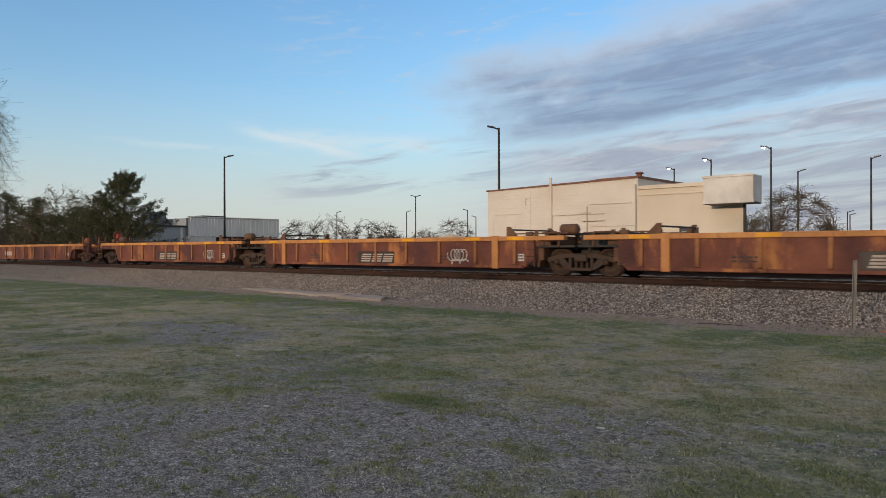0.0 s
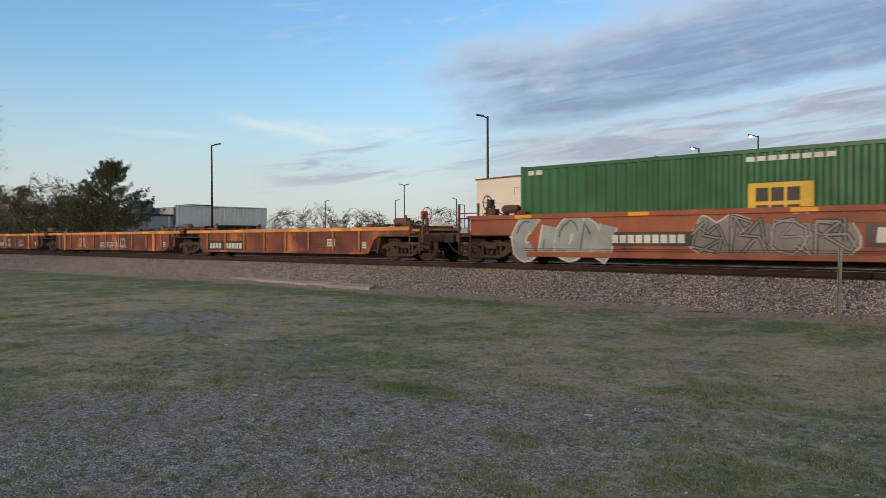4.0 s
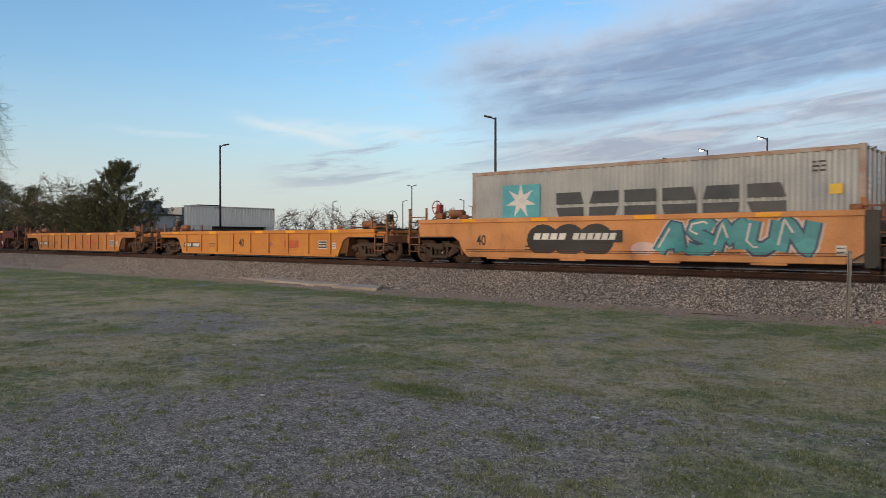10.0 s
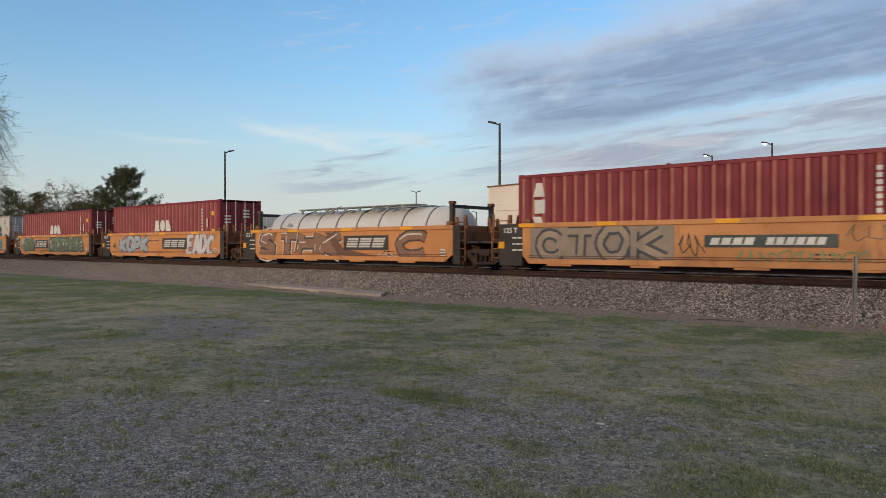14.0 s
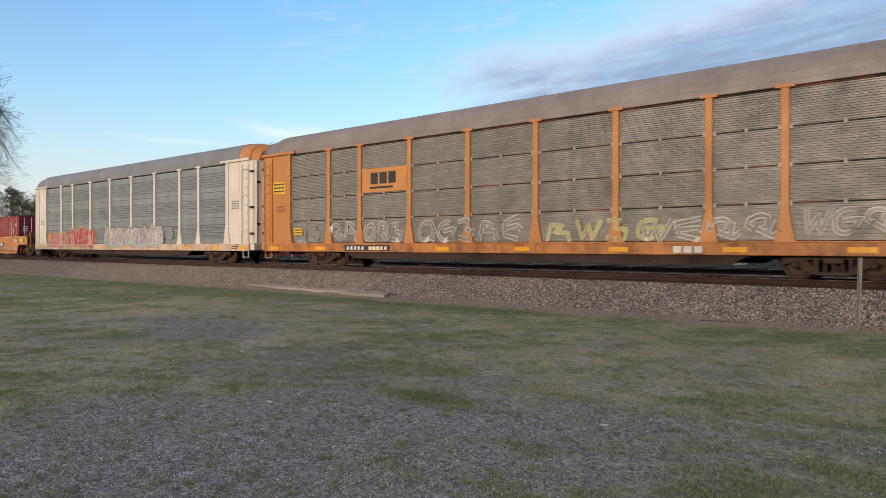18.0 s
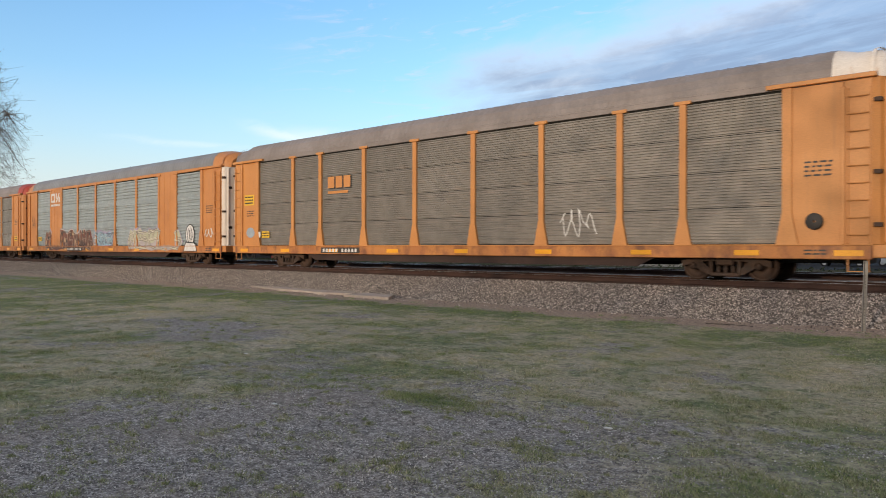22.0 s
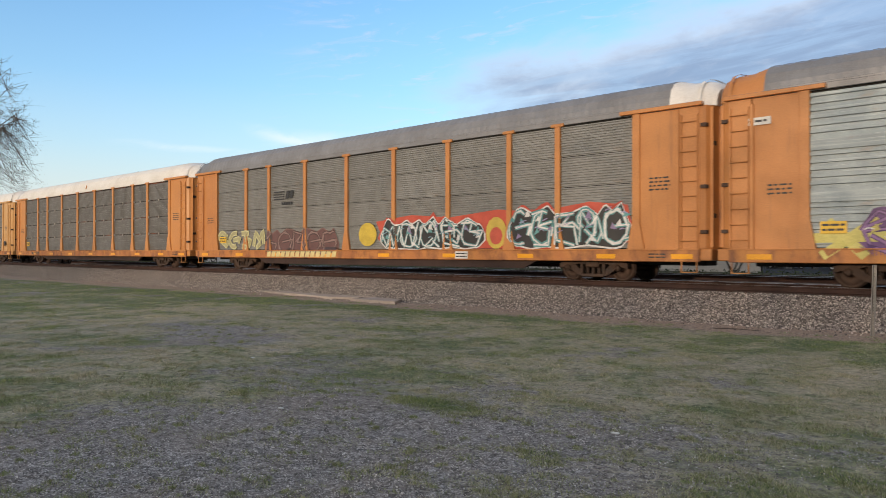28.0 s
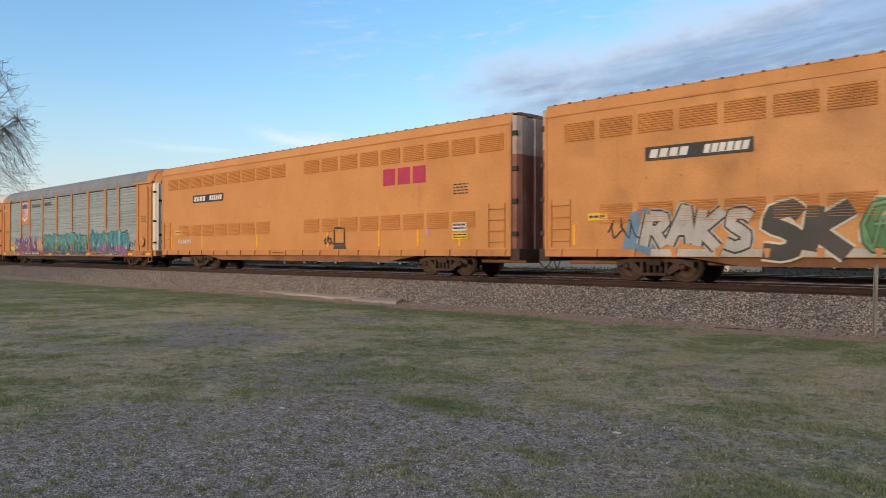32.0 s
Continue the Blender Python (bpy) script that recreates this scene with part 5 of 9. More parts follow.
def build_autoracks():
    G = paint
    W = G(.72, .72, .72)
    a1 = autorack(207.3, 234.9, "white-framed autorack with pale ribbed side panels and red graffiti", GALV5, CREAM, ROOF, "group", cap_r=ORANGE)
    piece(a1, 4, -11.5, -8.0, 0.70, 1.85, G(.62, .16, .12), G(.45, .10, .08), rack_surf, 1, back=G(.50, .46, .10), line=G(.70, .62, .58), ink=G(.42, .06, .05))
    piece(a1, 4, -7.9, -3.6, 0.70, 2.05, G(.60, .055, .04), G(.66, .20, .16), rack_surf, 11, back=G(.50, .46, .10), line=G(.68, .40, .36), ink=G(.40, .03, .03), bits=(G(.70, .66, .62),))
    piece(a1, 7, -2.3, 5.3, 0.70, 2.15, G(.56, .50, .50), INK, rack_surf, 2, second=G(.42, .48, .48), line=G(.64, .58, .58), ink=G(.20, .17, .19), bits=(G(.60, .40, .40), G(.36, .48, .55)), spiky=.16)
    part("graffiti", MB().poly([(P0, z) for P0, z in arc(6.0, 1.55, .4, .38, 0, 360, 14)], -1.53), G(.25, .27, .3), a1)
    a2 = autorack(236.0, 263.5, "orange autorack with four tiers of weathered grey panels", GALV, ORANGE, ROOFT, "fine", cap_r=RED)
    sign(a2, -6.98, -4.45, 2.98, 3.92, DEEP, -1.52, name="logo_board", label="orange board with a black mark")
    plain_logo(a2, -6.45, -4.95, 3.3, 3.75, INK, -1.536, 3)
    plain_logo(a2, -6.5, -4.9, 3.12, 3.2, INK, -1.536, 1)
    number_strip(a2, -8.0, -5.3, 0.68, 0.88, PLACARD, -1.572, 10)
    for x0, x1, w_, c in ((-11.4, -9.6, "SK", (.35, .33, .33)), (-9, -7.2, "CO", (.6, .6, .6)), (-6.9, -4.6, "KAV", (.62, .62, .63)), (-3.9, 0.9, "NOAKS", (.58, .58, .6))):
        graffiti(a2, w_, x0, x1, 1.0, 1.85, GALV, G(*c), rack_surf, int(x0 * 9), line=0.03, bold=0.14)
    graffiti(a2, "DESO", 1.8, 5.9, 1.0, 1.75, G(.45, .42, .2), G(.5, .47, .3), rack_surf, 31, line=0.03, bold=0.12)
    graffiti(a2, "KERM", 5.0, 9.0, 1.0, 1.8, GALV, G(.62, .6, .52), rack_surf, 32, line=0.03, bold=0.12)
    graffiti(a2, "DSC", 9.4, 11.5, 1.1, 1.9, GALV, G(.6, .6, .6), rack_surf, 33, line=0.025, bold=0.1)
    bars(a2, 6.1, 7.0, 0.68, 0.86, PLACARD, -1.572, 3)
    sign(a2, 12.2, 12.9, 1.4, 1.75, YSIGN, -1.55, 2)
    sign(a2, -13.0, -12.1, 3.2, 3.75, YSIGN, -1.55, 3, name="warning_sign")
    a3 = autorack(265.0, 292.1, "orange autorack with bright ribbed panels and brown graffiti", GALV2, ORANGE, ROOF, "broad", cap_r=ORANGE, cap_l=ORANGE, door_m=CREAM, full_plates="both")
    slab_letters(a3, ring(-9.0, -8.28, 4.05, 4.68, .15), W, -1.556, "logo", "white rounded mark")
    slab_letters(a3, [[(-8.12, 4.05), (-7.9, 4.05), (-7.36, 4.68), (-7.58, 4.68)], rect(-8.12, -7.9, 4.3, 4.68), rect(-7.6, -7.36, 4.05, 4.42)], W, -1.556, "logo")
    plain_logo(a3, -9.0, -7.35, 3.78, 3.92, W, -1.56, 9)
    piece(a3, 8, -10.2, -1.9, 0.64, 2.2, G(.19, .060, .036), G(.66, .58, .54), rack_surf, 4, back=G(.36, .32, .42), second=G(.13, .045, .03), line=G(.40, .26, .19), ink=G(.045, .03, .028), bits=(G(.52, .38, .22), INK), spiky=.17)
    piece(a3, 3, -1.9, 1.1, 0.98, 1.95, G(.30, .46, .56), G(.34, .30, .46), rack_surf, 6, back=G(.36, .32, .46), line=G(.52, .62, .66), ink=G(.03, .05, .13))
    piece(a3, 5, 3.2, 9.6, 0.70, 2.05, G(.48, .49, .36), G(.58, .56, .50), rack_surf, 7, back=G(.40, .34, .50), second=G(.44, .40, .42), line=G(.60, .58, .46), ink=G(.24, .21, .19), shine=W)
    part("graffiti_outline", MB().poly(arc(10.55, 1.55, .47, .60, 0, 360, 18), -1.528), INK, a3)
    part("graffiti_outline", MB().poly([(9.93, 0.68), (11.37, 0.68), (11.16, 1.16), (10.14, 1.21)], -1.576), INK, a3)
    part("graffiti", MB().poly(arc(10.55, 1.55, .42, .55, 0, 360, 18), -1.532), W, a3)
    part("graffiti", MB().poly([(10.0, 0.72), (11.3, 0.72), (11.1, 1.1), (10.2, 1.15)], -1.578), W, a3)
    tag_scrawl(a3, 10.25, 10.9, 1.1, 2.0, INK, lambda x, z: -1.536, 3)
    tag_scrawl(a3, 12.1, 13.0, 1.3, 1.9, W, rack_surf, 8, 0.05)
    tag_scrawl(a3, -12.7, -11.7, 2.3, 3.3, INK, rack_surf, 9, 0.03)
    number_strip(a3, -6.0, -3.4, 0.69, 0.86, PLACARD, -1.6, 10)
    a4 = autorack(293.5, 321.0, "yellow-orange autorack with dull grey panels", GALV7, DEEP, ROOFT, "plain", cap_r=CREAM)
    plain_logo(a4, -6.55, -5.0, 3.36, 3.86, INK, -1.52, 3)
    plain_logo(a4, -6.6, -5.05, 3.40, 3.88, DEEP, -1.524, 3)
    plain_logo(a4, -6.6, -5.0, 3.16, 3.27, DEEP, -1.524, 1)
    number_strip(a4, -7.0, -4.5, 0.68, 0.88, PLACARD, -1.572, 10)
    tag_scrawl(a4, 5.0, 6.3, 1.2, 2.2, W, rack_surf, 12)
    sign(a4, -12.9, -12.1, 2.9, 3.4, YSIGN, -1.55, 3, name="warning_sign")
    part("brake_wheel", MB().lathe([(0.03, -1.64), (0.19, -1.64), (0.21, -1.62), (0.19, -1.60), (0.03, -1.61)], (12.45, 0, 1.55), "y", 16), BLACK, a4, "round hand-brake wheel")
    part("graffiti", MB().poly(arc(-12.4, 1.6, .35, .25, 0, 360, 12), -1.548), G(.35, .42, .5), a4)
    part("graffiti", MB().poly(arc(-11.6, 1.5, .13, .15, 0, 360, 12), -1.60), W, a4)
    a5 = autorack(322.1, 349.4, "autorack with white roof, stained grey panels and pale green graffiti", GALV6, FADED, ROOFW, "fine", cap_r=WHITE, cap_l=WHITE, rise=1.22)
    sign(a5, -6.95, -4.45, 2.95, 3.9, mat("pink_faded_board", (.48, .36, .30), (.40, .31, .27)), -1.522, name="logo_board", label="faded board with a black mark")
    slab_letters(a5, [rect(-6.95, -5.95, 3.3 + i * .13, 3.36 + i * .13) for i in range(4)], INK, -1.536)
    plain_logo(a5, -5.85, -5.0, 3.33, 3.7, INK, -1.536, 2, slant=0.3)
    number_strip(a5, -7.6, -4.9, 0.68, 0.86, PLACARD, -1.575, 11)
    graffiti(a5, "ZYL", -11.3, -7.8, 1.05, 1.85, G(.52, .52, .56), G(.40, .40, .44), rack_surf, 14, line=0.03, bold=0.3)
    part("graffiti", MB().prism([(-4.2, .66), (5.9, .66), (6.1, .95), (-4.4, .95)], -1.566, -1.562), G(.12, .40, .28), a5, "green graffiti fill on the sill")
    piece(a5, 6, -4.4, 5.0, 0.68, 2.15, G(.46, .50, .30), G(.42, .40, .46), rack_surf, 15, back=G(.36, .33, .37), second=G(.15, .42, .29), line=G(.50, .54, .36), ink=G(.16, .20, .15), split=.34, spiky=.10)
    graffiti(a5, "NMC", 7.3, 11.4, 0.95, 2.1, G(.34, .33, .32), INK, rack_surf, 16, line=0.06, bold=0.14, wild=False)
    plain_logo(a5, 5.0, 6.1, 0.66, 0.9, INK, -1.58, 1)
    plain_logo(a5, 5.1, 6.0, 0.70, 0.85, RED, -1.583, 3)
    part("brake_wheel", MB().lathe([(0.03, -1.64), (0.19, -1.64), (0.21, -1.62), (0.19, -1.60), (0.03, -1.61)], (12.5, 0, 1.6), "y", 16), BLACK, a5, "round hand-brake wheel")
    a6 = autorack(351.0, 378.5, "autorack with white roof and grey louvred panels", GALV4, DEEP, ROOFW, "fine", cap_r=WHITE)
    bars(a6, -10.2, -8.6, 0.70, 0.88, INK, -1.575, 8)
    part("rust_streak", MB().prism([(-.25, 5.0), (-.12, 5.0), (.1, 5.35), (.02, 5.36)], -1.52, -1.49), DEEP, a6)
    a7 = autorack(379.8, 407.0, "autorack with plain grey panels and a long black-and-white graffiti piece", GALV3, ORANGE, ROOF, "plain", cap_r=WHITE)
    slab_letters(a7, [rect(-6.7, -5.9, 3.3 + i * .11, 3.35 + i * .11) for i in range(4)], INK, -1.52)
    plain_logo(a7, -5.8, -5.2, 3.33, 3.68, INK, -1.52, 2, slant=0.3)
    plain_logo(a7, -6.1, -5.2, 3.05, 3.18, INK, -1.52, 5)
    graffiti(a7, "EKER", -11.7, -7.4, 1.05, 1.95, G(.42, .40, .22), G(.62, .60, .32), rack_surf, 17, line=0.05, bold=0.16)
    piece(a7, 5, -7.4, -2.0, 0.75, 1.95, G(.15, .075, .07), G(.22, .12, .11), rack_surf, 18, line=G(.30, .20, .18), ink=G(.06, .035, .035))
    bars(a7, -7.2, -2.0, 0.68, 0.92, G(.72, .62, .3), -1.58, 14, slant=.3)
    part("graffiti", MB().poly([(.4, 2.1), (2.4, 2.3), (4.4, 2.15), (6.6, 2.35), (8.2, 2.2), (10.2, 2.45), (11.5, 2.3), (11.75, 1.2), (9.0, 1.0), (1.0, 1.05)], -1.514), G(.55, .09, .05), a7, "red graffiti cloud")
    piece(a7, 5, 0.7, 6.0, 1.0, 2.2, INK, W, rack_surf, 19, back=G(.50, .07, .04), line=W, ink=G(.10, .27, .29), shine=G(.25, .40, .48), bits=(G(.13, .34, .35), G(.26, .20, .36), W), spiky=.16)
    piece(a7, 5, 7.1, 11.6, 1.0, 2.4, INK, W, rack_surf, 20, back=G(.50, .07, .04), line=W, ink=G(.11, .30, .31), shine=G(.36, .30, .50), bits=(G(.13, .34, .35), G(.26, .20, .36), W), spiky=.15)
    part("graffiti", MB().poly(arc(-0.1, 1.6, .55, .48, 0, 360, 14), -1.53), G(.62, .46, .06), a7)
    part("graffiti", MB().poly(arc(6.55, 1.55, .45, .55, 0, 360, 14), -1.545), G(.60, .45, .08), a7)
    part("graffiti", MB().poly(arc(6.55, 1.45, .28, .3, 0, 360, 14), -1.55), G(.55, .10, .06), a7)
    sign(a7, 4.7, 5.3, 0.66, 0.92, PLACARD, -1.575, 2)
    a8 = autorack(408.0, 435.2, "autorack with bright ribbed panels and blue and purple graffiti", GALV2, ORANGE, ROOF, "broad", cap_r=ORANGE, cap_l=ORANGE, door_m=CREAM, full_plates="upper")
    shield = [(-8.85, 4.74), (-8.5, 4.68), (-8.18, 4.8), (-7.86, 4.68), (-7.5, 4.74), (-7.45, 4.0), (-7.6, 3.55), (-8.18, 3.25), (-8.75, 3.55), (-8.9, 4.0)]
    slab_letters(a8, [shield], W, -1.536, "logo", "shield with a blue head and red stripes")
    slab_letters(a8, [[(-8.80, 4.30), (-7.56, 4.30), (-7.58, 4.66), (-7.9, 4.61), (-8.18, 4.72), (-8.46, 4.61), (-8.78, 4.66)]], G(.05, .07, .20), -1.54)
    slab_letters(a8, [rect(-8.77 + i * .205, -8.66 + i * .205, 3.45 + abs(i - 2.5) * .07, 4.27) for i in range(6)], G(.55, .06, .07), -1.54)
    lettering(a8, "BUILDING", -5.65, 4.42, 0.36, INK, -1.53, 1.06)
    lettering(a8, "AMERICA", -3.2, 4.45, 0.36, INK, -1.53, 1.0)
    graffiti(a8, "*", -12.0, -9.6, 0.7, 1.9, G(.62, .56, .16), G(.62, .56, .16), rack_surf, 21, line=0.0, bold=0.2, wild=False)
    piece(a8, 5, -10.6, -5.5, 0.70, 2.1, G(.15, .060, .22), G(.09, .035, .14), rack_surf, 22, line=G(.28, .15, .36), ink=G(.08, .03, .12), bits=(G(.62, .58, .56), G(.60, .30, .22), G(.60, .50, .14)), shine=W, spiky=.2)
    piece(a8, 2, -5.5, -4.1, 0.95, 1.9, G(.60, .32, .24), G(.45, .20, .14), rack_surf, 23, line=G(.66, .52, .42), ink=G(.40, .16, .12), bits=(G(.60, .52, .20),), spiky=.2)
    piece(a8, 7, -4.2, 4.3, 0.68, 2.25, G(.05, .31, .42), G(.012, .02, .02), rack_surf, 24, second=G(.03, .085, .21), line=G(.22, .42, .13), ink=G(.03, .10, .20), bits=(G(.55, .30, .10), G(.10, .42, .50), G(.025, .05, .14)), shine=G(.30, .52, .56), spiky=.10, split=.5)
    piece(a8, 5, 4.5, 10.6, 0.68, 2.35, G(.05, .33, .40), G(.02, .02, .03), rack_surf, 25, back=G(.50, .26, .14), second=G(.24, .11, .36), line=G(.10, .42, .46), ink=G(.03, .03, .06), bits=(G(.55, .40, .30), G(.24, .11, .36)), shine=G(.2, .55, .58), spiky=.12)
    tag_scrawl(a8, 10.4, 11.8, 1.2, 1.6, INK, rack_surf, 26)
    plain_logo(a8, 5.0, 6.1, 0.66, 0.92, ORANGE, -1.60, 1)
    plain_logo(a8, 5.15, 5.95, 0.72, 0.86, RED, -1.603, 3)
    number_strip(a8, -8.0, -4.6, 0.70, 0.9, PLACARD, -1.60, 11)
    sign(a8, -13.2, -12.6, 4.2, 4.4, PLACARD, -1.58, 1)
    part("brake_wheel", MB().lathe([(0.05, -1.66), (0.28, -1.66), (0.30, -1.63), (0.28, -1.60), (0.05, -1.62)], (12.5, 0, 1.5), "y", 16), DEEP, a8, "round hand-brake wheel")


build_autoracks()


# ---------------------------------------------------------------- smooth-sided enclosed car carriers
def carrier(u0, label, k=0):
    h = 12.5
    car = rolling(thing("car_carrier", label, "railcar", group="smooth-sided car carriers"), u0 + h)
    z0, z1, ztop = 0.98, 5.22, 5.62
    for s in (-1, 1):
        mb = MB()
        # side sheet with a bent-in upper strake
        prof = [(s * 1.53, z0), (s * 1.53, z1), (s * 1.40, ztop), (s * 1.36, ztop), (s * 1.48, z1), (s * 1.48, z0)]
        mb.prism(prof if s < 0 else prof[::-1], -h, h, "x")
        part("side_sheet", mb, DEEP, car, "smooth yellow-orange steel side")
        part("side_sill", MB().cbox(-h, h, s * 1.5 - 0.05, s * 1.5 + 0.05, 0.74, 0.98, 0.012), ORANGE, car)
        part("drip_rail", MB().cbox(-h, h, s * 1.54 - 0.02, s * 1.54 + 0.02, z1 - 0.02, z1 + 0.03, 0.006), ORANGE, car)
    part("roof", MB().prism([(-1.42, ztop - 0.03), (-1.0, ztop + 0.06), (0, ztop + 0.10), (1.0, ztop + 0.06), (1.42, ztop - 0.03), (0, ztop - 0.04)], -h, h, "x"), mat("rusty_roof", (.33, .16, .07), (.22, .11, .06), rough=.7), car, "roof edge streaked with rust")
    # rusty bolt heads along the roof edge
    clip = MB().cbox(-0.05, 0.05, -1.44, -1.36, ztop - 0.03, ztop + 0.015, 0.01).mesh("roof_clip", mat("rusty_roof", (.33, .16, .07)))
    for i in range(46):
        part("roof_clip", clip, None, car, at=(-h + 0.3 + i * (2 * h - 0.6) / 45, 0, 0))
    uf = MB().cbox(-h + 0.2, h - 0.2, -0.4, 0.4, 0.5, 0.9, 0.02)
    for s in (-1, 1):
        uf.prism([(-8.0, 0.76), (8.0, 0.76), (6.2, 0.50), (-6.2, 0.50)], s * 1.35 - 0.05, s * 1.35 + 0.05)
    part("underframe", uf, mat("fishbelly_sill", (.30, .13, .045), (.17, .08, .04), rough=.7), car, "rust-orange fish-belly sill")
    gus = MB().prism([(-0.05, 0.74), (0.05, 0.74), (0.09, 0.98), (-0.09, 0.98)], -1.60, -1.54).mesh("gusset", ORANGE)
    x = -h + 0.6
    while x < h:
        part("gusset", gus, None, car, at=(x, 0, 0))
        x += 1.27
    # louvred vents in two rows: each a recessed dark field with its blades
    field = MB().box(-0.54, 0.54, -1.536, -1.528, -0.3, 0.3).mesh("vent_field", DEEP)
    louvre = MB().prism([(-1.536, -0.016), (-1.575, -0.016), (-1.536, 0.020)], -0.54, 0.54, "x").mesh("louvre", DEEP)
    for row, (zc, skip) in enumerate(((4.65, ()), (2.05, (0, 8, 9, 18)))):
        for i in range(19):
            xc = -11.22 + i * 1.2725 - (0.03 if i > 9 else 0)
            if i in skip or (i == 9 and row == 0):
                continue
            v = part("vent", field, None, car, at=(xc, 0, zc))
            for j in range(9):
                part("louvre", louvre, None, v, at=(0, 0, -0.27 + j * 0.0675))
    plain = MB().cbox(-8.98, -5.9, -1.55, -1.53, 3.52, 3.92, 0.004)
    board = part("number_board", plain, INK, car, "black board with pale numerals, blanked")
    for a, n in ((-8.85, 4), (-7.25, 6)):
        bars(board, a, a + (1.2 if n == 4 else 1.25), 3.6, 3.84, PLACARD, -1.554, n, slant=0.25)
    # hand holds and corner ladders
    for s in (-1, 1):
        ladder(car, *sorted((s * (h - 0.95), s * (h - 0.25))), -1.55, 1.05, 2.55, 4, DEEP)
        part("corner_post", MB().cbox(*sorted((s * (h - 0.09), s * (h + 0.02))), -1.55, 1.55, z0, z1, 0.01), ORANGE, car)
        pan = MB()
        plan = [(0, -1.46), (0.16, -1.42), (0.24, -1.2), (0.24, -0.95), (0.16, -0.9), (0.16, -0.5), (0.24, -0.45), (0.24, 0.45), (0.16, 0.5), (0.16, 0.9), (0.24, 0.95), (0.24, 1.2), (0.16, 1.42), (0, 1.46)]
        n = len(plan)
        for lo, hi, mm, nm in ((1.0, 4.2, mat("rust_red_door", (.20, .075, .055), (.28, .14, .11), rough=.7, dirt=(.4, .36, .33), dirt_at=.62), "end_door"), (4.2, 5.5, mat("chalky_door", (.48, .42, .40), (.36, .26, .23), rough=.7), "end_door_top")):
            pan = MB()
            pan.v += [(s * (h + a), b, z) for z in (lo, hi) for a, b in plan]
            for i in range(n - 1):
                q = (i, i + 1, n + i + 1, n + i)
                pan.face(q if s > 0 else q[::-1])
            part(nm, pan, mm, car, "ribbed rust-stained end doors")
        for z in (1.5, 2.6, 3.7, 4.9):
            part("hinge", MB().cbox(*sorted((s * (h - 0.02), s * (h + 0.22))), -1.5, -1.4, z - 0.08, z + 0.08, 0.01), BLACK, car)
        part("end_sill", MB().cbox(*sorted((s * (h - 0.1), s * (h + 0.3))), -1.45, 1.45, 0.6, 1.0, 0.02), TRUCK, car)
        coupler(car, s * (h + 0.2), s, 0.45)
        truck(car, s * 8.95, BIG)
    for x in (-11.4, -8.0, -2.8, 2.6, 5.9, 8.1, 10.2):
        part("reflector", MB().cbox(x - 0.06, x + 0.06, -1.545, -1.53, 1.1, 1.75, 0.004), REFLECT, car)
    rb = MB()
    for x in np.arange(-10, 10.5, 1.05):
        rb.cbox(x - 0.03, x + 0.03, -1.545, -1.53, 3.02, 3.08, 0.006)
    part("rivets", rb, ORANGE, car)
    sign(car, -10.9, -10.2, 1.85, 2.08, YSIGN, -1.545, 1)
    sign(car, 9.85, 10.55, 1.65, 1.95, PLACARD, -1.545, 2)
    sign(car, 9.85, 10.6, 1.35, 1.58, YSIGN, -1.545, 2)
    small_print(car, 9.9, 3.3, -1.536, w=0.7, n=4, seed=k + 5)
    small_print(car, -1.5, 0.84, -1.556, w=1.1, n=1, seed=k + 9)
    return car


def build_carriers():
    flat = lambda x, z: -1.55
    c9 = carrier(436.5, "smooth yellow-orange car carrier with louvred vents", 1)
    W = paint(.72, .72, .72)
    mag = paint(.46, .03, .09)
    # trade mark as plain red-purple shapes
    plain_logo(c9, 6.15, 8.65, 3.5, 4.15, mag, -1.54, 3, label="red-purple block mark")
    tag_scrawl(c9, 2.4, 3.0, 1.15, 1.6, INK, flat, 40, 0.05)
    slab_letters(c9, ring(3.05, 3.8, 1.2, 1.95, .08), INK, -1.552, "graffiti")
    part("graffiti", MB().poly([(3.0, 1.02), (3.9, 1.02), (3.8, 1.18), (3.1, 1.18)], -1.55), paint(.06, .06, .04), c9)
    tag_scrawl(c9, -10.6, -9.2, 1.3, 1.6, W, flat, 41, 0.05)
    part("hazard_disc", MB().poly(arc(8.6, 1.65, .15, .17, 0, 360, 14), -1.54), paint(.60, .25, .25), c9)
    c10 = carrier(462.9, "smooth yellow-orange car carrier with white and black graffiti", 2)
    graffiti(c10, "RAKS", -9.0, -5.9, 0.98, 2.2, G0(.46, .45, .44), INK, flat, 42, back=G0(.50, .46, .44), line=0.055, bold=0.23, wild=False)
    part("graffiti", MB().poly([(-9.7, 1.0), (-8.8, 0.8), (-8.5, 1.5), (-8.9, 2.2), (-9.5, 2.0)], -1.552), G0(.14, .26, .42), c10)
    graffiti(c10, "SK", -5.7, -3.5, 0.8, 2.2, INK, G0(.62, .58, .50), flat, 43, line=0.06, bold=0.30, wild=False)
    piece(c10, 3, -3.4, -0.6, 0.76, 2.25, G0(.06, .21, .07), G0(.58, .52, .44), flat, 44, line=G0(.12, .32, .14), ink=G0(.02, .07, .03), bits=(INK, G0(.60, .30, .2)))
    tag_scrawl(c10, -10.2, -9.2, 1.1, 2.0, INK, flat, 45, 0.05)
    pl = MB().box(-8.8, -0.6, -1.556, -1.551, 0.76, 0.97)
    part("graffiti", pl, G0(.50, .46, .42), c10)


def G0(r, g, b):
    return paint(r, g, b)


build_carriers()

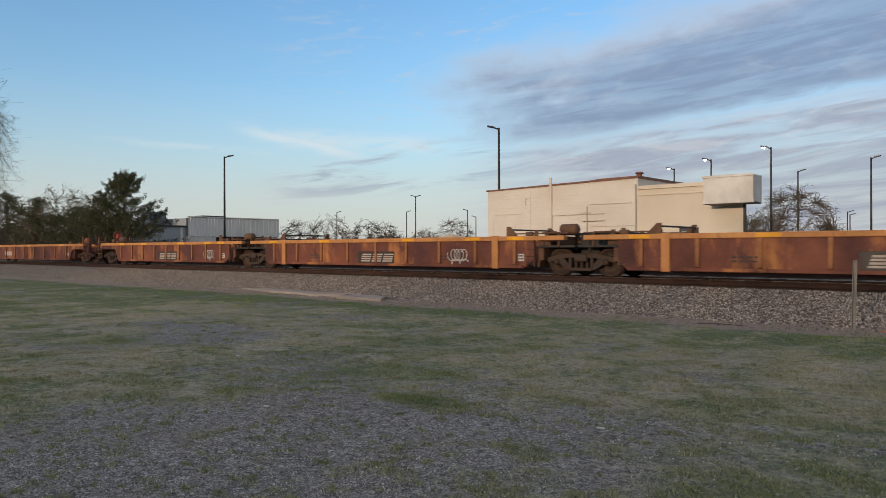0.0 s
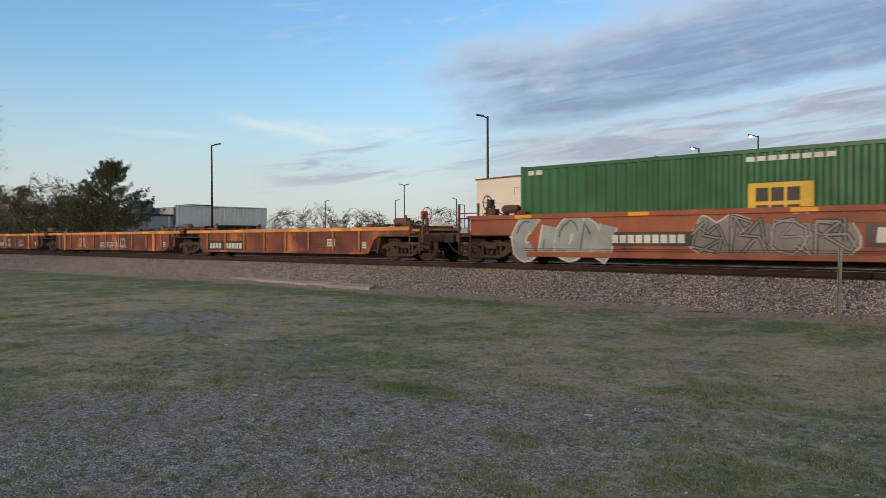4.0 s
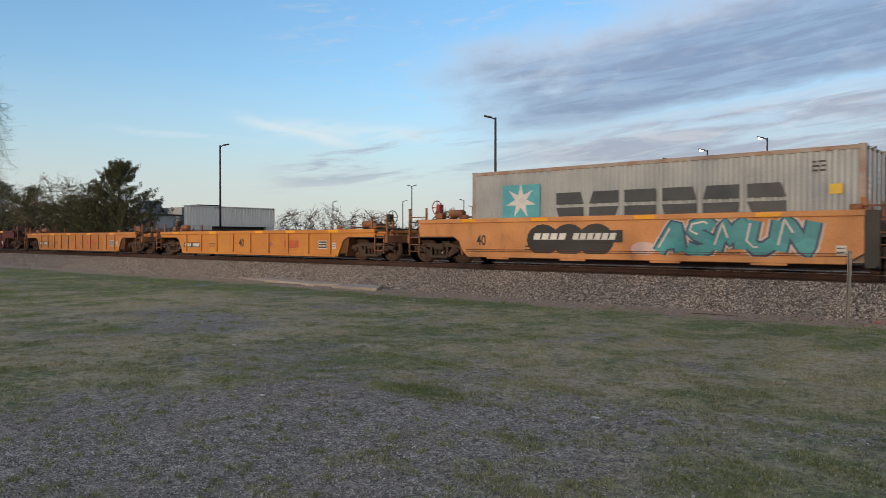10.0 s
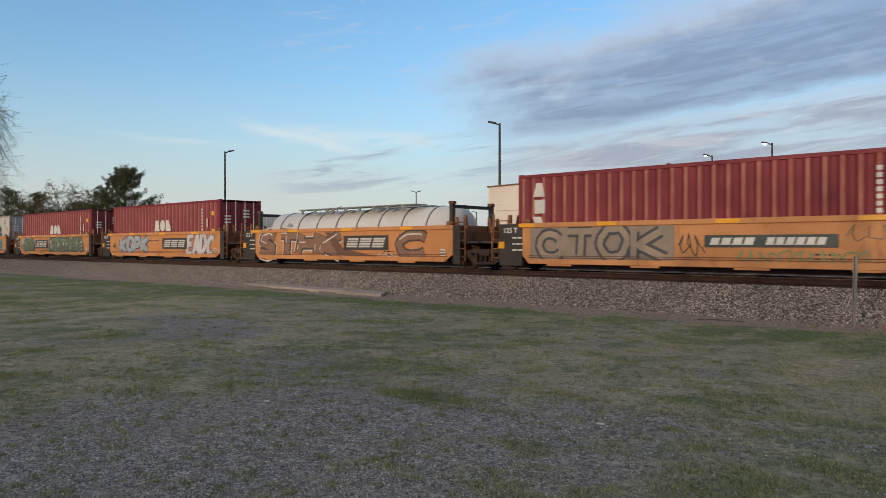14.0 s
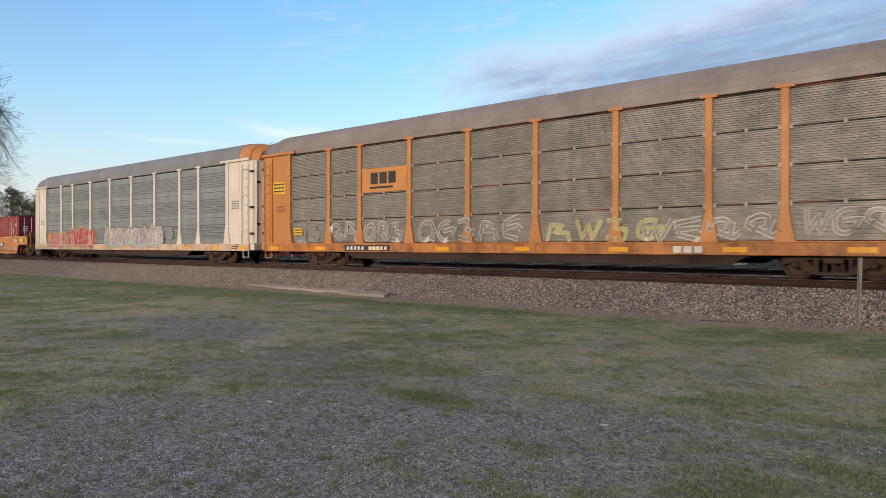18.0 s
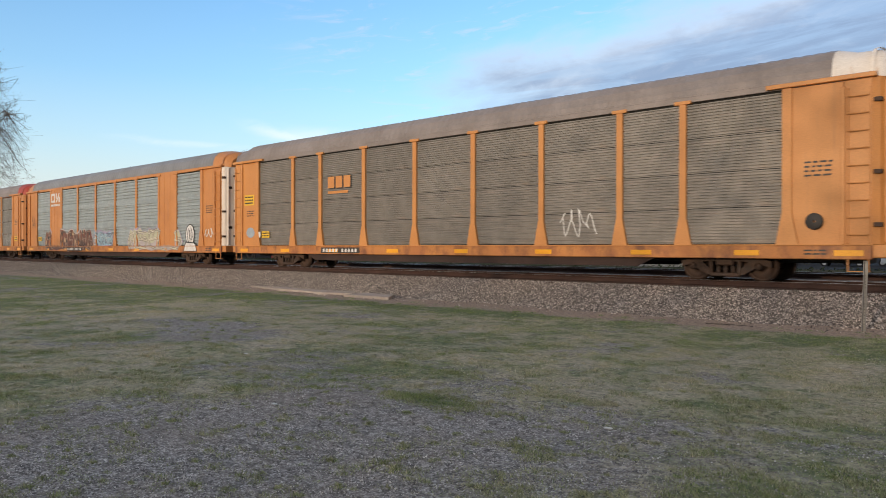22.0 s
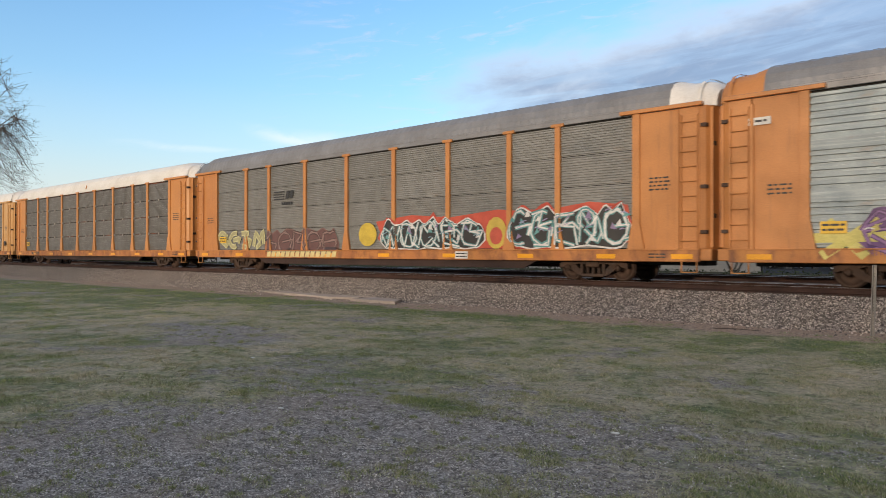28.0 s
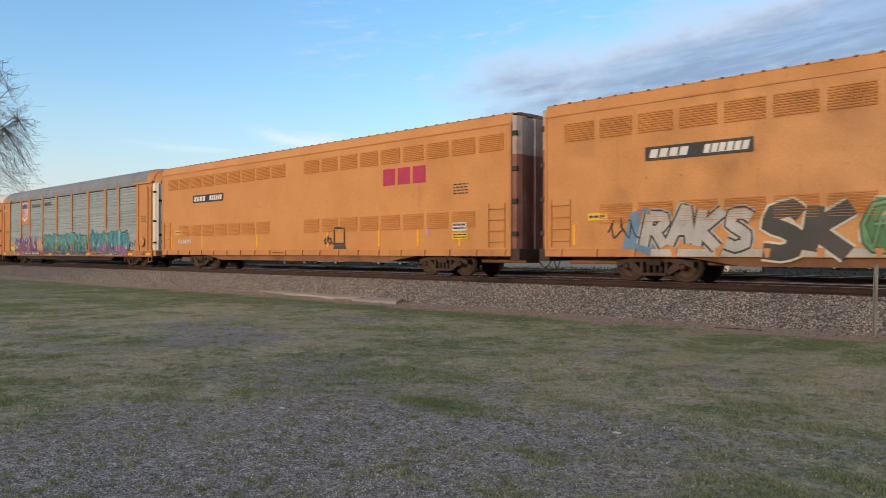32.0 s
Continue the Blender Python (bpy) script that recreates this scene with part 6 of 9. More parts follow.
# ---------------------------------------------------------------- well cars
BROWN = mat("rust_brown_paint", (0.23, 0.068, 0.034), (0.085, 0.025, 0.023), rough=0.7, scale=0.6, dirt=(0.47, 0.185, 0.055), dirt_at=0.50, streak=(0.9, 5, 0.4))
# Tan paint with dark chips; its base is lightened for sun highlights too.
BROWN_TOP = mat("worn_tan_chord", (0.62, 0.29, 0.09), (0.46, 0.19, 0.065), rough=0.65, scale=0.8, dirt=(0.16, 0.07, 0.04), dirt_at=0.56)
MAROON = mat("maroon_paint", (0.098, 0.026, 0.029), (0.068, 0.020, 0.023), spec=0.3, rough=0.72, scale=0.5, dirt=(0.15, 0.065, 0.04), dirt_at=0.58)
WELLY = mat("well_yellow_paint", (0.60, 0.255, 0.045), (0.50, 0.19, 0.038), rough=0.55, scale=0.5, dirt=(0.24, 0.11, 0.045), dirt_at=0.57)
WELLO = mat("well_orange_paint", (0.56, 0.235, 0.055), (0.43, 0.165, 0.045), rough=0.55, scale=0.5, dirt=(0.22, 0.09, 0.04), dirt_at=0.55)
WELLB = mat("pale_orange_paint", (0.62, 0.285, 0.105), (0.54, 0.225, 0.075), rough=0.55, scale=0.5, dirt=(0.30, 0.12, 0.05), dirt_at=0.54, streak=(2.0, 5, 0.8))
WELLG = mat("rusty_orange_paint", (0.37, 0.105, 0.042), (0.25, 0.068, 0.034), rough=0.6, scale=0.5, dirt=(0.16, 0.07, 0.035), dirt_at=0.53)
GEARO = mat("rusty_orange_gear", (0.33, 0.135, 0.05), (0.16, 0.065, 0.035), rough=0.7, scale=2.5, dirt=(0.10, 0.045, 0.03), dirt_at=0.5)
DARKRED = mat("dark_red_steel", (0.13, 0.05, 0.035), (0.085, 0.04, 0.03), rough=0.7)


def end_gear(car, x, s, zt, m, red=False, tall=0.55, drum=True):
    """Brake gear, walkway and hand-rails on an end platform. x: the truck's centre; s: which way is out."""
    q = lambda a, b: sorted((x + s * a, x + s * b))
    part("end_platform", MB().cbox(*q(-1.3, 1.25), -1.42, 1.42, 0.92, 1.0, 0.012), BLACK, car)
    part("end_beam", MB().cbox(*q(1.1, 1.28), -1.45, 1.45, 0.72, 1.02, 0.02), m, car)
    draft = MB().cbox(*q(0.2, 1.7), -0.26, 0.26, 0.68, 1.02, 0.03)
    part("draft_sill", draft, BLACK, car)
    for a, y in ((1.2, -1.38), (0.35, -1.38), (1.2, 1.3)):
        part("hand_rail_post", MB().cbox(x + s * a - 0.035, x + s * a + 0.035, y - 0.035, y + 0.035, 0.98, zt + tall, 0.006), m, car)
    part("hand_rail", MB().tube((x + s * 1.2, -1.38, zt + 0.22), (x + s * 0.35, -1.38, zt + 0.22), 0.02, 6), m, car)
    grid = MB()
    for y in np.arange(-0.7, 0.71, 0.14):
        grid.cbox(*q(-0.9, 0.9), y - 0.012, y + 0.012, zt + 0.12, zt + 0.15, 0.003)
    for a in (-0.85, 0.0, 0.85):
        grid.cbox(*q(a - 0.03, a + 0.03), -0.75, 0.75, zt + 0.085, zt + 0.12, 0.004)
    part("walkway_grating", grid, BLACK, car)
    for a in (-0.85, 0.85):
        for y in (-0.7, 0.7):
            part("walkway_leg", MB().cbox(x + s * a - 0.03, x + s * a + 0.03, y - 0.03, y + 0.03, 0.98, zt + 0.1, 0.005), m, car)
    if drum:
        d = MB().lathe([(0, -0.33), (0.11, -0.33), (0.145, -0.28), (0.145, 0.28), (0.11, 0.33), (0, 0.33)], (x - s * 0.55, -0.7, zt + 0.34), "x", 18)
        part("air_reservoir", d, m, car, "cylindrical air reservoir")
        for a in (-0.78, -0.36):
            part("reservoir_saddle", MB().cbox(*q(a - 0.03, a + 0.03), -0.84, -0.56, 0.98, zt + 0.24, 0.01), m, car)
    bw = MB()
    cx, cz = x + s * 0.62, zt + 0.60
    for i in range(18):
        a0, a1 = i * 2 * math.pi / 18, (i + 1) * 2 * math.pi / 18
        bw.tube((cx, -0.5 + 0.26 * math.cos(a0), cz + 0.26 * math.sin(a0)), (cx, -0.5 + 0.26 * math.cos(a1), cz + 0.26 * math.sin(a1)), 0.018, 6, caps=False)
    for i in range(4):
        a0 = i * math.pi / 2
        bw.tube((cx, -0.5, cz), (cx, -0.5 + 0.26 * math.cos(a0), cz + 0.26 * math.sin(a0)), 0.014, 5)
    part("brake_wheel", bw, RED if red else TRUCK, car, "hand-brake wheel")
    hm = RED if red else TRUCK
    part("brake_housing", MB().cbox(cx - s * 0.14 - 0.09, cx - s * 0.14 + 0.09, -0.64, -0.36, cz - 0.18, cz + 0.12, 0.03), hm, car)
    part("valve_box", MB().cbox(*q(-0.12, 0.22), -1.05, -0.78, zt + 0.15, zt + 0.36, 0.02), m, car, "rusty brake valve box")
    part("valve_cap", MB().tube((x + s * 0.05, -0.92, zt + 0.36), (x + s * 0.05, -0.92, zt + 0.46), 0.07, 10), TRUCK, car)
    part("step_tread", MB().cbox(*q(0.3, 1.2), -1.46, -1.2, zt + 0.02, zt + 0.06, 0.008), TRUCK, car)
    part("bulkhead_rail", MB().cbox(*q(-1.15, -1.05), -1.1, 1.1, zt + 0.18, zt + 0.24, 0.01), m, car)
    for y in (-1.05, 0.0, 1.05):
        part("rail_stay", MB().prism([(x - s * 1.16, zt), (x - s * 0.92, zt), (x - s * 1.06, zt + 0.2), (x - s * 1.16, zt + 0.2)][:: (1 if s < 0 else -1)], y - 0.03, y + 0.03), m, car)
    rod = MB().tube((x - s * 0.9, -1.25, zt + 0.10), (x + s * 1.0, -1.25, zt + 0.10), 0.016, 6)
    rod.tube((x - s * 0.2, -1.25, zt + 0.10), (cx, -0.5, cz - 0.2), 0.014, 6)
    part("brake_rod", rod, TRUCK, car)
    part("brake_stand", MB().cbox(cx - 0.05, cx + 0.05, -0.55, -0.45, 0.95, cz - 0.15, 0.01), m, car)
    # corner steps
    lx0, lx1 = q(0.62, 1.12)
    ladder(car, lx0, lx1, -1.47, 0.3, 1.05, 3, m)
    coupler(car, x + s * 1.5, s, 0.62)
    pipe = MB()
    pts = [(x + s * a, -0.5 - 0.2 * math.sin(a * 3), zt + 0.2 + 0.14 * math.sin(a * 5)) for a in np.arange(-0.8, 1.1, 0.2)]
    for p, r in zip(pts, pts[1:]):
        pipe.tube(p, r, 0.022, 5, caps=False)
    part("brake_pipe", pipe, BLACK, car)


def joint_gear(car, x, s, zt, m, plate=None, mark=False):
    """Half of the gear over a shared truck."""
    q = lambda a, b: sorted((x + s * a, x + s * b))
    part("end_platform", MB().cbox(*q(-1.4, -0.05), -1.35, 1.35, 0.92, 1.0, 0.012), BLACK, car)
    part("end_frame", MB().cbox(*q(-1.45, -1.25), -1.3, 1.3, 0.5, zt, 0.02), m, car)
    for y in (-1.2, -0.7, 0.7, 1.2):
        part("guide_post", MB().prism([(x - s * 1.25, zt - 0.3), (x - s * 1.02, zt - 0.3), (x - s * 1.14, zt + (0.3 if plate else 0.16)), (x - s * 1.25, zt + (0.3 if plate else 0.16))][:: (1 if s < 0 else -1)], y - 0.035, y + 0.035), m, car)
    part("hand_rail_post", MB().cbox(x - s * 0.62 - 0.03, x - s * 0.62 + 0.03, -1.4, -1.34, 0.95, zt + (0.34 if plate else 0.05), 0.005), m, car)
    part("hand_rail", MB().tube((x - s * 0.62, -1.37, zt + 0.1), (x - s * 1.25, -1.37, zt + 0.1), 0.02, 6), m, car)
    if not plate:
        if s > 0:
            d = MB().lathe([(0, -0.3), (0.14, -0.3), (0.17, -0.26), (0.17, 0.26), (0.14, 0.3), (0, 0.3)], (x - 0.45, -1.0, zt + 0.2), "x", 16)
            part("air_reservoir", d, m, car, "cylindrical air reservoir")
        deckm = MB()
        for y in (-0.95, -0.6, -0.25, 0.25, 0.6, 0.95):
            deckm.cbox(*q(-1.2, -0.2), y - 0.02, y + 0.02, zt + 0.05, zt + 0.09, 0.004)
        deckm.cbox(*q(-0.3, -0.18), -1.0, 1.0, zt + 0.03, zt + 0.09, 0.006)
        deckm.cbox(*q(-1.25, -1.12), -1.0, 1.0, zt + 0.03, zt + 0.09, 0.006)
        part("walkway_grating", deckm, BLACK, car)
        for y in (-1.25, 1.25):
            part("frame_rail", MB().cbox(*q(-2.7, -0.35), y - 0.03, y + 0.03, zt + 0.06, zt + 0.10, 0.006), m, car)
            part("end_bracket", MB().prism([(x - s * 2.75, zt), (x - s * 2.3, zt), (x - s * 2.62, zt + 0.32), (x - s * 2.75, zt + 0.32)][:: (1 if s < 0 else -1)], y - 0.03, y + 0.03), m, car)
            part("mid_bracket", MB().cbox(*q(-1.62, -1.5), y - 0.04, y + 0.04, zt, zt + 0.2, 0.01), m, car)
        part("cross_rail", MB().cbox(*q(-2.74, -2.66), -1.25, 1.25, zt + 0.2, zt + 0.25, 0.006), BLACK, car)
        part("link_block", MB().cbox(*q(-0.35, 0.0), -0.5, 0.5, 0.7, zt + 0.05, 0.03), BLACK, car)
    if plate:
        part("end_skirt", MB().cbox(*(q(-1.89, -0.96) if s < 0 else q(-1.12, -0.78)), -1.50, -1.44, 0.18, zt - 0.02, 0.012), plate, car, "black-painted car end")
        if mark:
            lettering(car, "125 T", x - s * 1.42, zt - 0.24, 0.24, PLACARD, -1.506, 1.0)
            for k in range(3):
                small_print(car, x - s * 1.62 - 0.12, zt - 0.5 - k * 0.2, -1.505, PLACARD, 0.42, 1, seed=k)
            part("reflector", MB().cbox(x - s * 1.05 - 0.12, x - s * 1.05 + 0.12, -1.51, -1.495, 0.75, 0.98, 0.004), REFLECT, car)
    lx0, lx1 = q(-0.95, -0.6) if plate else q(-1.8, -1.52)
    ladder(car, lx0, lx1, -1.42, 0.3, zt - 0.1, 4, m)


def well_car(u0, u1, label, zt, zb, m, chord_m, left="end", right="end", ribs=10, kit=None, joint_plate=None, gear_m=None, red=False, drum=True, smooth_side=False,
             reflect=(), own_right=True, mark=True, stakes=(), inset=1.32):
    h = (u1 - u0) / 2
    car = rolling(thing("well_car", label, "railcar", group="container well cars of the train"), (u0 + u1) / 2)
    gear_m = gear_m or m
    lx = h - (inset if left == "end" else 1.85 if joint_plate else 1.5)
    rx = h - (inset if right == "end" else 1.1 if joint_plate else 1.5)
    chord = 0.15
    for s in (-1, 1):
        prof = [(-lx + 0.45, zb), (rx - 0.45, zb), (rx - 0.3, zb + 0.04), (rx - 0.12, 0.5), (rx + 0.05, 0.82), (rx + 0.3, 0.95), (rx + 0.3, zt - chord), (-lx - 0.3, zt - chord),
                (-lx - 0.3, 0.95), (-lx - 0.05, 0.82), (-lx + 0.12, 0.5), (-lx + 0.3, zb + 0.04)]
        if right != "end":
            prof[2:7] = [(rx, zb + 0.3), (rx, zt - chord)]
        if left != "end":
            prof = [p for p in prof if p[0] > -lx - 0.01 and not (p[0] < -lx + 0.32 and p[1] < 0.6)] + []
            top = prof.index([p for p in prof if abs(p[1] - (zt - chord)) < 1e-6][-1])
            prof = [(-lx + 0.3, zb)] + [p for p in prof if p[0] > 0] + [(-lx, zt - chord), (-lx, zb + 0.3)]
        ys = sorted((s * 1.40, s * 1.47))
        part("well_side", MB().prism(prof, *ys), m, car, "deep steel well side")
        over = 0 if joint_plate else 1.15
        xa = -lx - (1.95 if left == "end" else over)
        xb = rx + (1.95 if right == "end" else over)
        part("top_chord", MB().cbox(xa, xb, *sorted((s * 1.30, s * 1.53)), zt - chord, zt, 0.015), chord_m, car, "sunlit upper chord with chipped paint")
        part("bottom_chord", MB().cbox(-lx + 0.4, rx - 0.4, *sorted((s * 1.30, s * 1.52)), zb, zb + (0.10 if not smooth_side else 0.16), 0.012), m, car)
        if smooth_side and s < 0:
            for zl in (zb + 0.19, zb + 0.25):
                part("side_ledge", MB().cbox(-lx + 0.3, rx - 0.3, -1.50, -1.46, zl, zl + 0.018, 0.004), DARKRED, car)
        if left == "end":
            part("end_side", MB().cbox(-lx - 1.95, -lx - 0.25, *sorted((s * 1.40, s * 1.47)), 0.96, zt - chord, 0.01), m, car)
        if right == "end":
            part("end_side", MB().cbox(rx + 0.25, rx + 1.95, *sorted((s * 1.40, s * 1.47)), 0.96, zt - chord, 0.01), m, car)
    if ribs:
        mb = MB().prism([(-1.47, zb + 0.1), (-1.53, zb + 0.14), (-1.53, zt - chord), (-1.47, zt - chord)], -0.055, 0.055, "x")
        # Ribs of the rust-brown cars are lighter than their sides.
        rib = mb.mesh("side_rib", mat("lighter_rib", (.42, .18, .065), (.24, .09, .04), rough=.7, scale=2) if m is BROWN else m)
        n = ribs
        for i in range(n):
            part("side_rib", rib, None, car, at=(-lx + 0.75 + (lx + rx - 1.5) * i / (n - 1), 0, 0))
    for x in stakes:
        part("side_stake", MB().cbox(x - 0.13, x + 0.13, -1.555, -1.47, zb - 0.02, zt + 0.02, 0.012), chord_m, car, "tan vertical stake")
    beam = MB().cbox(-0.12, 0.12, -1.35, 1.35, zb, zb + 0.1, 0.01).mesh("floor_beam", TRUCK)
    for i in range(9):
        part("floor_beam", beam, None, car, at=(-lx + 0.6 + (lx + rx - 1.2) * i / 8, 0, 0))
    part("floor_plate", MB().cbox(-lx + 0.4, rx - 0.4, -1.3, 1.3, zb - 0.01, zb + 0.02, 0.004), TRUCK, car)
    for sx, ex in ((-1, -lx), (1, rx)):
        bulk = MB().prism([(ex, zb + 0.05), (ex + sx * 0.2, zt - 0.25), (ex + sx * 0.26, zt - 0.25), (ex + sx * 0.06, zb + 0.05)][:: sx], -1.3, 1.3)
        part("end_bulkhead", bulk, gear_m, car)
    for x in reflect:
        part("reflector", MB().cbox(x - 0.32, x + 0.32, -1.54, -1.525, zt - chord + 0.02, zt - 0.02, 0.004), REFLECT, car)
    # guides along the upper chord
    for x in (-lx + 0.2, rx - 0.2):
        part("container_guide", MB().cbox(x - 0.14, x + 0.14, -1.5, -1.36, zt - 0.01, zt + 0.14, 0.03), gear_m, car)
    kit = kit or BIG
    if left == "end":
        end_gear(car, -h, -1, zt - 0.12, gear_m, red, drum=drum)
        truck(car, -h, kit)
    else:
        joint_gear(car, -h, -1, zt, gear_m, joint_plate, mark)
    if right == "end":
        end_gear(car, h, 1, zt - 0.12, gear_m, red, drum=drum)
        truck(car, h, kit)
    else:
        joint_gear(car, h, 1, zt, gear_m, joint_plate, False)
        if own_right:
            truck(car, h, kit)
    sign(car, rx - 0.62, rx - 0.4, 0.48, 0.72, PLACARD, -1.475, 2)
    small_print(car, lx * -0.55, 0.62, -1.474, INK if m is not MAROON else PLACARD, 0.7, 2, seed=int(u0))
    small_print(car, rx * 0.45, 0.6, -1.474, INK if m is not MAROON else BROWN_TOP, 0.6, 2, seed=int(u1))
    return car


def build_well_cars():
    W = paint(.66, .63, .60)
    flat = lambda x, z: -1.478
    # five-unit rust-brown car, and the end of the one before it
    z = well_car(-68.5, -49.0, "rust-brown empty well car with a tan upper chord", 1.30, 0.22, BROWN, BROWN_TOP, ribs=9, reflect=(-5, 1, 7))
    bars(z, -4.2, -2.6, .5, .8, W, -1.478, 4)
    marks = (-45.0, -29.85, -11.95, 5.82, 23.35, 38.63)
    for i in range(5):
        a, b = marks[i], marks[i + 1]
        hl = (b - a) / 2
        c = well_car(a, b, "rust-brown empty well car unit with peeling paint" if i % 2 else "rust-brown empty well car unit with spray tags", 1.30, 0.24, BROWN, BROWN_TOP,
                     "end" if i == 0 else "joint", "end" if i == 4 else "joint", ribs=9 if i < 4 else 8, red=True, reflect=(-hl + 2.2, -hl * .35, hl * .2, hl * .55, hl - 2.2), stakes=(-hl + 3.0, hl - 3.05) if 0 < i < 4 else (),
                     gear_m=mat("rusty_gear", (0.17, 0.085, 0.045), (0.10, 0.05, 0.033), rough=0.75, scale=3))
        if i < 4:
            sign(c, -1.05, 1.0, .31, .80, paint(.045, .03, .03), -1.478, name="logo_board", label="black board with a pale striped mark")
            for k in range(3):
                q0 = -.88 + k * .62
                slab_letters(c, [[(q0 + e * .03, .40 + e * .085), (q0 + .52 + e * .03, .40 + e * .085), (q0 + .54 + e * .03, .455 + e * .085), (q0 + .02 + e * .03, .455 + e * .085)] for e in range(4)], paint(.50, .42, .37), -1.49, "logo")
            if i in (2, 3):
                tag_loops(c, 1.25, 2.45, .28, .93, W, flat, 3)
            if i != 3:
                tag_loops(c, 3.7, 4.7, .34, .88, W, flat, 4, 0.03)
            else:
                tag_loops(c, -3.9, -2.8, .30, .95, W, flat, 5, 0.03)
        else:
            bd = sign(c, -5.4, -2.2, .32, .78, INK, -1.478, name="number_board", label="black board with blanked numerals")
            bars(c, -5.2, -4.2, .42, .68, W, -1.49, 4, slant=.15)
            bars(c, -3.9, -2.45, .42, .68, W, -1.49, 5, slant=.15)
            sign(c, 3.6, 4.1, .55, .85, PLACARD, -1.48, 2)
    # single well car under the green container
    g = well_car(42.75, 61.95, "rusty orange well car with grey-blue graffiti, loaded", 1.62, 0.26, WELLG, WELLG, ribs=0, gear_m=DARKRED, smooth_side=True, reflect=(-8, -4, 0.4, 4.2, 8))
    gx = lambda x, zz: -1.478
    graffiti(g, "CION", -8.3, -5.0, .32, 1.5, paint(.33, .37, .37), paint(.62, .58, .54), gx, 80, line=0.06, bold=0.42, shine=paint(.10, .12, .12), wild=False)
    piece(g, 4, -2.5, 1.6, .32, 1.5, paint(.22, .20, .19), paint(.56, .50, .46), gx, 81, line=paint(.30, .29, .28), ink=paint(.035, .03, .03))
    bars(g, -4.85, -2.6, .70, .94, PLACARD, -1.498, 9)
    sign(g, 1.75, 4.35, .62, 1.18, paint(.045, .035, .032), -1.484, name="logo_board", label="dark board with a pale mark")
    plain_logo(g, 1.95, 4.1, .72, 1.08, W, -1.496, 3, slant=.1)
    sign(g, -5.0, -2.45, .62, 1.02, paint(.045, .035, .032), -1.484, name="number_board", label="dark board with blanked numerals")
    sign(g, 8.75, 9.4, 1.0, 1.35, PLACARD, -1.545, 2)
    part("side_patch", MB().cbox(-.9, 7.6, -1.49, -1.472, 1.2, 1.44, .006), WELLG, g)
    # maroon well car
    mcar = well_car(66.05, 85.35, "maroon empty well car with yellow reflectors", 1.50, 0.16, MAROON, MAROON, ribs=14, gear_m=DARKRED, reflect=(-7.6, -4.6, 0.3, 4.6, 7.8))
    for a, b, zz in ((-6.4, -6.0, .9), (-5.2, -4.9, .8), (-3.0, -1.3, .75), (5.2, 6.2, .75), (6.6, 7.0, .55)):
        bars(mcar, a, b, zz - .12, zz + .1, paint(.30, .16, .11), -1.478, max(1, int((b - a) / .22)))
    part("roof_hatch_rail", MB().cbox(-8.6, -3.2, -1.5, -1.36, 1.5, 1.56, .01), MAROON, mcar)
    # yellow and orange well cars
    y1 = well_car(89.35, 104.75, "orange empty well car with ribbed sides", 1.27, 0.14, WELLO, WELLO, ribs=11, gear_m=GEARO, reflect=(-6.9, -3.6, -.9, 2.2, 5.4))
    y2 = well_car(108.9, 124.55, "yellow empty well car with ribbed sides", 1.27, 0.14, WELLY, WELLY, ribs=9, gear_m=GEARO, reflect=(-6.8, -3.2, .75, 3.1, 6.0))
    for c, d in ((y1, 0.15), (y2, 0.0)):
        sign(c, -6.05, -4.4, .46, .70, INK, -1.478, name="number_board", label="black board with blanked numerals")
        bars(c, -5.95, -5.3, .5, .66, PLACARD, -1.49, 4, slant=.15)
        bars(c, -5.15, -4.5, .5, .66, PLACARD, -1.49, 6, slant=.15)
        lettering(c, "40", -.75 - d * 3, .68, .52, INK, -1.476, .8)
        plain_logo(c, 2.6 - d * 6, 3.7 - d * 6, .5, .82, paint(.52, .10, .05), -1.476, 3)
        tag_scrawl(c, 1.3 - d * 4, 1.7 - d * 4, .55, .8, paint(.35, .12, .2), flat, 90, .05)
        sign(c, 5.0, 5.5, .5, .78, INK, -1.478, 2, PLACARD)
        part("placard_frame", MB().cbox(4.97, 5.53, -1.4779, -1.472, .47, .81, .003), PLACARD, c)
    # five-unit loaded car
    marks = (128.17, 143.14, 158.40, 173.80, 189.05, 204.65)
    words = ("pale orange well car unit with teal graffiti, loaded", "orange well car unit covered in green and blue graffiti", "pale orange well car unit with silver graffiti letters",
             "pale orange well car unit with large brown graffiti letters", "pale orange well car unit with grey block graffiti")
    units = []
    for i in range(5):
        a, b = marks[i], marks[i + 1]
        units.append(well_car(a, b, words[i], 1.58, 0.26, WELLB, WELLB, "end" if i == 0 else "joint", "end" if i == 4 else "joint", ribs=0, joint_plate=BLACK, gear_m=GEARO, red=(i == 0), smooth_side=True,
                              reflect=(-5.7, -2.8, .8, 4.2), mark=True))
        for x in (-4.5, -1.6, 1.4, 4.2):
            part("side_foot", MB().cbox(x - .45, x + .45, -1.5, -1.465, .2, .36, .008), WELLB, units[-1])
    b0, b1, b2, b3, b4 = units
    lettering(b0, "40", -5.2, .82, .5, INK, -1.476, .8)
    for k in (0, 1, 2):
        part("graffiti", MB().poly(arc(-2.7 + k * .95, .85, .62, .5, 0, 360, 16), -1.474 - k * .002), INK, b0, "black spray-paint blob")
    bd = sign(b0, -3.2, .1, .78, 1.14, INK, -1.486, name="number_board", label="black board with blanked numerals")
    bars(b0, -3.05, -1.8, .86, 1.06, PLACARD, -1.497, 4, slant=.3)
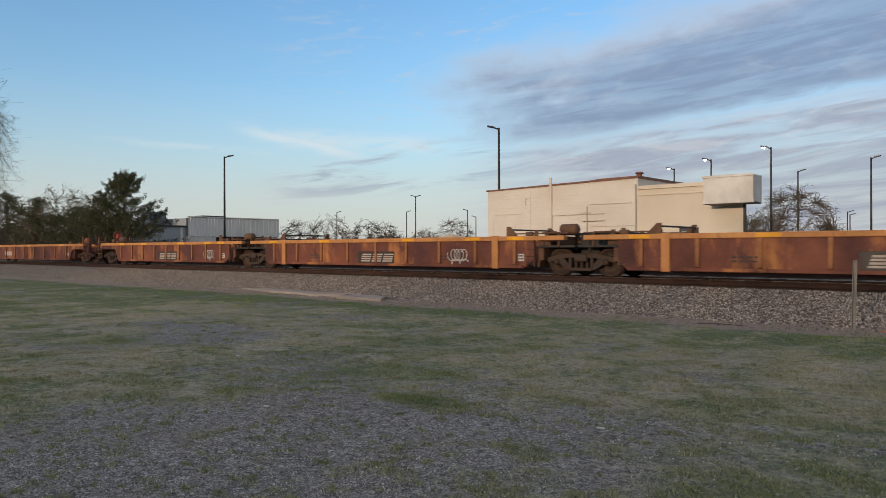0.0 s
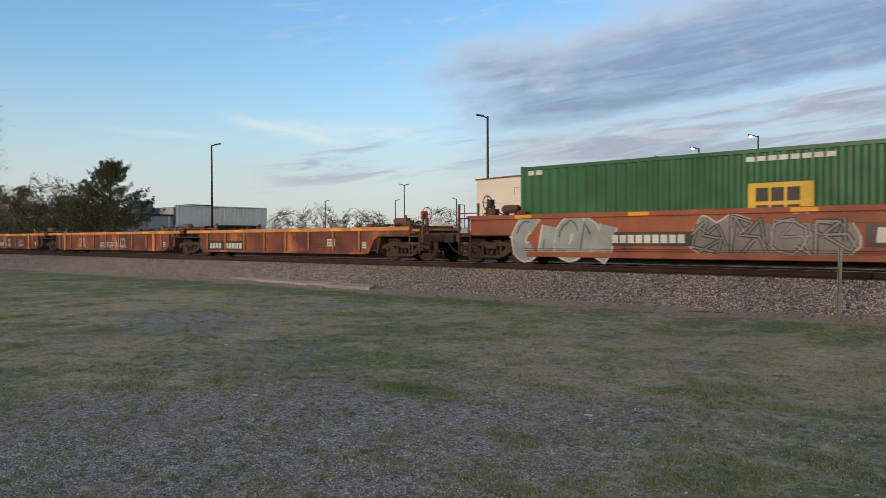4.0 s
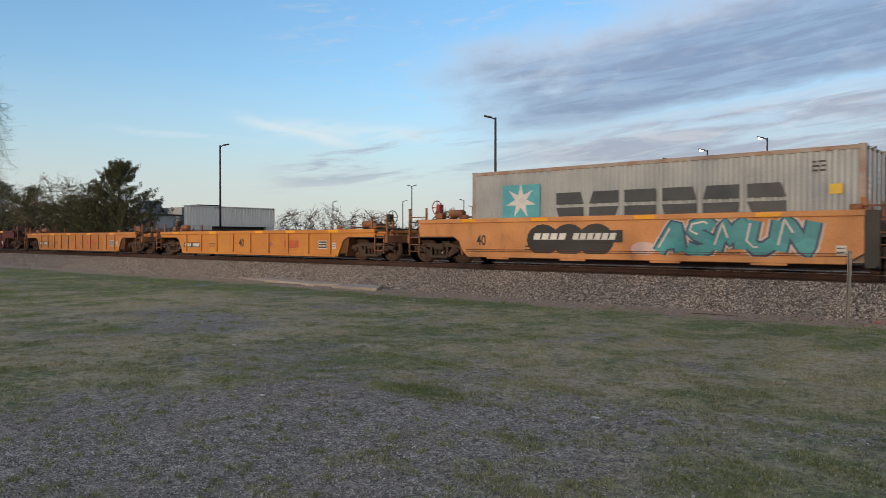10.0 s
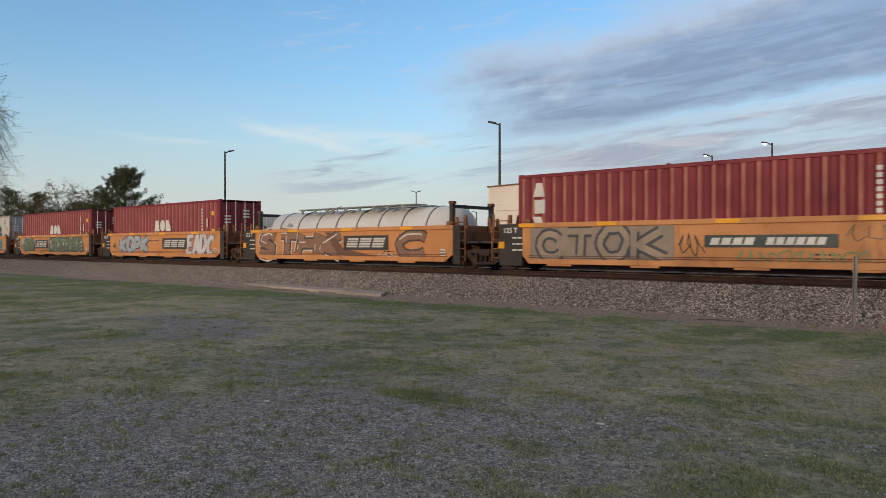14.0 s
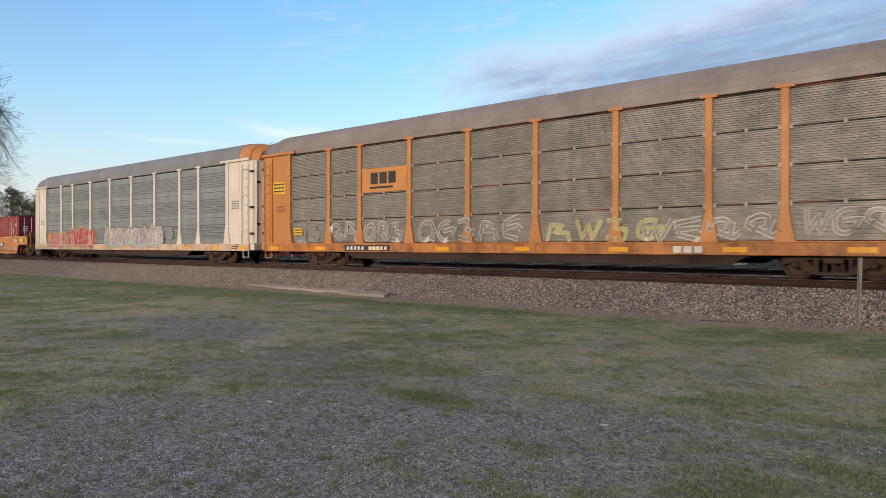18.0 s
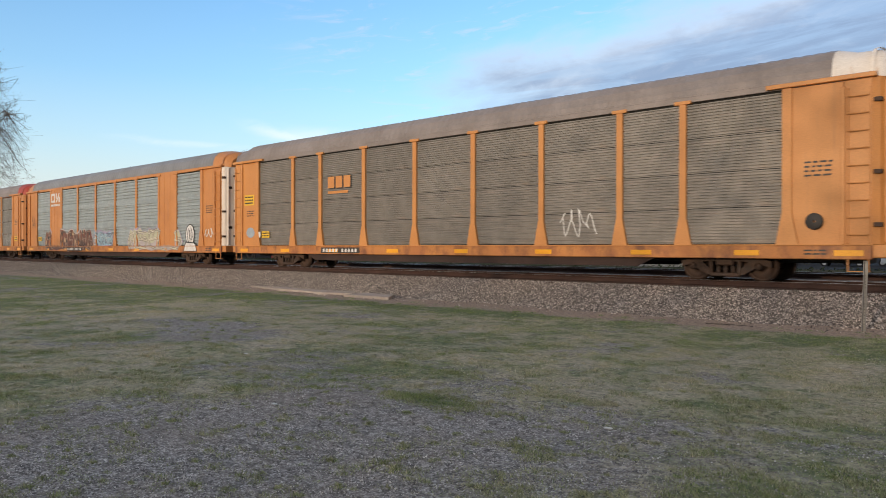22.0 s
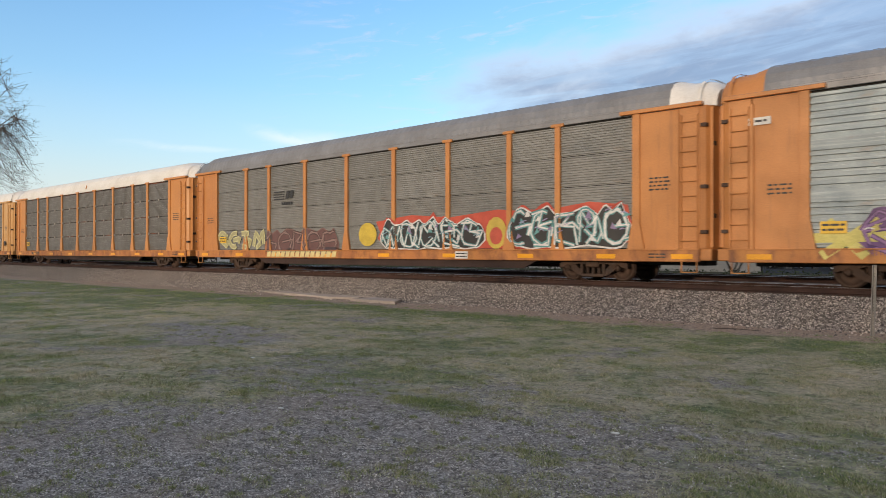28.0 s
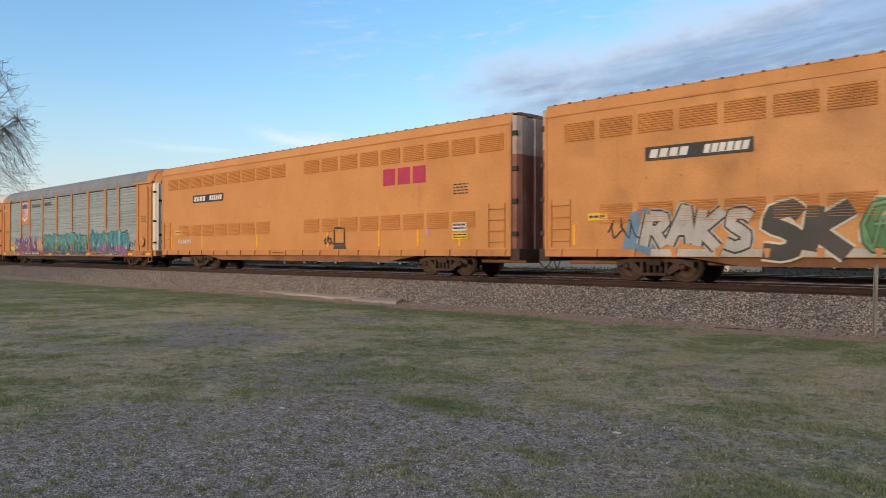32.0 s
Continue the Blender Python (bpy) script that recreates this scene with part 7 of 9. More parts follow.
    bars(b0, -1.6, -.1, .86, 1.06, PLACARD, -1.497, 6, slant=.3)
    graffiti(b0, "ASMUN", 1.2, 5.3, .50, 1.42, paint(.05, .27, .31), paint(.03, .07, .13), flat, 91, back=paint(.60, .52, .52), line=.06, bold=.34, second=paint(.06, .33, .36), shine=W, wild=False)
    part("graffiti", MB().poly(arc(.75, .6, .4, .2, 0, 360, 12), -1.476), paint(.62, .45, .42), b0)
    G = paint
    for fx in ([(-5.4, .7), (-4.6, .42), (-3.0, .5), (-2.7, 1.2), (-3.4, 1.4), (-5.1, 1.38)], [(-.4, .6), (1.5, .42), (5.4, .5), (5.6, 1.2), (4.0, 1.4), (.6, 1.36)]):
        part("graffiti_field", MB().prism(fx, -1.476, -1.472), G(.33, .47, .58), b1, "pale blue graffiti background")
    piece(b1, 2, -5.0, -2.8, .34, 1.48, G(.14, .19, .10), INK, flat, 92, line=G(.30, .36, .22), ink=G(.025, .03, .045), bits=(W,), spiky=.1)
    piece(b1, 5, -.2, 5.6, .32, 1.5, G(.14, .19, .10), G(.025, .03, .045), flat, 93, second=G(.10, .15, .10), line=G(.33, .38, .26), ink=G(.025, .03, .045), bits=(W, G(.33, .47, .58), G(.45, .40, .18)), shine=W, spiky=.1)
    for k in range(9):
        x = -5.2 + k * 1.25
        part("graffiti_star", MB().poly([(x + (.16 if j % 2 else .06) * math.cos(j * math.pi / 4), .62 + .09 * (k % 4) + (.16 if j % 2 else .06) * math.sin(j * math.pi / 4)) for j in range(8)], -1.4785), INK if k % 2 else W, b1)
    blk = G(.05, .045, .045)
    for c, x0, x1 in ((b1, -2.55, -.35), (b2, .75, 3.35), (b3, .6, 3.2)):
        sign(c, x0, x1, .67, 1.25, blk, -1.50, name="logo_board", label="black board with a pale striped mark")
        ww = (x1 - x0 - .3) / 3
        for k in range(3):
            a = x0 + .12 + k * ww
            shapes = [[(a + .04 + q * .035, .78 + q * .1), (a + ww * .85 + .04 + q * .035, .78 + q * .1), (a + ww * .85 + .06 + q * .035, .85 + q * .1), (a + .06 + q * .035, .85 + q * .1)] for q in range(4)]
            slab_letters(c, shapes, W, -1.512, "logo")
    lettering(b1, "40", -5.3, .75, .45, INK, -1.48, .8)
    lettering(b2, "40", -5.2, .82, .45, INK, -1.476, .8)
    graffiti(b2, "KOPK", -4.4, -.9, .50, 1.38, G(.36, .42, .47), G(.045, .05, .065), flat, 94, back=G(.60, .27, .30), line=.07, bold=.36, shine=W, wild=False)
    graffiti(b2, "EADC", 3.35, 6.0, .34, 1.48, G(.60, .60, .62), G(.16, .11, .26), flat, 95, line=.05, bold=.24, wild=False)
    small_print(b2, -1.3, 1.1, -1.474, w=1.6, n=1)
    part("side_hatch", MB().cbox(-.1, .6, -1.49, -1.47, .42, .62, .006), WELLB, b2)
    graffiti(b3, "STHK", -5.45, 0.5, .36, 1.42, G(.27, .15, .095), G(.075, .055, .05), flat, 96, line=.075, bold=.36, back=W, shine=W, wild=False)
    part("graffiti", MB().poly([(-.6, 1.4), (-.1, 1.4), (.5, .75), (3.0, .35), (1.6, .32), (.2, .5)], -1.497), G(.17, .085, .052), b3)
    graffiti(b3, "C", 3.5, 5.5, .45, 1.36, G(.27, .15, .095), G(.075, .055, .05), flat, 97, line=.07, shine=W, bold=.34, wild=False)
    tag_scrawl(b3, 2.6, 3.6, .42, .58, W, flat, 98)
    part("graffiti_field", MB().prism([(-5.6, .4), (-.7, .4), (-.7, 1.42), (-5.6, 1.42)], -1.476, -1.472), G(.30, .235, .19), b4, "grey-brown graffiti background")
    graffiti(b4, "CTOK", -5.4, -.9, .42, 1.4, G(.34, .27, .21), G(.06, .065, .08), flat, 99, line=.09, bold=.2, slant=0, wild=False)
    bd = sign(b4, .15, 3.45, .80, 1.13, G(.03, .05, .055), -1.486, name="number_board", label="black board with blanked numerals")
    bars(b4, .3, 1.5, .87, 1.06, PLACARD, -1.497, 4, slant=.3)
    bars(b4, 1.75, 3.2, .87, 1.06, PLACARD, -1.497, 6, slant=.3)
    tag_scrawl(b4, 1.0, 4.2, .38, .75, G(.26, .28, .13), flat, 100, .05)
    tag_scrawl(b4, -.6, .1, .5, 1.2, INK, flat, 101, .03)
    tag_scrawl(b4, 3.6, 4.7, .9, 1.4, G(.22, .13, .07), flat, 102, .03)
    sign(b4, 6.0, 6.6, 1.15, 1.4, PLACARD, -1.545, 2)
    sign(b4, 7.1, 7.9, 1.15, 1.42, YSIGN, -1.545, 0)


build_well_cars()


# ---------------------------------------------------------------- containers
def container(u0, u1, label, m, zb=0.29, height=2.90, frame_m=None, pitch=0.278, doors=True, rods=PLACARD, paler=None):
    h = (u1 - u0) / 2
    w = 1.22
    c = rolling(thing("shipping_container", label, "container", group="shipping containers"), (u0 + u1) / 2, 0.0, zb)
    fm = frame_m or m
    for s in (-1, 1):
        pts = []
        n = int((2 * h - 0.3) / pitch)
        p = (2 * h - 0.3) / n
        for i in range(n):
            a = -h + 0.15 + i * p
            pts += [(a, 0.0), (a + p * 0.26, 0.0), (a + p * 0.5, 0.046), (a + p * 0.76, 0.046)]
        pts.append((h - 0.15, 0.0))
        mb = MB()
        i0 = len(mb.v)
        for zz in (0.16, height - 0.12):
            mb.v += [(a, s * (w - 0.005 - d), zz) for a, d in pts]
        k = len(pts)
        for i in range(k - 1):
            q = (i, i + 1, k + i + 1, k + i)
            mb.face(q if s < 0 else q[::-1])
        wall = part("side_wall", mb, m, c, "corrugated steel side")
        if paler:
            # the outer flats take a paler material
            wall.data.materials.append(paler)
            wall.data.polygons.foreach_set("material_index", [1 if i % 4 == 0 else 0 for i in range(k - 1)])
        ys = sorted((s * (w - 0.06), s * w))
        part("top_rail", MB().cbox(-h + 0.1, h - 0.1, *ys, height - 0.13, height - 0.02, 0.008), fm, c)
        part("bottom_rail", MB().cbox(-h + 0.1, h - 0.1, *ys, 0.0, 0.17, 0.008), fm, c)
        for e in (-1, 1):
            part("corner_post", MB().cbox(*sorted((e * (h - 0.16), e * h)), *sorted((s * (w - 0.16), s * w)), 0.1, height - 0.1, 0.01), fm, c)
            for zz in (0.0, height - 0.118):
                part("corner_casting", MB().cbox(*sorted((e * (h - 0.178), e * (h + 0.003))), *sorted((s * (w - 0.162), s * (w + 0.003))), zz, zz + 0.118, 0.012), fm, c)
    part("roof", MB().cbox(-h + 0.05, h - 0.05, -w + 0.03, w - 0.03, height - 0.05, height - 0.015, 0.005), m, c)
    part("floor", MB().cbox(-h + 0.05, h - 0.05, -w + 0.03, w - 0.03, 0.08, 0.16, 0.005), fm, c)
    part("front_wall", MB().cbox(-h + 0.02, -h + 0.06, -w + 0.15, w - 0.15, 0.1, height - 0.1, 0.004), m, c)
    for y0, y1 in ((-w + 0.16, -0.01), (0.01, w - 0.16)):
        d = part("door", MB().cbox(h - 0.06, h - 0.02, y0, y1, 0.15, height - 0.13, 0.008), m, c, "container door leaf")
        for f in (0.22, 0.72):
            y = y0 + (y1 - y0) * f
            part("lock_rod", MB().tube((h + 0.0, y, 0.08), (h + 0.0, y, height - 0.08), 0.017, 6), rods, d)
        for k in range(3):
            part("door_label", MB().cbox(h - 0.02, h - 0.016, y0 + .12, y0 + .5, 1.7 + k * .16 + (y0 > 0) * .3, 1.78 + k * .16 + (y0 > 0) * .3, 0.001), PLACARD, d)
    return c


def build_containers():
    green = mat("green_container_paint", (0.025, 0.135, 0.05), (0.02, 0.10, 0.04), rough=0.45, scale=0.5, dirt=(0.05, 0.09, 0.05), dirt_at=0.62)
    grey = mat("grey_container_paint", (0.40, 0.42, 0.43), (0.33, 0.35, 0.36), rough=0.45, scale=0.5, dirt=(0.24, 0.22, 0.21), dirt_at=0.6)
    greyf = mat("rust_stained_grey", (0.36, 0.33, 0.31), (0.30, 0.17, 0.10), rough=0.55, scale=1.5)
    red = mat("red_container_paint", (0.215, 0.013, 0.028), (0.165, 0.011, 0.024), rough=0.6, scale=0.5, dirt=(0.17, 0.035, 0.03), dirt_at=0.60)
    W = paint(.70, .69, .68)
    Y = YSIGN
    c = container(44.05, 60.25, "long green corrugated container on a well car", green, pitch=0.33)
    y = -1.226
    sign(c, -.85, .75, 1.0, 1.98, Y, y, name="logo_board", label="yellow square with dark blocks")
    plain_logo(c, -.65, .5, 1.5, 1.85, INK, y - .012, 3)
    plain_logo(c, -.65, .5, 1.12, 1.4, INK, y - .012, 3)
    bars(c, -.9, 1.3, 2.55, 2.68, W, y, 8)
    bars(c, 4.4, 6.0, 2.5, 2.68, W, y, 7)
    part("hazard_diamond", MB().poly([(4.0, 1.45), (4.35, 1.85), (4.0, 2.25), (3.65, 1.85)], y), W, c)
    bars(c, 6.5, 7.3, 2.5, 2.66, W, y, 3), bars(c, 7.3, 7.9, 1.55, 1.75, W, y, 2), bars(c, -7.8, -7.2, 2.6, 2.75, W, y, 2)
    c2 = MB().cbox(8.06, 8.09, -.35, .45, 1.95, 2.6, .003)
    part("door_board", c2, Y, c, "yellow square on the door")
    c = container(129.85, 142.0, "grey container with dark plain blocks and a blue square", grey, frame_m=greyf)
    cx = (129.85 + 142.0) / 2
    sign(c, 131.18 - cx, 132.68 - cx, 1.2, 2.38, paint(.10, .42, .50), y, name="logo_board", label="light blue square with a white star")
    sx, sz = 131.93 - cx, 1.84
    part("star", MB().poly([(sx + (.62 if j % 2 == 0 else .24) * math.cos(math.pi / 2 + j * math.pi / 7), sz + (.58 if j % 2 == 0 else .22) * math.sin(math.pi / 2 + j * math.pi / 7)) for j in range(14)], y - .012), W, c, "white seven-pointed star")
    dark = paint(.05, .055, .065)
    x0, x1 = 133.3 - cx, 140.4 - cx
    w = (x1 - x0) / 6
    for k in range(6):
        a = x0 + k * w
        b = a + w * .84
        cut = (.12, -.14, .0, .1, -.1, .16)[k]
        bars_ = [[(a + max(0, cut), 1.2), (b - max(0, -cut), 1.2), (b, 1.58), (a, 1.58)], [(a, 1.68), (b, 1.68), (b - max(0, cut), 2.05), (a + max(0, -cut), 2.05)]]
        slab_letters(c, bars_, dark, y, "block_mark")
    small_print(c, 141.0 - cx - .2, 2.5, y, w=.35, n=3), sign(c, 141.2 - cx, 141.5 - cx, 1.7, 1.95, Y, y)
    for u0, u1, lab, k in ((145.0, 157.0, "dark red corrugated container with a white mark", 0), (160.2, 172.2, "dark red corrugated container, white mark, green-trimmed door", 1), (190.6, 202.8, "dark red container with upright white blocks", 2)):
        c = container(u0, u1, lab, red, pitch=0.385, paler=mat("pale_red_paint", (0.40, 0.155, 0.105), (0.30, 0.08, 0.065), rough=0.6, scale=1.5, dirt=(0.22, 0.04, 0.035), dirt_at=0.5))
        cx = (u0 + u1) / 2
        if k < 2:
            a = (150.16 if k == 0 else 165.4) - cx
            slab_letters(c, [[(a, 1.36), (a + .6, 1.36), (a + .5, 1.96), (a + .14, 1.96)]], W, y, "block_mark")
            slab_letters(c, [arc(a + .94, 1.66, .3, .31, 0, 360, 16)], W, y, "block_mark")
            slab_letters(c, [[(a + 1.32, 1.36), (a + 1.85, 1.36), (a + 1.85, 1.55), (a + 1.62, 1.96), (a + 1.32, 1.96)]], W, y, "block_mark")
            slab_letters(c, [[(a + i * .1, 1.2 + .04 * math.sin(i * .7)) for i in range(19)] + [(a + i * .1, 1.28 + .04 * math.sin(i * .7)) for i in range(18, -1, -1)]], W, y, "block_mark")
        else:
            for q in range(3):
                a, zz = -5.5, 2.15 - q * .55
                slab_letters(c, [[(a + (.0, .06, .0)[q], zz), (a + .45, zz), (a + (.34, .45, .3)[q], zz + .45), (a + (.12, .04, .0)[q], zz + .45)]], W, y, "block_mark")
        hh = (u1 - u0) / 2
        for q in range(9):
            part("writing", MB().poly(rect(hh - 1.75, hh - 1.62, 1.0 + q * .17, 1.11 + q * .17), y), W, c)
        sign(c, hh - .75, hh - .5, 2.1, 2.3, Y, y), sign(c, hh - .75, hh - .45, 1.15, 1.4, Y, y)
        bars(c, hh - 1.25, hh - 1.1, 1.5, 1.95, W, y, 1)
    # tank container
    wt = mat("white_tank_shell", (0.66, 0.67, 0.68), (0.58, 0.58, 0.58), rough=0.4, scale=0.6, dirt=(0.40, 0.36, 0.32), dirt_at=0.6)
    tk = rolling(thing("tank_container", "long white tank container in a black end frame", "container", group="shipping containers"), 181.6, 0, 0.29)
    L_, r, zc = 5.75, 1.02, 1.06
    prof = [(0, -L_), (r * .5, -L_ + .03), (r * .85, -L_ + .16), (r, -L_ + .4), (r, L_ - .4), (r * .85, L_ - .16), (r * .5, L_ - .03), (0, L_)]
    part("tank_shell", MB().lathe(prof[::-1], (0, 0, zc), "x", 36), wt, tk, "white cylindrical shell")
    for x in np.arange(-4.6, 4.7, 1.31):
        mb = MB().lathe([(r, -.03), (r + .025, -.03), (r + .025, .03), (r, .03)][::-1], (float(x), 0, zc), "x", 36)
        part("cladding_band", mb, mat("grey_band", (.16, .17, .2), (.12, .12, .14)), tk)
    for e in (-1, 1):
        for s in (-1, 1):
            part("frame_post", MB().cbox(*sorted((e * 5.92, e * 6.09)), *sorted((s * 1.05, s * 1.22)), 0, 2.05, .015), BLACK, tk)
            part("frame_foot", MB().cbox(*sorted((e * 5.90, e * 6.11)), *sorted((s * 1.03, s * 1.235)), 2.05, 2.17, .012), DARKRED, tk)
            part("frame_brace", MB().tube((e * 6.0, s * 1.12, .15), (e * 5.3, s * .8, .35), .05, 8), BLACK, tk)
        for zz in (.06, 1.98):
            part("frame_beam", MB().cbox(*sorted((e * 5.95, e * 6.07)), -1.1, 1.1, zz - .06, zz + .06, .01), BLACK, tk)
    steel = mat("galvanised_walkway", (.30, .33, .32), (.22, .25, .24), rough=.5, metal=.4)
    for a, b, y0, y1 in ((-3.4, -1.3, -.85, -.3), (-1.2, 3.95, -.95, -.25), (.2, 3.6, .3, .8)):
        part("walkway", MB().cbox(a, b, y0, y1, 2.13, 2.17, .006), steel, tk, "narrow metal walkway on top")
        for x in np.arange(a + .15, b, .85):
            part("walkway_bracket", MB().prism([(x, 1.95), (x + .1, 1.95), (x + .2, 2.13), (x - .05, 2.13)], y0 + .02, y0 + .06), steel, tk)
    for s in (-1, 1):
        part("base_rail", MB().cbox(-6.0, 6.0, *sorted((s * 1.08, s * 1.2)), 0, .14, .012), BLACK, tk)
    part("hazard_diamond", MB().poly([(-3.9, 1.25), (-3.72, 1.42), (-3.9, 1.6), (-4.08, 1.42)], -1.02), paint(.3, .33, .36), tk)


build_containers()

# ---------------------------------------------------------------- beyond the tracks
def polar(az, d):
    return -d * math.sin(radians(az)), d * math.cos(radians(az))


WALL = mat("white_masonry_paint", (0.77, 0.715, 0.65), (0.70, 0.63, 0.56), rough=0.8, scale=0.35, fine=14, bump=0.08, dirt=(0.52, 0.46, 0.41), dirt_at=0.60, streak=(1.5, 1.5, 3.0))


def course(m):
    """Painted-over brick courses as faint relief and tone on a wall."""
    nt = m.node_tree
    b = nt.nodes["Principled BSDF"]
    vec = node(nt, "ShaderNodeTexCoord").outputs["Object"]
    mp = node(nt, "ShaderNodeMapping")
    mp.inputs["Rotation"].default_value = (radians(90), 0, 0)
    nt.links.new(vec, mp.inputs[0])
    br = node(nt, "ShaderNodeTexBrick")
    set_in(br, **{"Scale": 1.0, "Mortar Size": 0.012, "Brick Width": 0.42, "Row Height": 0.2, "Color1": (1, 1, 1, 1), "Color2": (.96, .955, .95, 1), "Mortar": (.84, .82, .80, 1)})
    nt.links.new(mp.outputs[0], br.inputs["Vector"])
    worn = ramp(nt, noise_node(nt, vec, 0.55, 5, 0.7, (1, 1, 2.5)), [(0.45, 0.0), (0.66, 0.9)])
    old = b.inputs["Base Color"].links[0].from_socket
    nt.links.new(mix(nt, worn, old, br.outputs["Color"], "MULTIPLY"), b.inputs["Base Color"])
    bp = node(nt, "ShaderNodeBump")
    set_in(bp, Strength=0.35, Distance=0.01)
    bp.invert = True
    nt.links.new(br.outputs["Fac"], bp.inputs["Height"])
    nt.links.new(bp.outputs[0], b.inputs["Normal"])


course(WALL)
STUCCO = mat("cream_render", (0.78, 0.69, 0.58), (0.70, 0.61, 0.50), rough=0.8, scale=0.3, bump=0.15, dirt=(0.56, 0.50, 0.44), dirt_at=0.64)
COPING = mat("rusty_coping", (0.24, 0.10, 0.065), (0.16, 0.08, 0.06), rough=0.7, scale=3)
PIPE = mat("painted_pipe", (0.76, 0.74, 0.70), (0.62, 0.58, 0.54), rough=0.6)
DARKP = mat("dark_pole_steel", (0.055, 0.048, 0.045), (0.04, 0.037, 0.035), rough=0.55, metal=0.3)
GLASS = mat("window_glass", (0.10, 0.13, 0.14), (0.07, 0.09, 0.10), rough=0.08, bump=0, spec=0.8)
LIT = glow("lit_lamp_lens", (0.95, 0.97, 1.0), 60.0)
ASPH = mat("asphalt", (0.050, 0.050, 0.052), (0.036, 0.036, 0.038), spec=0.08, rough=0.95, scale=0.4, fine=50, bump=0.3)


def build_white_building():
    b = thing("commercial_building", "white painted masonry building with a sloping rust-brown coping", "building", (0, 37.5, 0))
    x0, x1, x2 = -29.45, -18.85, -13.1
    # tall block with a raked parapet
    mb = MB()
    mb.prism([(x0, -0.1), (x1, -0.1), (x1, 5.56), (x0, 5.36)], 0, 14)
    part("wall", mb, WALL, b, "white painted brick wall with repairs")
    part("coping", MB().prism([(x0 - 0.08, 5.36), (x1 + 0.1, 5.56), (x1 + 0.1, 5.68), (-21.2, 5.66), (-21.8, 5.60), (x0 - 0.08, 5.44)], -0.1, 14.1), COPING, b, "rust-brown metal coping")
    # brick courses: low relief bands and patches
    rnd = random.Random(3)
    for i in range(14):
        xa = rnd.uniform(x0 + 0.3, x1 - 2.2)
        za = round(rnd.uniform(1.6, 5.0) / 0.2) * 0.2
        part("brick_course", MB().cbox(xa, xa + rnd.uniform(0.5, 2.0), -0.012, 0.01, za, za + 0.05, 0.004), WALL, b)
    part("pilaster", MB().cbox(-26.6, -26.1, -0.03, 0.02, 0, 5.2, 0.01), WALL, b)
    part("corner_strip", MB().cbox(x1 - 0.25, x1 - 0.05, -0.025, 0.02, 0, 5.4, 0.008), WALL, b)
    for xa, xb, za, zb in ((-23.9, -20.9, 3.62, 3.66), (-24.5, -23.6, 3.60, 3.64), (-26.4, -26.1, 4.72, 4.76), (-26.45, -26.38, 4.3, 4.8), (-22.1, -22.02, 2.6, 4.1), (-22.5, -21.8, 3.7, 3.74), (-22.0, -19.2, 4.18, 4.205), (-28.9, -27.0, 3.8, 3.82), (-21.8, -19.0, 2.9, 2.92)):
        part("conduit", MB().cbox(xa, xb, -0.04, 0.0, za, zb, 0.006), mat("grey_conduit", (.50, .45, .40), (.40, .35, .31), rough=.6), b, "thin weathered conduit")
    part("downpipe", MB().cbox(-24.63, -24.47, -0.13, -0.01, 0, 5.95, 0.03), WALL, b, "white vent pipe")
    part("downpipe", MB().tube((-18.95, -0.07, 0), (-18.95, -0.07, 5.2), 0.04, 8), mat("grey_conduit", (.36, .32, .29)), b)
    vent = MB().tube((-19.5, 1.5, 5.5), (-19.5, 1.5, 5.95), 0.16, 12)
    vent.tube((-19.5, 1.5, 5.95), (-19.5, 1.5, 6.05), 0.26, 12, r2=0.2)
    part("roof_vent", vent, COPING, b, "squat metal roof vent")
    part("side_door_frame", MB().cbox(x0 + 0.1, x0 + 0.5, -0.05, 0.0, 1.0, 3.4, 0.01), WALL, b)
    # low wing
    part("wing_wall", MB().prism([(x1, 0.02), (x2, 0.02), (x2 - 4.6, 12), (x1, 12)], -0.1, 4.92, "z"), STUCCO, b, "cream rendered wing")
    part("wing_cornice", MB().prism([(x1 + .02, -.1), (x2 + .05, -.1), (x2 - 4.5, 12.05), (x1 + .02, 12.05)], 4.90, 5.10, "z"), STUCCO, b)
    part("wing_band", MB().cbox(x1 + 0.02, x2 + 0.03, -0.03, 0.05, 4.55, 4.62, 0.01), STUCCO, b)
    w = part("window", MB().cbox(-16.45, -15.40, -0.01, 0.05, 1.45, 2.72, 0.01), DARKP, b, "small window in a dark frame")
    part("pane", MB().cbox(-16.37, -15.48, -0.022, -0.012, 1.53, 2.64, 0.003), GLASS, w)
    part("blind", MB().cbox(-16.3, -15.55, -0.028, -0.023, 1.6, 2.52, 0.002), PIPE, w)
    part("window_sill", MB().cbox(-16.55, -15.3, -0.1, 0.0, 1.38, 1.45, 0.01), STUCCO, w)
    part("side_wall", MB().cbox(x2 - 0.02, x2 + 0.08, 0.06, 0.25, -0.1, 4.8, 0.01), DARKP, b, "narrow dark strip at the corner")
    # box sign cantilevered from the corner
    s = part("box_sign", MB().cbox(-14.62, -12.15, -1.35, -0.12, 3.88, 5.22, 0.025), PIPE, b, "blank white box sign")
    part("sign_rim", MB().cbox(-14.66, -12.11, -1.39, -1.355, 5.14, 5.26, 0.01), PIPE, s)
    part("sign_rim", MB().cbox(-14.66, -12.11, -1.39, -1.355, 3.84, 3.94, 0.01), PIPE, s)
    part("sign_soffit", MB().cbox(-14.6, -12.17, -1.33, -0.14, 3.82, 3.876, 0.005), DARKP, s)
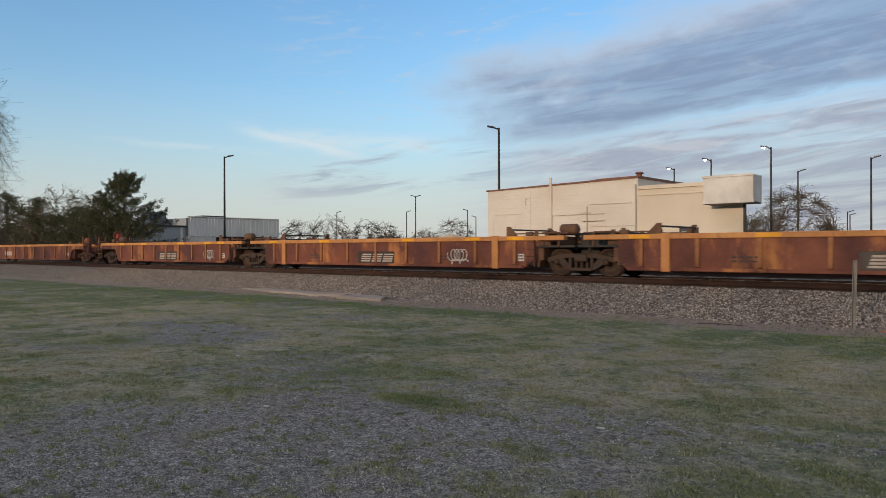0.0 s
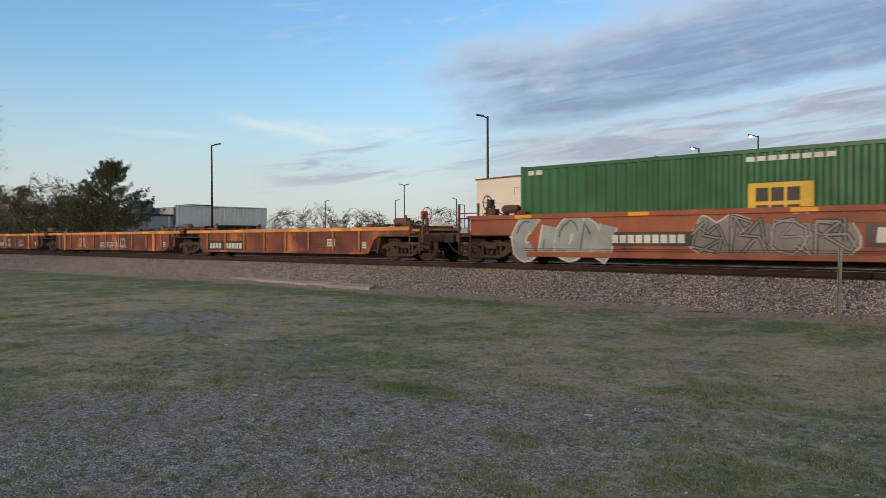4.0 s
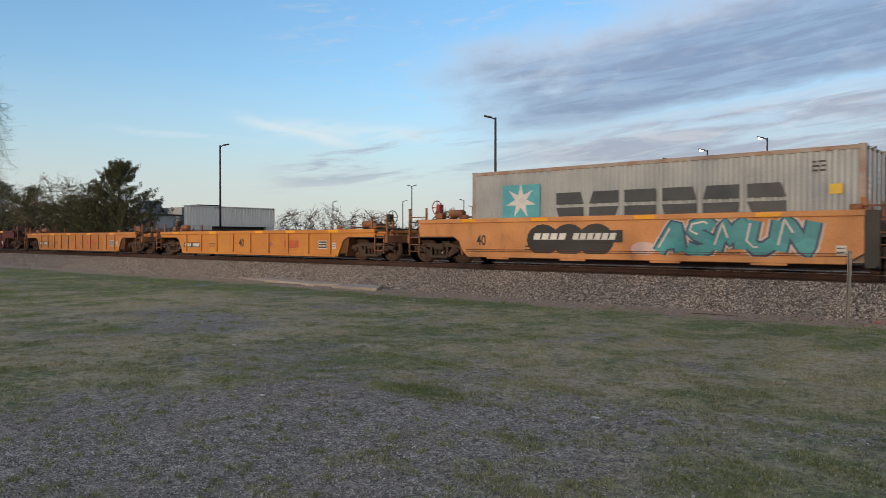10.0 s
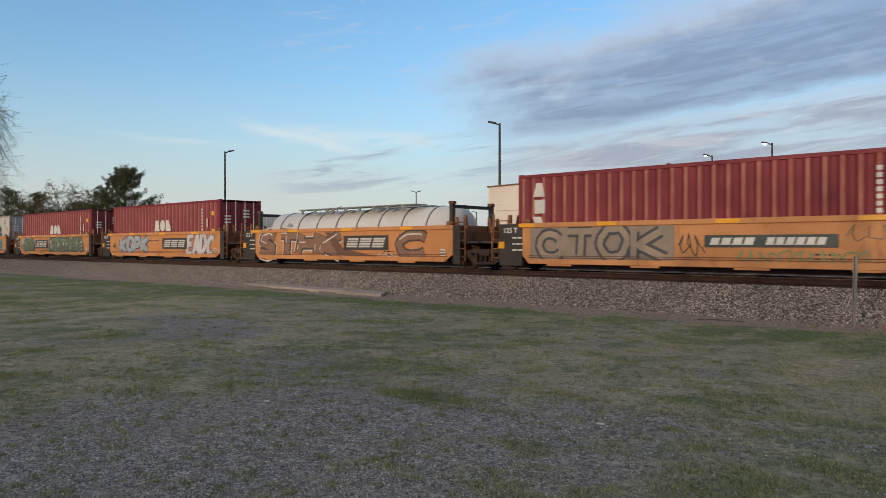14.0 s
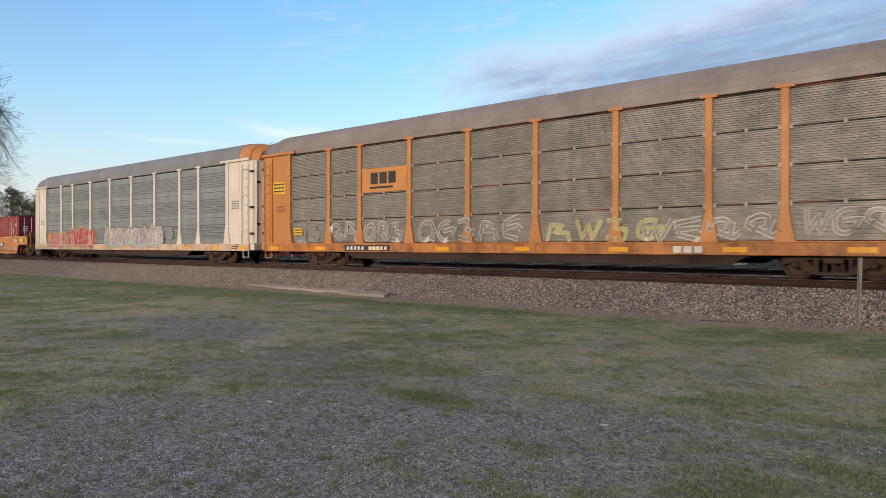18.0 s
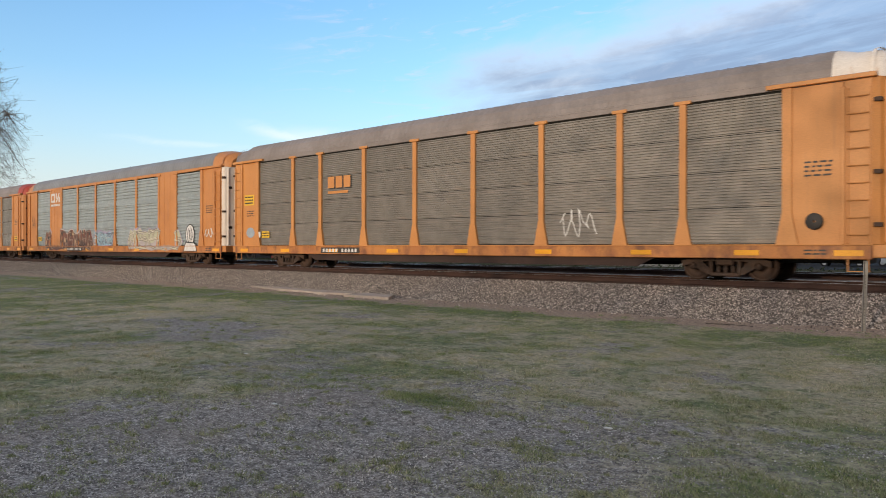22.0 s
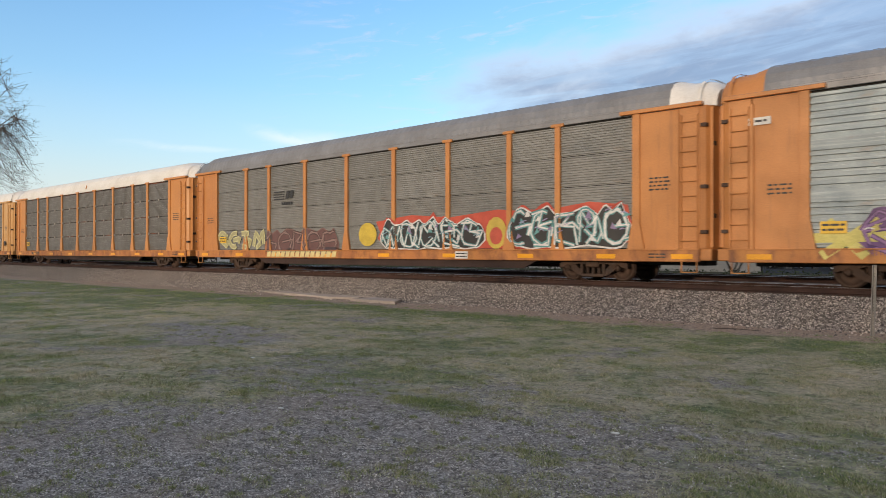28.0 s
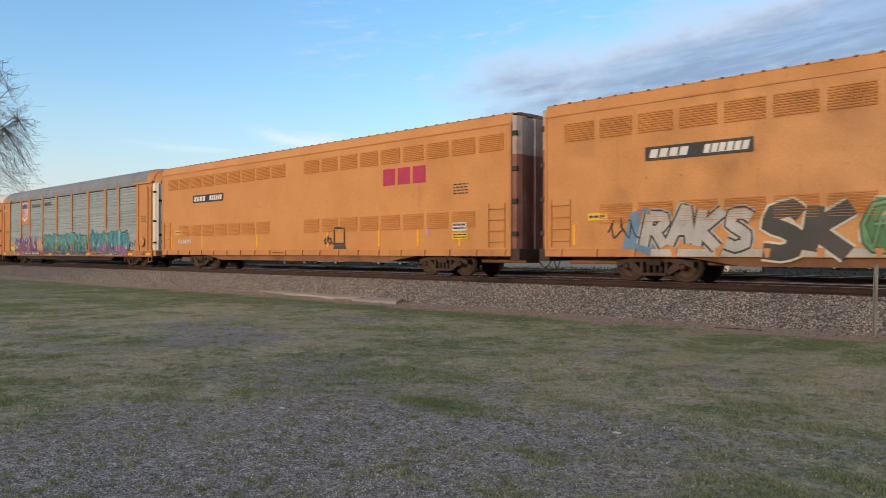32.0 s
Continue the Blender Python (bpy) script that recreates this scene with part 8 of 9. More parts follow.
    roof = MB().prism([(-15.9, 5.1), (-14.6, 5.12), (-14.6, 5.28), (-15.2, 5.22)], 1.5, 4)
    part("roof_hatch", roof, DARKP, b)


def lamp_post(az, el, h=12.0, lit=False, heads=((1,),), d=None, top_dark=True):
    d = d or (h - 1.6) / math.tan(radians(el))
    x, y = polar(az, d)
    t = thing("street_lamp", "tall dark steel lamp post, lit" if lit else "tall dark steel lamp post, unlit", "lamp post", (x, y, 0), group="parking lot lamps")
    part("pole", MB().tube((0, 0, 0), (0, 0, h - 0.05), 0.13, 10, r2=0.09), DARKP, t)
    part("base", MB().tube((0, 0, -0.05), (0, 0, 0.7), 0.3, 12), mat("concrete", (.42, .41, .39), (.34, .33, .31), rough=.9, scale=2), t)
    ca, sa = math.cos(radians(az)), math.sin(radians(az))
    for hd in heads:
        s = hd[0]
        # heads reach out sideways, across the line of sight
        ax, ay = s * ca, s * sa
        part("arm", MB().tube((0, 0, h - 0.2), (ax * 0.45, ay * 0.45, h - 0.02), 0.06, 8), DARKP, t)
        q = Matrix.Rotation(math.atan2(ay, ax), 4, "Z") @ Matrix.Rotation(radians(-12), 4, "Y")
        hb = MB().cbox(-0.2, 0.5, -0.18, 0.18, -0.06, 0.07, 0.03)
        hb.v = [tuple(Matrix.Translation((ax * 0.5, ay * 0.5, h)) @ q @ Vector(p)) for p in hb.v]
        hd_ob = part("lamp_head", hb, DARKP, t)
        if lit:
            lens = MB().cbox(0.0, 0.34, -0.15, 0.15, -0.22, -0.065, 0.06)
            lens.v = [tuple(Matrix.Translation((ax * 0.5, ay * 0.5, h)) @ q @ Vector(p)) for p in lens.v]
            part("lens", lens, LIT, hd_ob, "glowing white lens")


def build_lamps():
    lamp_post(58.42, 7.06, heads=((1,),))
    lamp_post(37.28, 9.5, heads=((-1,),))
    lamp_post(17.4, 7.28, lit=True, heads=((-1,),))
    lamp_post(21.44, 6.6, lit=True, heads=((-1,),))
    lamp_post(24.04, 6.03, lit=True, heads=((-1,),))
    lamp_post(15.66, 5.51, heads=((1,),))
    lamp_post(11.19, 6.17, heads=((1,),))
    lamp_post(43.85, 4.21, heads=((1,), (-1,)))
    lamp_post(44.56, 3.01, h=10, heads=((1,),))
    lamp_post(39.75, 3.11, h=10, heads=((-1,),))
    lamp_post(39.1, 2.6, h=9, heads=((-1,),))
    lamp_post(50.0, 2.95, h=10, heads=((1,),))
    lamp_post(12.6, 2.55, h=8, heads=((1,),))
    lamp_post(12.45, 2.35, h=8, heads=((1,),))
    lamp_post(19.0, 2.4, h=8, heads=((1,),))
    lamp_post(16.0, 1.5, h=5, lit=False, heads=((1,),))


def build_metal_building():
    rib = mat("pale_ribbed_metal", (0.84, 0.83, 0.80), (0.76, 0.75, 0.72), rough=0.5, metal=0.0, scale=0.4)
    grey = mat("blue_grey_wall", (0.36, 0.40, 0.43), (0.30, 0.33, 0.36), rough=0.7, scale=0.3, dirt=(0.30, 0.24, 0.19), dirt_at=.6)
    b = thing("warehouse", "low warehouse with a pale ribbed metal fascia over dark bays", "building", (-92, 51, 0))
    # fascia faces the tracks' east
    mb = MB()
    pts = []
    y = 0.0
    while y < 14.6:
        pts += [(0.0, y), (0.0, y + 0.25), (0.09, y + 0.32), (0.09, y + 0.38)]
        y += 0.45
    mb.prism([(a, c) for a, c in pts], 3.5, 6.1, "z", close=False)
    part("fascia", mb, rib, b, "ribbed metal fascia")
    part("fascia_cap", MB().cbox(-0.3, 0.15, -0.1, 14.7, 6.1, 6.25, 0.02), PIPE, b)
    part("wall", MB().cbox(-30, -0.6, 0, 14.6, 0, 6.0, 0.02), grey, b, "set-back wall")
    part("pillar", MB().cbox(-0.6, 0.05, -0.1, 4.2, 0, 3.5, 0.02), PIPE, b)
    part("pillar", MB().cbox(-0.6, 0.05, 13.2, 14.6, 0, 3.5, 0.02), PIPE, b)
    # Flat black sheet stands for the shade in the open bay.
    part("dark_bay", MB().cbox(-0.55, -0.5, 4.2, 13.2, 0, 3.5, 0.01), BLACK, b, "black sheet painted as the shade of an open loading bay")
    part("soffit", MB().cbox(-0.6, 0.05, 0, 14.6, 3.42, 3.5, 0.01), rib, b)
    part("annex", MB().cbox(-22, -0.4, -7.2, -0.15, 0, 4.75, 0.03), grey, b, "blue-grey annex wall")
    part("annex_roof", MB().cbox(-22.2, -0.2, -7.4, -0.1, 4.75, 4.95, 0.02), DARKP, b)
    part("annex_post", MB().cbox(-0.42, -0.3, -0.95, -0.6, 0, 4.7, 0.02), PIPE, b)
    part("roof_unit", MB().cbox(-6.5, -4.2, -3.4, -1.0, 4.95, 6.9, 0.05), mat("blue_roof_unit", (.14, .19, .24), (.11, .14, .18), rough=.6), b, "blue-grey rooftop unit")
    part("roof_unit", MB().cbox(-9.5, -8.0, -6.6, -5.2, 4.95, 6.3, 0.05), DARKP, b)
    part("roof_unit", MB().cbox(-6.0, -3.5, 4.2, 7.6, 6.2, 6.6, 0.05), DARKP, b)


def store_row(x0, x1, y, h, label, m, n, roof_m=None):
    b = thing("store", label, "building", (0, y, 0))
    part("wall", MB().cbox(x0, x1, 0, 10, -0.1, h, 0.02), m, b)
    part("roof_edge", MB().cbox(x0 - 0.2, x1 + 0.2, -0.3, 10.2, h, h + 0.25, 0.02), roof_m or PIPE, b)
    w = (x1 - x0) / n
    for i in range(n):
        f = part("window", MB().cbox(x0 + (i + .12) * w, x0 + (i + .88) * w, -0.03, 0.02, 0.6, h - 0.6, 0.01), DARKP, b)
        part("pane", MB().cbox(x0 + (i + .16) * w, x0 + (i + .84) * w, -0.045, -0.032, 0.7, h - 0.7, 0.004), GLASS, f)
    return b


def build_far_things():
    # parking lot, road and its kerb beyond the second track
    part_road = MB().cbox(-260, 160, 30.6, 36.4, -0.3, 0.035, 0.01)
    tagged(new("road", part_road.mesh("road", ASPH)), "grey asphalt road beside the railway", "road", kind="structure")
    lot = MB().cbox(-260, 160, 36.8, 150, -0.3, 0.02, 0.01)
    tagged(new("parking_lot", lot.mesh("parking_lot", ASPH)), "wide asphalt parking lot", "road", kind="structure")
    kerb = MB().cbox(-260, 160, 36.4, 36.8, -0.3, 0.15, 0.03)
    tagged(new("kerb", kerb.mesh("kerb", mat("concrete", (.42, .41, .39)))), "concrete kerb along the lot", "kerb", kind="structure")
    mk = MB()
    for i in range(40):
        mk.box(-120 + i * 4, -118.6 + i * 4, 33.4, 33.52, 0.036, 0.040)
    tagged(new("road_marking", mk.mesh("road_marking", paint(.6, .6, .58))), "worn white lane dashes", "road marking", kind="structure")
    # weedy bank between the second track and the road
    bank = MB().prism([(28.9, -0.2), (29.3, 0.55), (29.9, 0.82), (30.4, 0.78), (30.58, -0.2)], -260, 160, "x")
    tagged(new("verge", bank.mesh("verge", mat("weedy_earth", (.06, .065, .03), (.09, .075, .045), rough=.95, scale=2))), "low weedy earth bank behind the tracks", "verge", kind="structure")
    rv = random.Random(71)
    pts = [(rv.uniform(-110, 12), rv.uniform(29.3, 30.3), rv.uniform(.5, .9)) for _ in range(22000)]
    vv, ff = leaf_mesh(pts, .06, rv, .3)
    me = bpy.data.meshes.new("weeds")
    me.from_pydata(vv.tolist(), [], ff.tolist())
    me.materials.append(island_mat("weed_leaf", (.025, .04, .015), (.10, .12, .045)))
    tagged(new("weeds", me), "dark green weeds along the bank", "weeds", kind="stuff")
    # hip-roofed kiosk
    x, y = polar(41.04, 80)
    k = thing("kiosk", "small kiosk with a pale cream hipped roof", "building", (x, y, 0))
    part("wall", MB().cbox(-2.6, 2.6, -2.6, 2.6, 0, 2.1, 0.02), STUCCO, k)
    rf = MB()
    rf.v = [(-3.3, -3.3, 2.1), (3.3, -3.3, 2.1), (3.3, 3.3, 2.1), (-3.3, 3.3, 2.1), (-.2, 0, 3.3), (.2, 0, 3.3)]
    rf.f, rf.s = [(0, 1, 5, 4), (1, 2, 5), (2, 3, 4, 5), (3, 0, 4), (3, 2, 1, 0)], [False] * 5
    part("roof", rf, mat("cream_shingle", (.72, .56, .40), (.62, .47, .33), rough=.85, scale=1), k, "pale cream hipped roof")
    part("door", MB().cbox(-.5, .5, -2.64, -2.58, 0, 2.0, .01), DARKP, k)
    # red sign board and white poles
    x, y = polar(42.7, 120)
    r = thing("sign_board", "dull red sign board on two posts", "sign", (x, y, 0))
    part("board", MB().cbox(-2.0, 2.0, -.1, .1, 2.1, 3.6, .02), mat("dull_red_board", (.20, .05, .045), (.16, .045, .04)), r)
    for q in (-1.6, 1.6):
        part("post", MB().cbox(q - .08, q + .08, -.08, .08, 0, 2.1, .01), PIPE, r)
    bars(r, -1.5, 1.5, 2.7, 3.1, PLACARD, -.105, 6)
    brickm = mat("tan_brick", (.44, .30, .19), (.55, .42, .28), rough=.85, scale=3)
    store_row(-130, -100, 100, 2.9, "long low store of tan brick", brickm, 9)
    store_row(-52, -16, 128, 3.2, "low pale store front across the lot", STUCCO, 10)
    store_row(-12, 24, 118, 3.0, "low cream store front with dark windows", STUCCO, 11)
    store_row(-170, -140, 90, 3.0, "distant pale flat-roofed store", PIPE, 7)


def car_shape(az, d, m, label, turn=0.0):
    x, y = polar(az, d)
    c = thing("parked_car", label, "car", (x, y, 0.02), group="parked cars")
    c.rotation_euler = (0, 0, turn)
    prof = [(-2.2, .35), (2.2, .35), (2.25, .75), (2.1, .9), (1.1, 1.0), (.5, 1.45), (-1.2, 1.48), (-1.9, 1.0), (-2.2, .95)]
    part("body", MB().prism(prof, -.88, .88), m, c)
    part("side_glass", MB().prism([(.95, 1.0), (.45, 1.38), (-1.15, 1.4), (-1.7, 1.02)], -.9, .9), GLASS, c)
    for q in (-1.4, 1.4):
        for s in (-1, 1):
            t = part("tyre", MB().tube((q, s * .92, .33), (q, s * .70, .33), .33, 14), BLACK, c)
            part("rim", MB().tube((q, s * .925, .33), (q, s * .9, .33), .2, 10), PIPE, t)


def build_cars():
    sil, wh, dk, rd = paint(.45, .46, .47), paint(.68, .68, .67), paint(.06, .07, .09), paint(.30, .04, .04)
    for az, d, m, lab, t in ((17.6, 82, wh, "white parked car on the asphalt lot", .3), (18.2, 84, wh, "white parked car on the asphalt lot", 1.2), (13.5, 75, sil, "silver parked car on the asphalt lot", .1), (12.2, 78, dk, "dark parked car on the asphalt lot", .2), (9.5, 74, wh, "white parked car on the asphalt lot", .1),
                             (47.0, 90, wh, "white parked car on the asphalt lot", .5), (45.3, 92, sil, "silver parked car on the asphalt lot", .4), (52.0, 96, wh, "white parked car on the asphalt lot", .6), (54.2, 92, rd, "red parked car on the asphalt lot", .4), (40.0, 88, dk, "dark parked car on the asphalt lot", .2)):
        car_shape(az, d, m, lab, t)


# ---------------------------------------------------------------- trees
BARK = mat("grey_bark", (0.085, 0.068, 0.055), (0.055, 0.045, 0.038), rough=0.95, scale=3, fine=12, bump=0.5)


def leaf_mesh(points, size, rnd, flat=0.35):
    """Small leaves, two triangles each, scattered about points."""
    n = len(points)
    rg = np.random.RandomState(rnd.randint(0, 99999))
    p = np.array(points)
    a = rg.normal(size=(n, 3))
    a /= np.linalg.norm(a, axis=1)[:, None]
    b = np.cross(a, rg.normal(size=(n, 3)))
    b /= np.linalg.norm(b, axis=1)[:, None]
    s = size * (0.5 + rg.rand(n, 1))
    v = np.stack([p - a * s, p + b * s * flat, p + a * s, p - b * s * flat], 1).reshape(-1, 3)
    f = np.arange(4 * n).reshape(-1, 4)
    return v, f


def tree(x, y, height, spread, label, seed, leaves=None, leaf_col=None, leaf_size=0.12, levels=5, trunk=None, lean=(0, 0), first=0.28, dens=6):
    rnd = random.Random(seed)
    t = thing("tree", label, "tree", (x, y, 0), group="")
    tips = []
    mb = MB()
    trunk = trunk or height * 0.022

    def limb(p, d, length, r, lvl):
        n = 3 if lvl < 2 else 2
        for i in range(n):
            q = p + d * (length / n)
            d = (d + Vector((rnd.uniform(-.16, .16), rnd.uniform(-.16, .16), rnd.uniform(-.05, .14)))).normalized()
            mb.tube(p, q, max(r, .013), 6 if lvl < 2 else 4 if lvl < 4 else 3, r2=max(r * 0.8, .011), caps=False)
            p, r = q, r * 0.8
            if lvl >= 3:
                tips.append(p.copy())
            if lvl < levels and (lvl > 0 or i >= 0):
                for _ in range(rnd.randint(1, 2) if lvl else 2):
                    ang = rnd.uniform(0, 6.28)
                    side = d.orthogonal().normalized()
                    side.rotate(Matrix.Rotation(ang, 3, d))
                    nd = (d * rnd.uniform(.45, .9) + side * rnd.uniform(.6, 1.0) * spread).normalized()
                    limb(p, nd, length * rnd.uniform(.5, .72), r * rnd.uniform(.5, .7), lvl + 1)

    base = Vector((0, 0, -0.1))
    up = Vector((lean[0], lean[1], 1)).normalized()
    top = base + up * height * first
    mb.tube(base, top, trunk, 9, r2=trunk * .8, caps=False)
    part_len = height * 0.36
    for k in range(4):
        a = k * 1.57 + rnd.uniform(-.5, .5)
        limb(top, Vector((math.cos(a) * spread * .75, math.sin(a) * spread * .75, 1)).normalized(), part_len, trunk * .62, 1)
    limb(top, up, part_len * 1.1, trunk * .75, 0)
    part("trunk", mb, BARK, t, "grey trunk with forking limbs and twigs")
    if leaves:
        pts = []
        while len(pts) < leaves:
            q = rnd.choice(tips)
            pts.append((q.x + rnd.gauss(0, .22), q.y + rnd.gauss(0, .22), q.z + rnd.gauss(0, .2)))
        v, f = leaf_mesh(pts, leaf_size, rnd)
        me = bpy.data.meshes.new("crown")
        me.from_pydata(v.tolist(), [], f.tolist())
        me.materials.append(island_mat("leaf_%02d_%02d" % (leaf_col[0] * 200, leaf_col[1] * 200), shade(leaf_col, .55), shade(leaf_col, 1.5)))
        part("crown", me, None, t, "thin crown of small budding leaves")
    return t


def cedar(x, y, height, width, label, seed, leaves=11000):
    rnd = random.Random(seed)
    t = thing("cedar_tree", label, "tree", (x, y, 0), group="cedars beside the track")
    mb = MB()
    mb.tube((0, 0, -.1), (0, 0, height * .9), height * .025, 8, r2=.03, caps=False)
    pts = []
    nb = 190
    lop = rnd.uniform(0, 6.28)
    for i in range(nb):
        f = rnd.random() ** 1.15
        z = height * (.06 + .86 * f)
        a = rnd.uniform(0, 6.28)
        reach = width / 2 * ((1 - f) ** .62 * .95 + .05) * rnd.uniform(.6, 1.12) * (1 + .12 * math.cos(a - lop)) + .15
        rise = rnd.uniform(.15, .42) * reach + .35 * f
        tip = Vector((math.cos(a) * reach, math.sin(a) * reach, z + rise))
        mb.tube((0, 0, z), tip, .05 * (1 - f) + .015, 4, r2=.01, caps=False)
        for k in range(max(4, leaves // nb // 14)):
            # tufts of needles along the bough, thickest at its upswept tip
            q = rnd.random() ** .5
            w = .07 + .05 * (1 - q)
            s = .30 * (1.15 - q)
            cx, cy, cz = tip.x * q + rnd.gauss(0, s), tip.y * q + rnd.gauss(0, s), z + rise * q * q + rnd.gauss(0, .10)
            for _ in range(14):
                pts.append((cx + rnd.gauss(0, w), cy + rnd.gauss(0, w), cz + rnd.gauss(0, w * 1.2)))
    part("trunk", mb, BARK, t)
    v, f = leaf_mesh(pts, .085, rnd, .25)
    me = bpy.data.meshes.new("crown")
    me.from_pydata(v.tolist(), [], f.tolist())
    me.materials.append(island_mat("cedar_needles", (.028, .038, .020), (.125, .13, .065), .85))
    part("crown", me, None, t, "dense dark green ragged crown")


def dome_tree(x, y, height, wide, label, seed, twigs=700, base=0.18, thick=.016, buds=0, bud_col=(.2, .19, .1), bud_size=.06, gaps=0.0):
    """A rounded bare crown: limbs that fork into many fine upswept twigs."""
    rnd = random.Random(seed)
    t = thing("tree", label, "tree", (x, y, 0))
    mb = MB()
    fork = Vector((0, 0, height * base))
    mb.tube((0, 0, -.1), fork, height * .012, 8, r2=height * .009, caps=False)
    rz = height * (1 - base) * .97
    ends = []
    limbs = []
    for i in range(11 if height < 20 else 34):
        a, e = i * 2.4 + rnd.uniform(-.3, .3), rnd.uniform(.25, 1.35)
        d = Vector((math.cos(a) * math.cos(e) * wide / 2, math.sin(a) * math.cos(e) * wide / 2, math.sin(e) * rz))
        p, r = fork.copy(), height * .0045
        for k in range(1, 5):
            f = k / 5.0
            q = fork + d * f + Vector((rnd.gauss(0, .03), rnd.gauss(0, .03), .10 * math.sin(f * 3.1))) * height * .5
            mb.tube(p, q, r, 5, r2=r * .75, caps=False)
            limbs.append((q.copy(), r * .75))
            p, r = q, r * .75
    while len(ends) < twigs:
        a, e, rad = rnd.uniform(0, 6.28), math.asin(rnd.uniform(-.12, 1)), rnd.uniform(.55, 1.0) ** .5 * rnd.uniform(.86, 1.04)
        end = fork + Vector((math.cos(a) * math.cos(e) * wide / 2, math.sin(a) * math.cos(e) * wide / 2, math.sin(e) * rz)) * rad
        if gaps and fbm(end.x * .22 + end.z * .19, end.y * .22 + end.z * .1, 1.0, seed) < -gaps:
            continue
        ends.append(end)
        near = min(limbs, key=lambda l: (l[0] - end).length)
        mid = near[0].lerp(end, .5) + Vector((rnd.gauss(0, .03), rnd.gauss(0, .03), rnd.uniform(-.02, .05))) * height
        mb.tube(near[0], mid, thick * 1.8, 3, r2=thick * 1.3, caps=False)
        mb.tube(mid, end, thick * 1.3, 3, r2=thick * .6, caps=False)
        for _ in range(3):
            o = mid.lerp(end, rnd.uniform(.1, .9))
            mb.tube(o, o + (end - mid) * rnd.uniform(.3, .6) * (1 if height < 20 else .4) + Vector((rnd.gauss(0, 1), rnd.gauss(0, 1), rnd.uniform(-.2, 1))) * height * .03, thick * .8, 3, r2=thick * .5, caps=False)
    part("trunk", mb, mat("twig_bark", (0.14, 0.11, 0.088), (0.10, 0.08, 0.064), rough=0.95, scale=2, bump=0), t, "grey trunk forking into fine twigs")
    if buds:
        pts = []
        for _ in range(buds):
            q = rnd.choice(ends)
            pts.append(tuple(q + Vector((rnd.gauss(0, 1), rnd.gauss(0, 1), rnd.gauss(0, 1))) * min(.5, .03 * height)))
        v, f = leaf_mesh(pts, bud_size, rnd)
        me = bpy.data.meshes.new("crown")
        me.from_pydata(v.tolist(), [], f.tolist())
        me.materials.append(island_mat("buds_%03d" % seed, shade(bud_col, .6), shade(bud_col, 1.4)))
        part("crown", me, None, t, "haze of small opening buds")
    return t


def woods(name, label, az0, az1, d, h, n, col, seed, step=1):
    """A far line of low woods as one mass of leaves and stems."""
    rnd = random.Random(seed)
    pts = []
    for i in range(n):
        az = rnd.uniform(az0, az1)
        hh = h * (.55 + .45 * abs(fbm(az, 0, .35, seed)) * 1.6) * rnd.random() ** .5
        x, y = polar(az, d + rnd.uniform(-8, 8))
        pts.append((x + rnd.gauss(0, .6), y, max(.1, hh)))
    v, f = leaf_mesh(pts, .55, rnd, .45)
    me = bpy.data.meshes.new(name)
    me.from_pydata(v.tolist(), [], f.tolist())
    me.materials.append(island_mat("woods_%d" % seed, shade(col, .5), shade(col, 1.4)))
    tagged(new(name, me), label, "woods", kind="stuff")


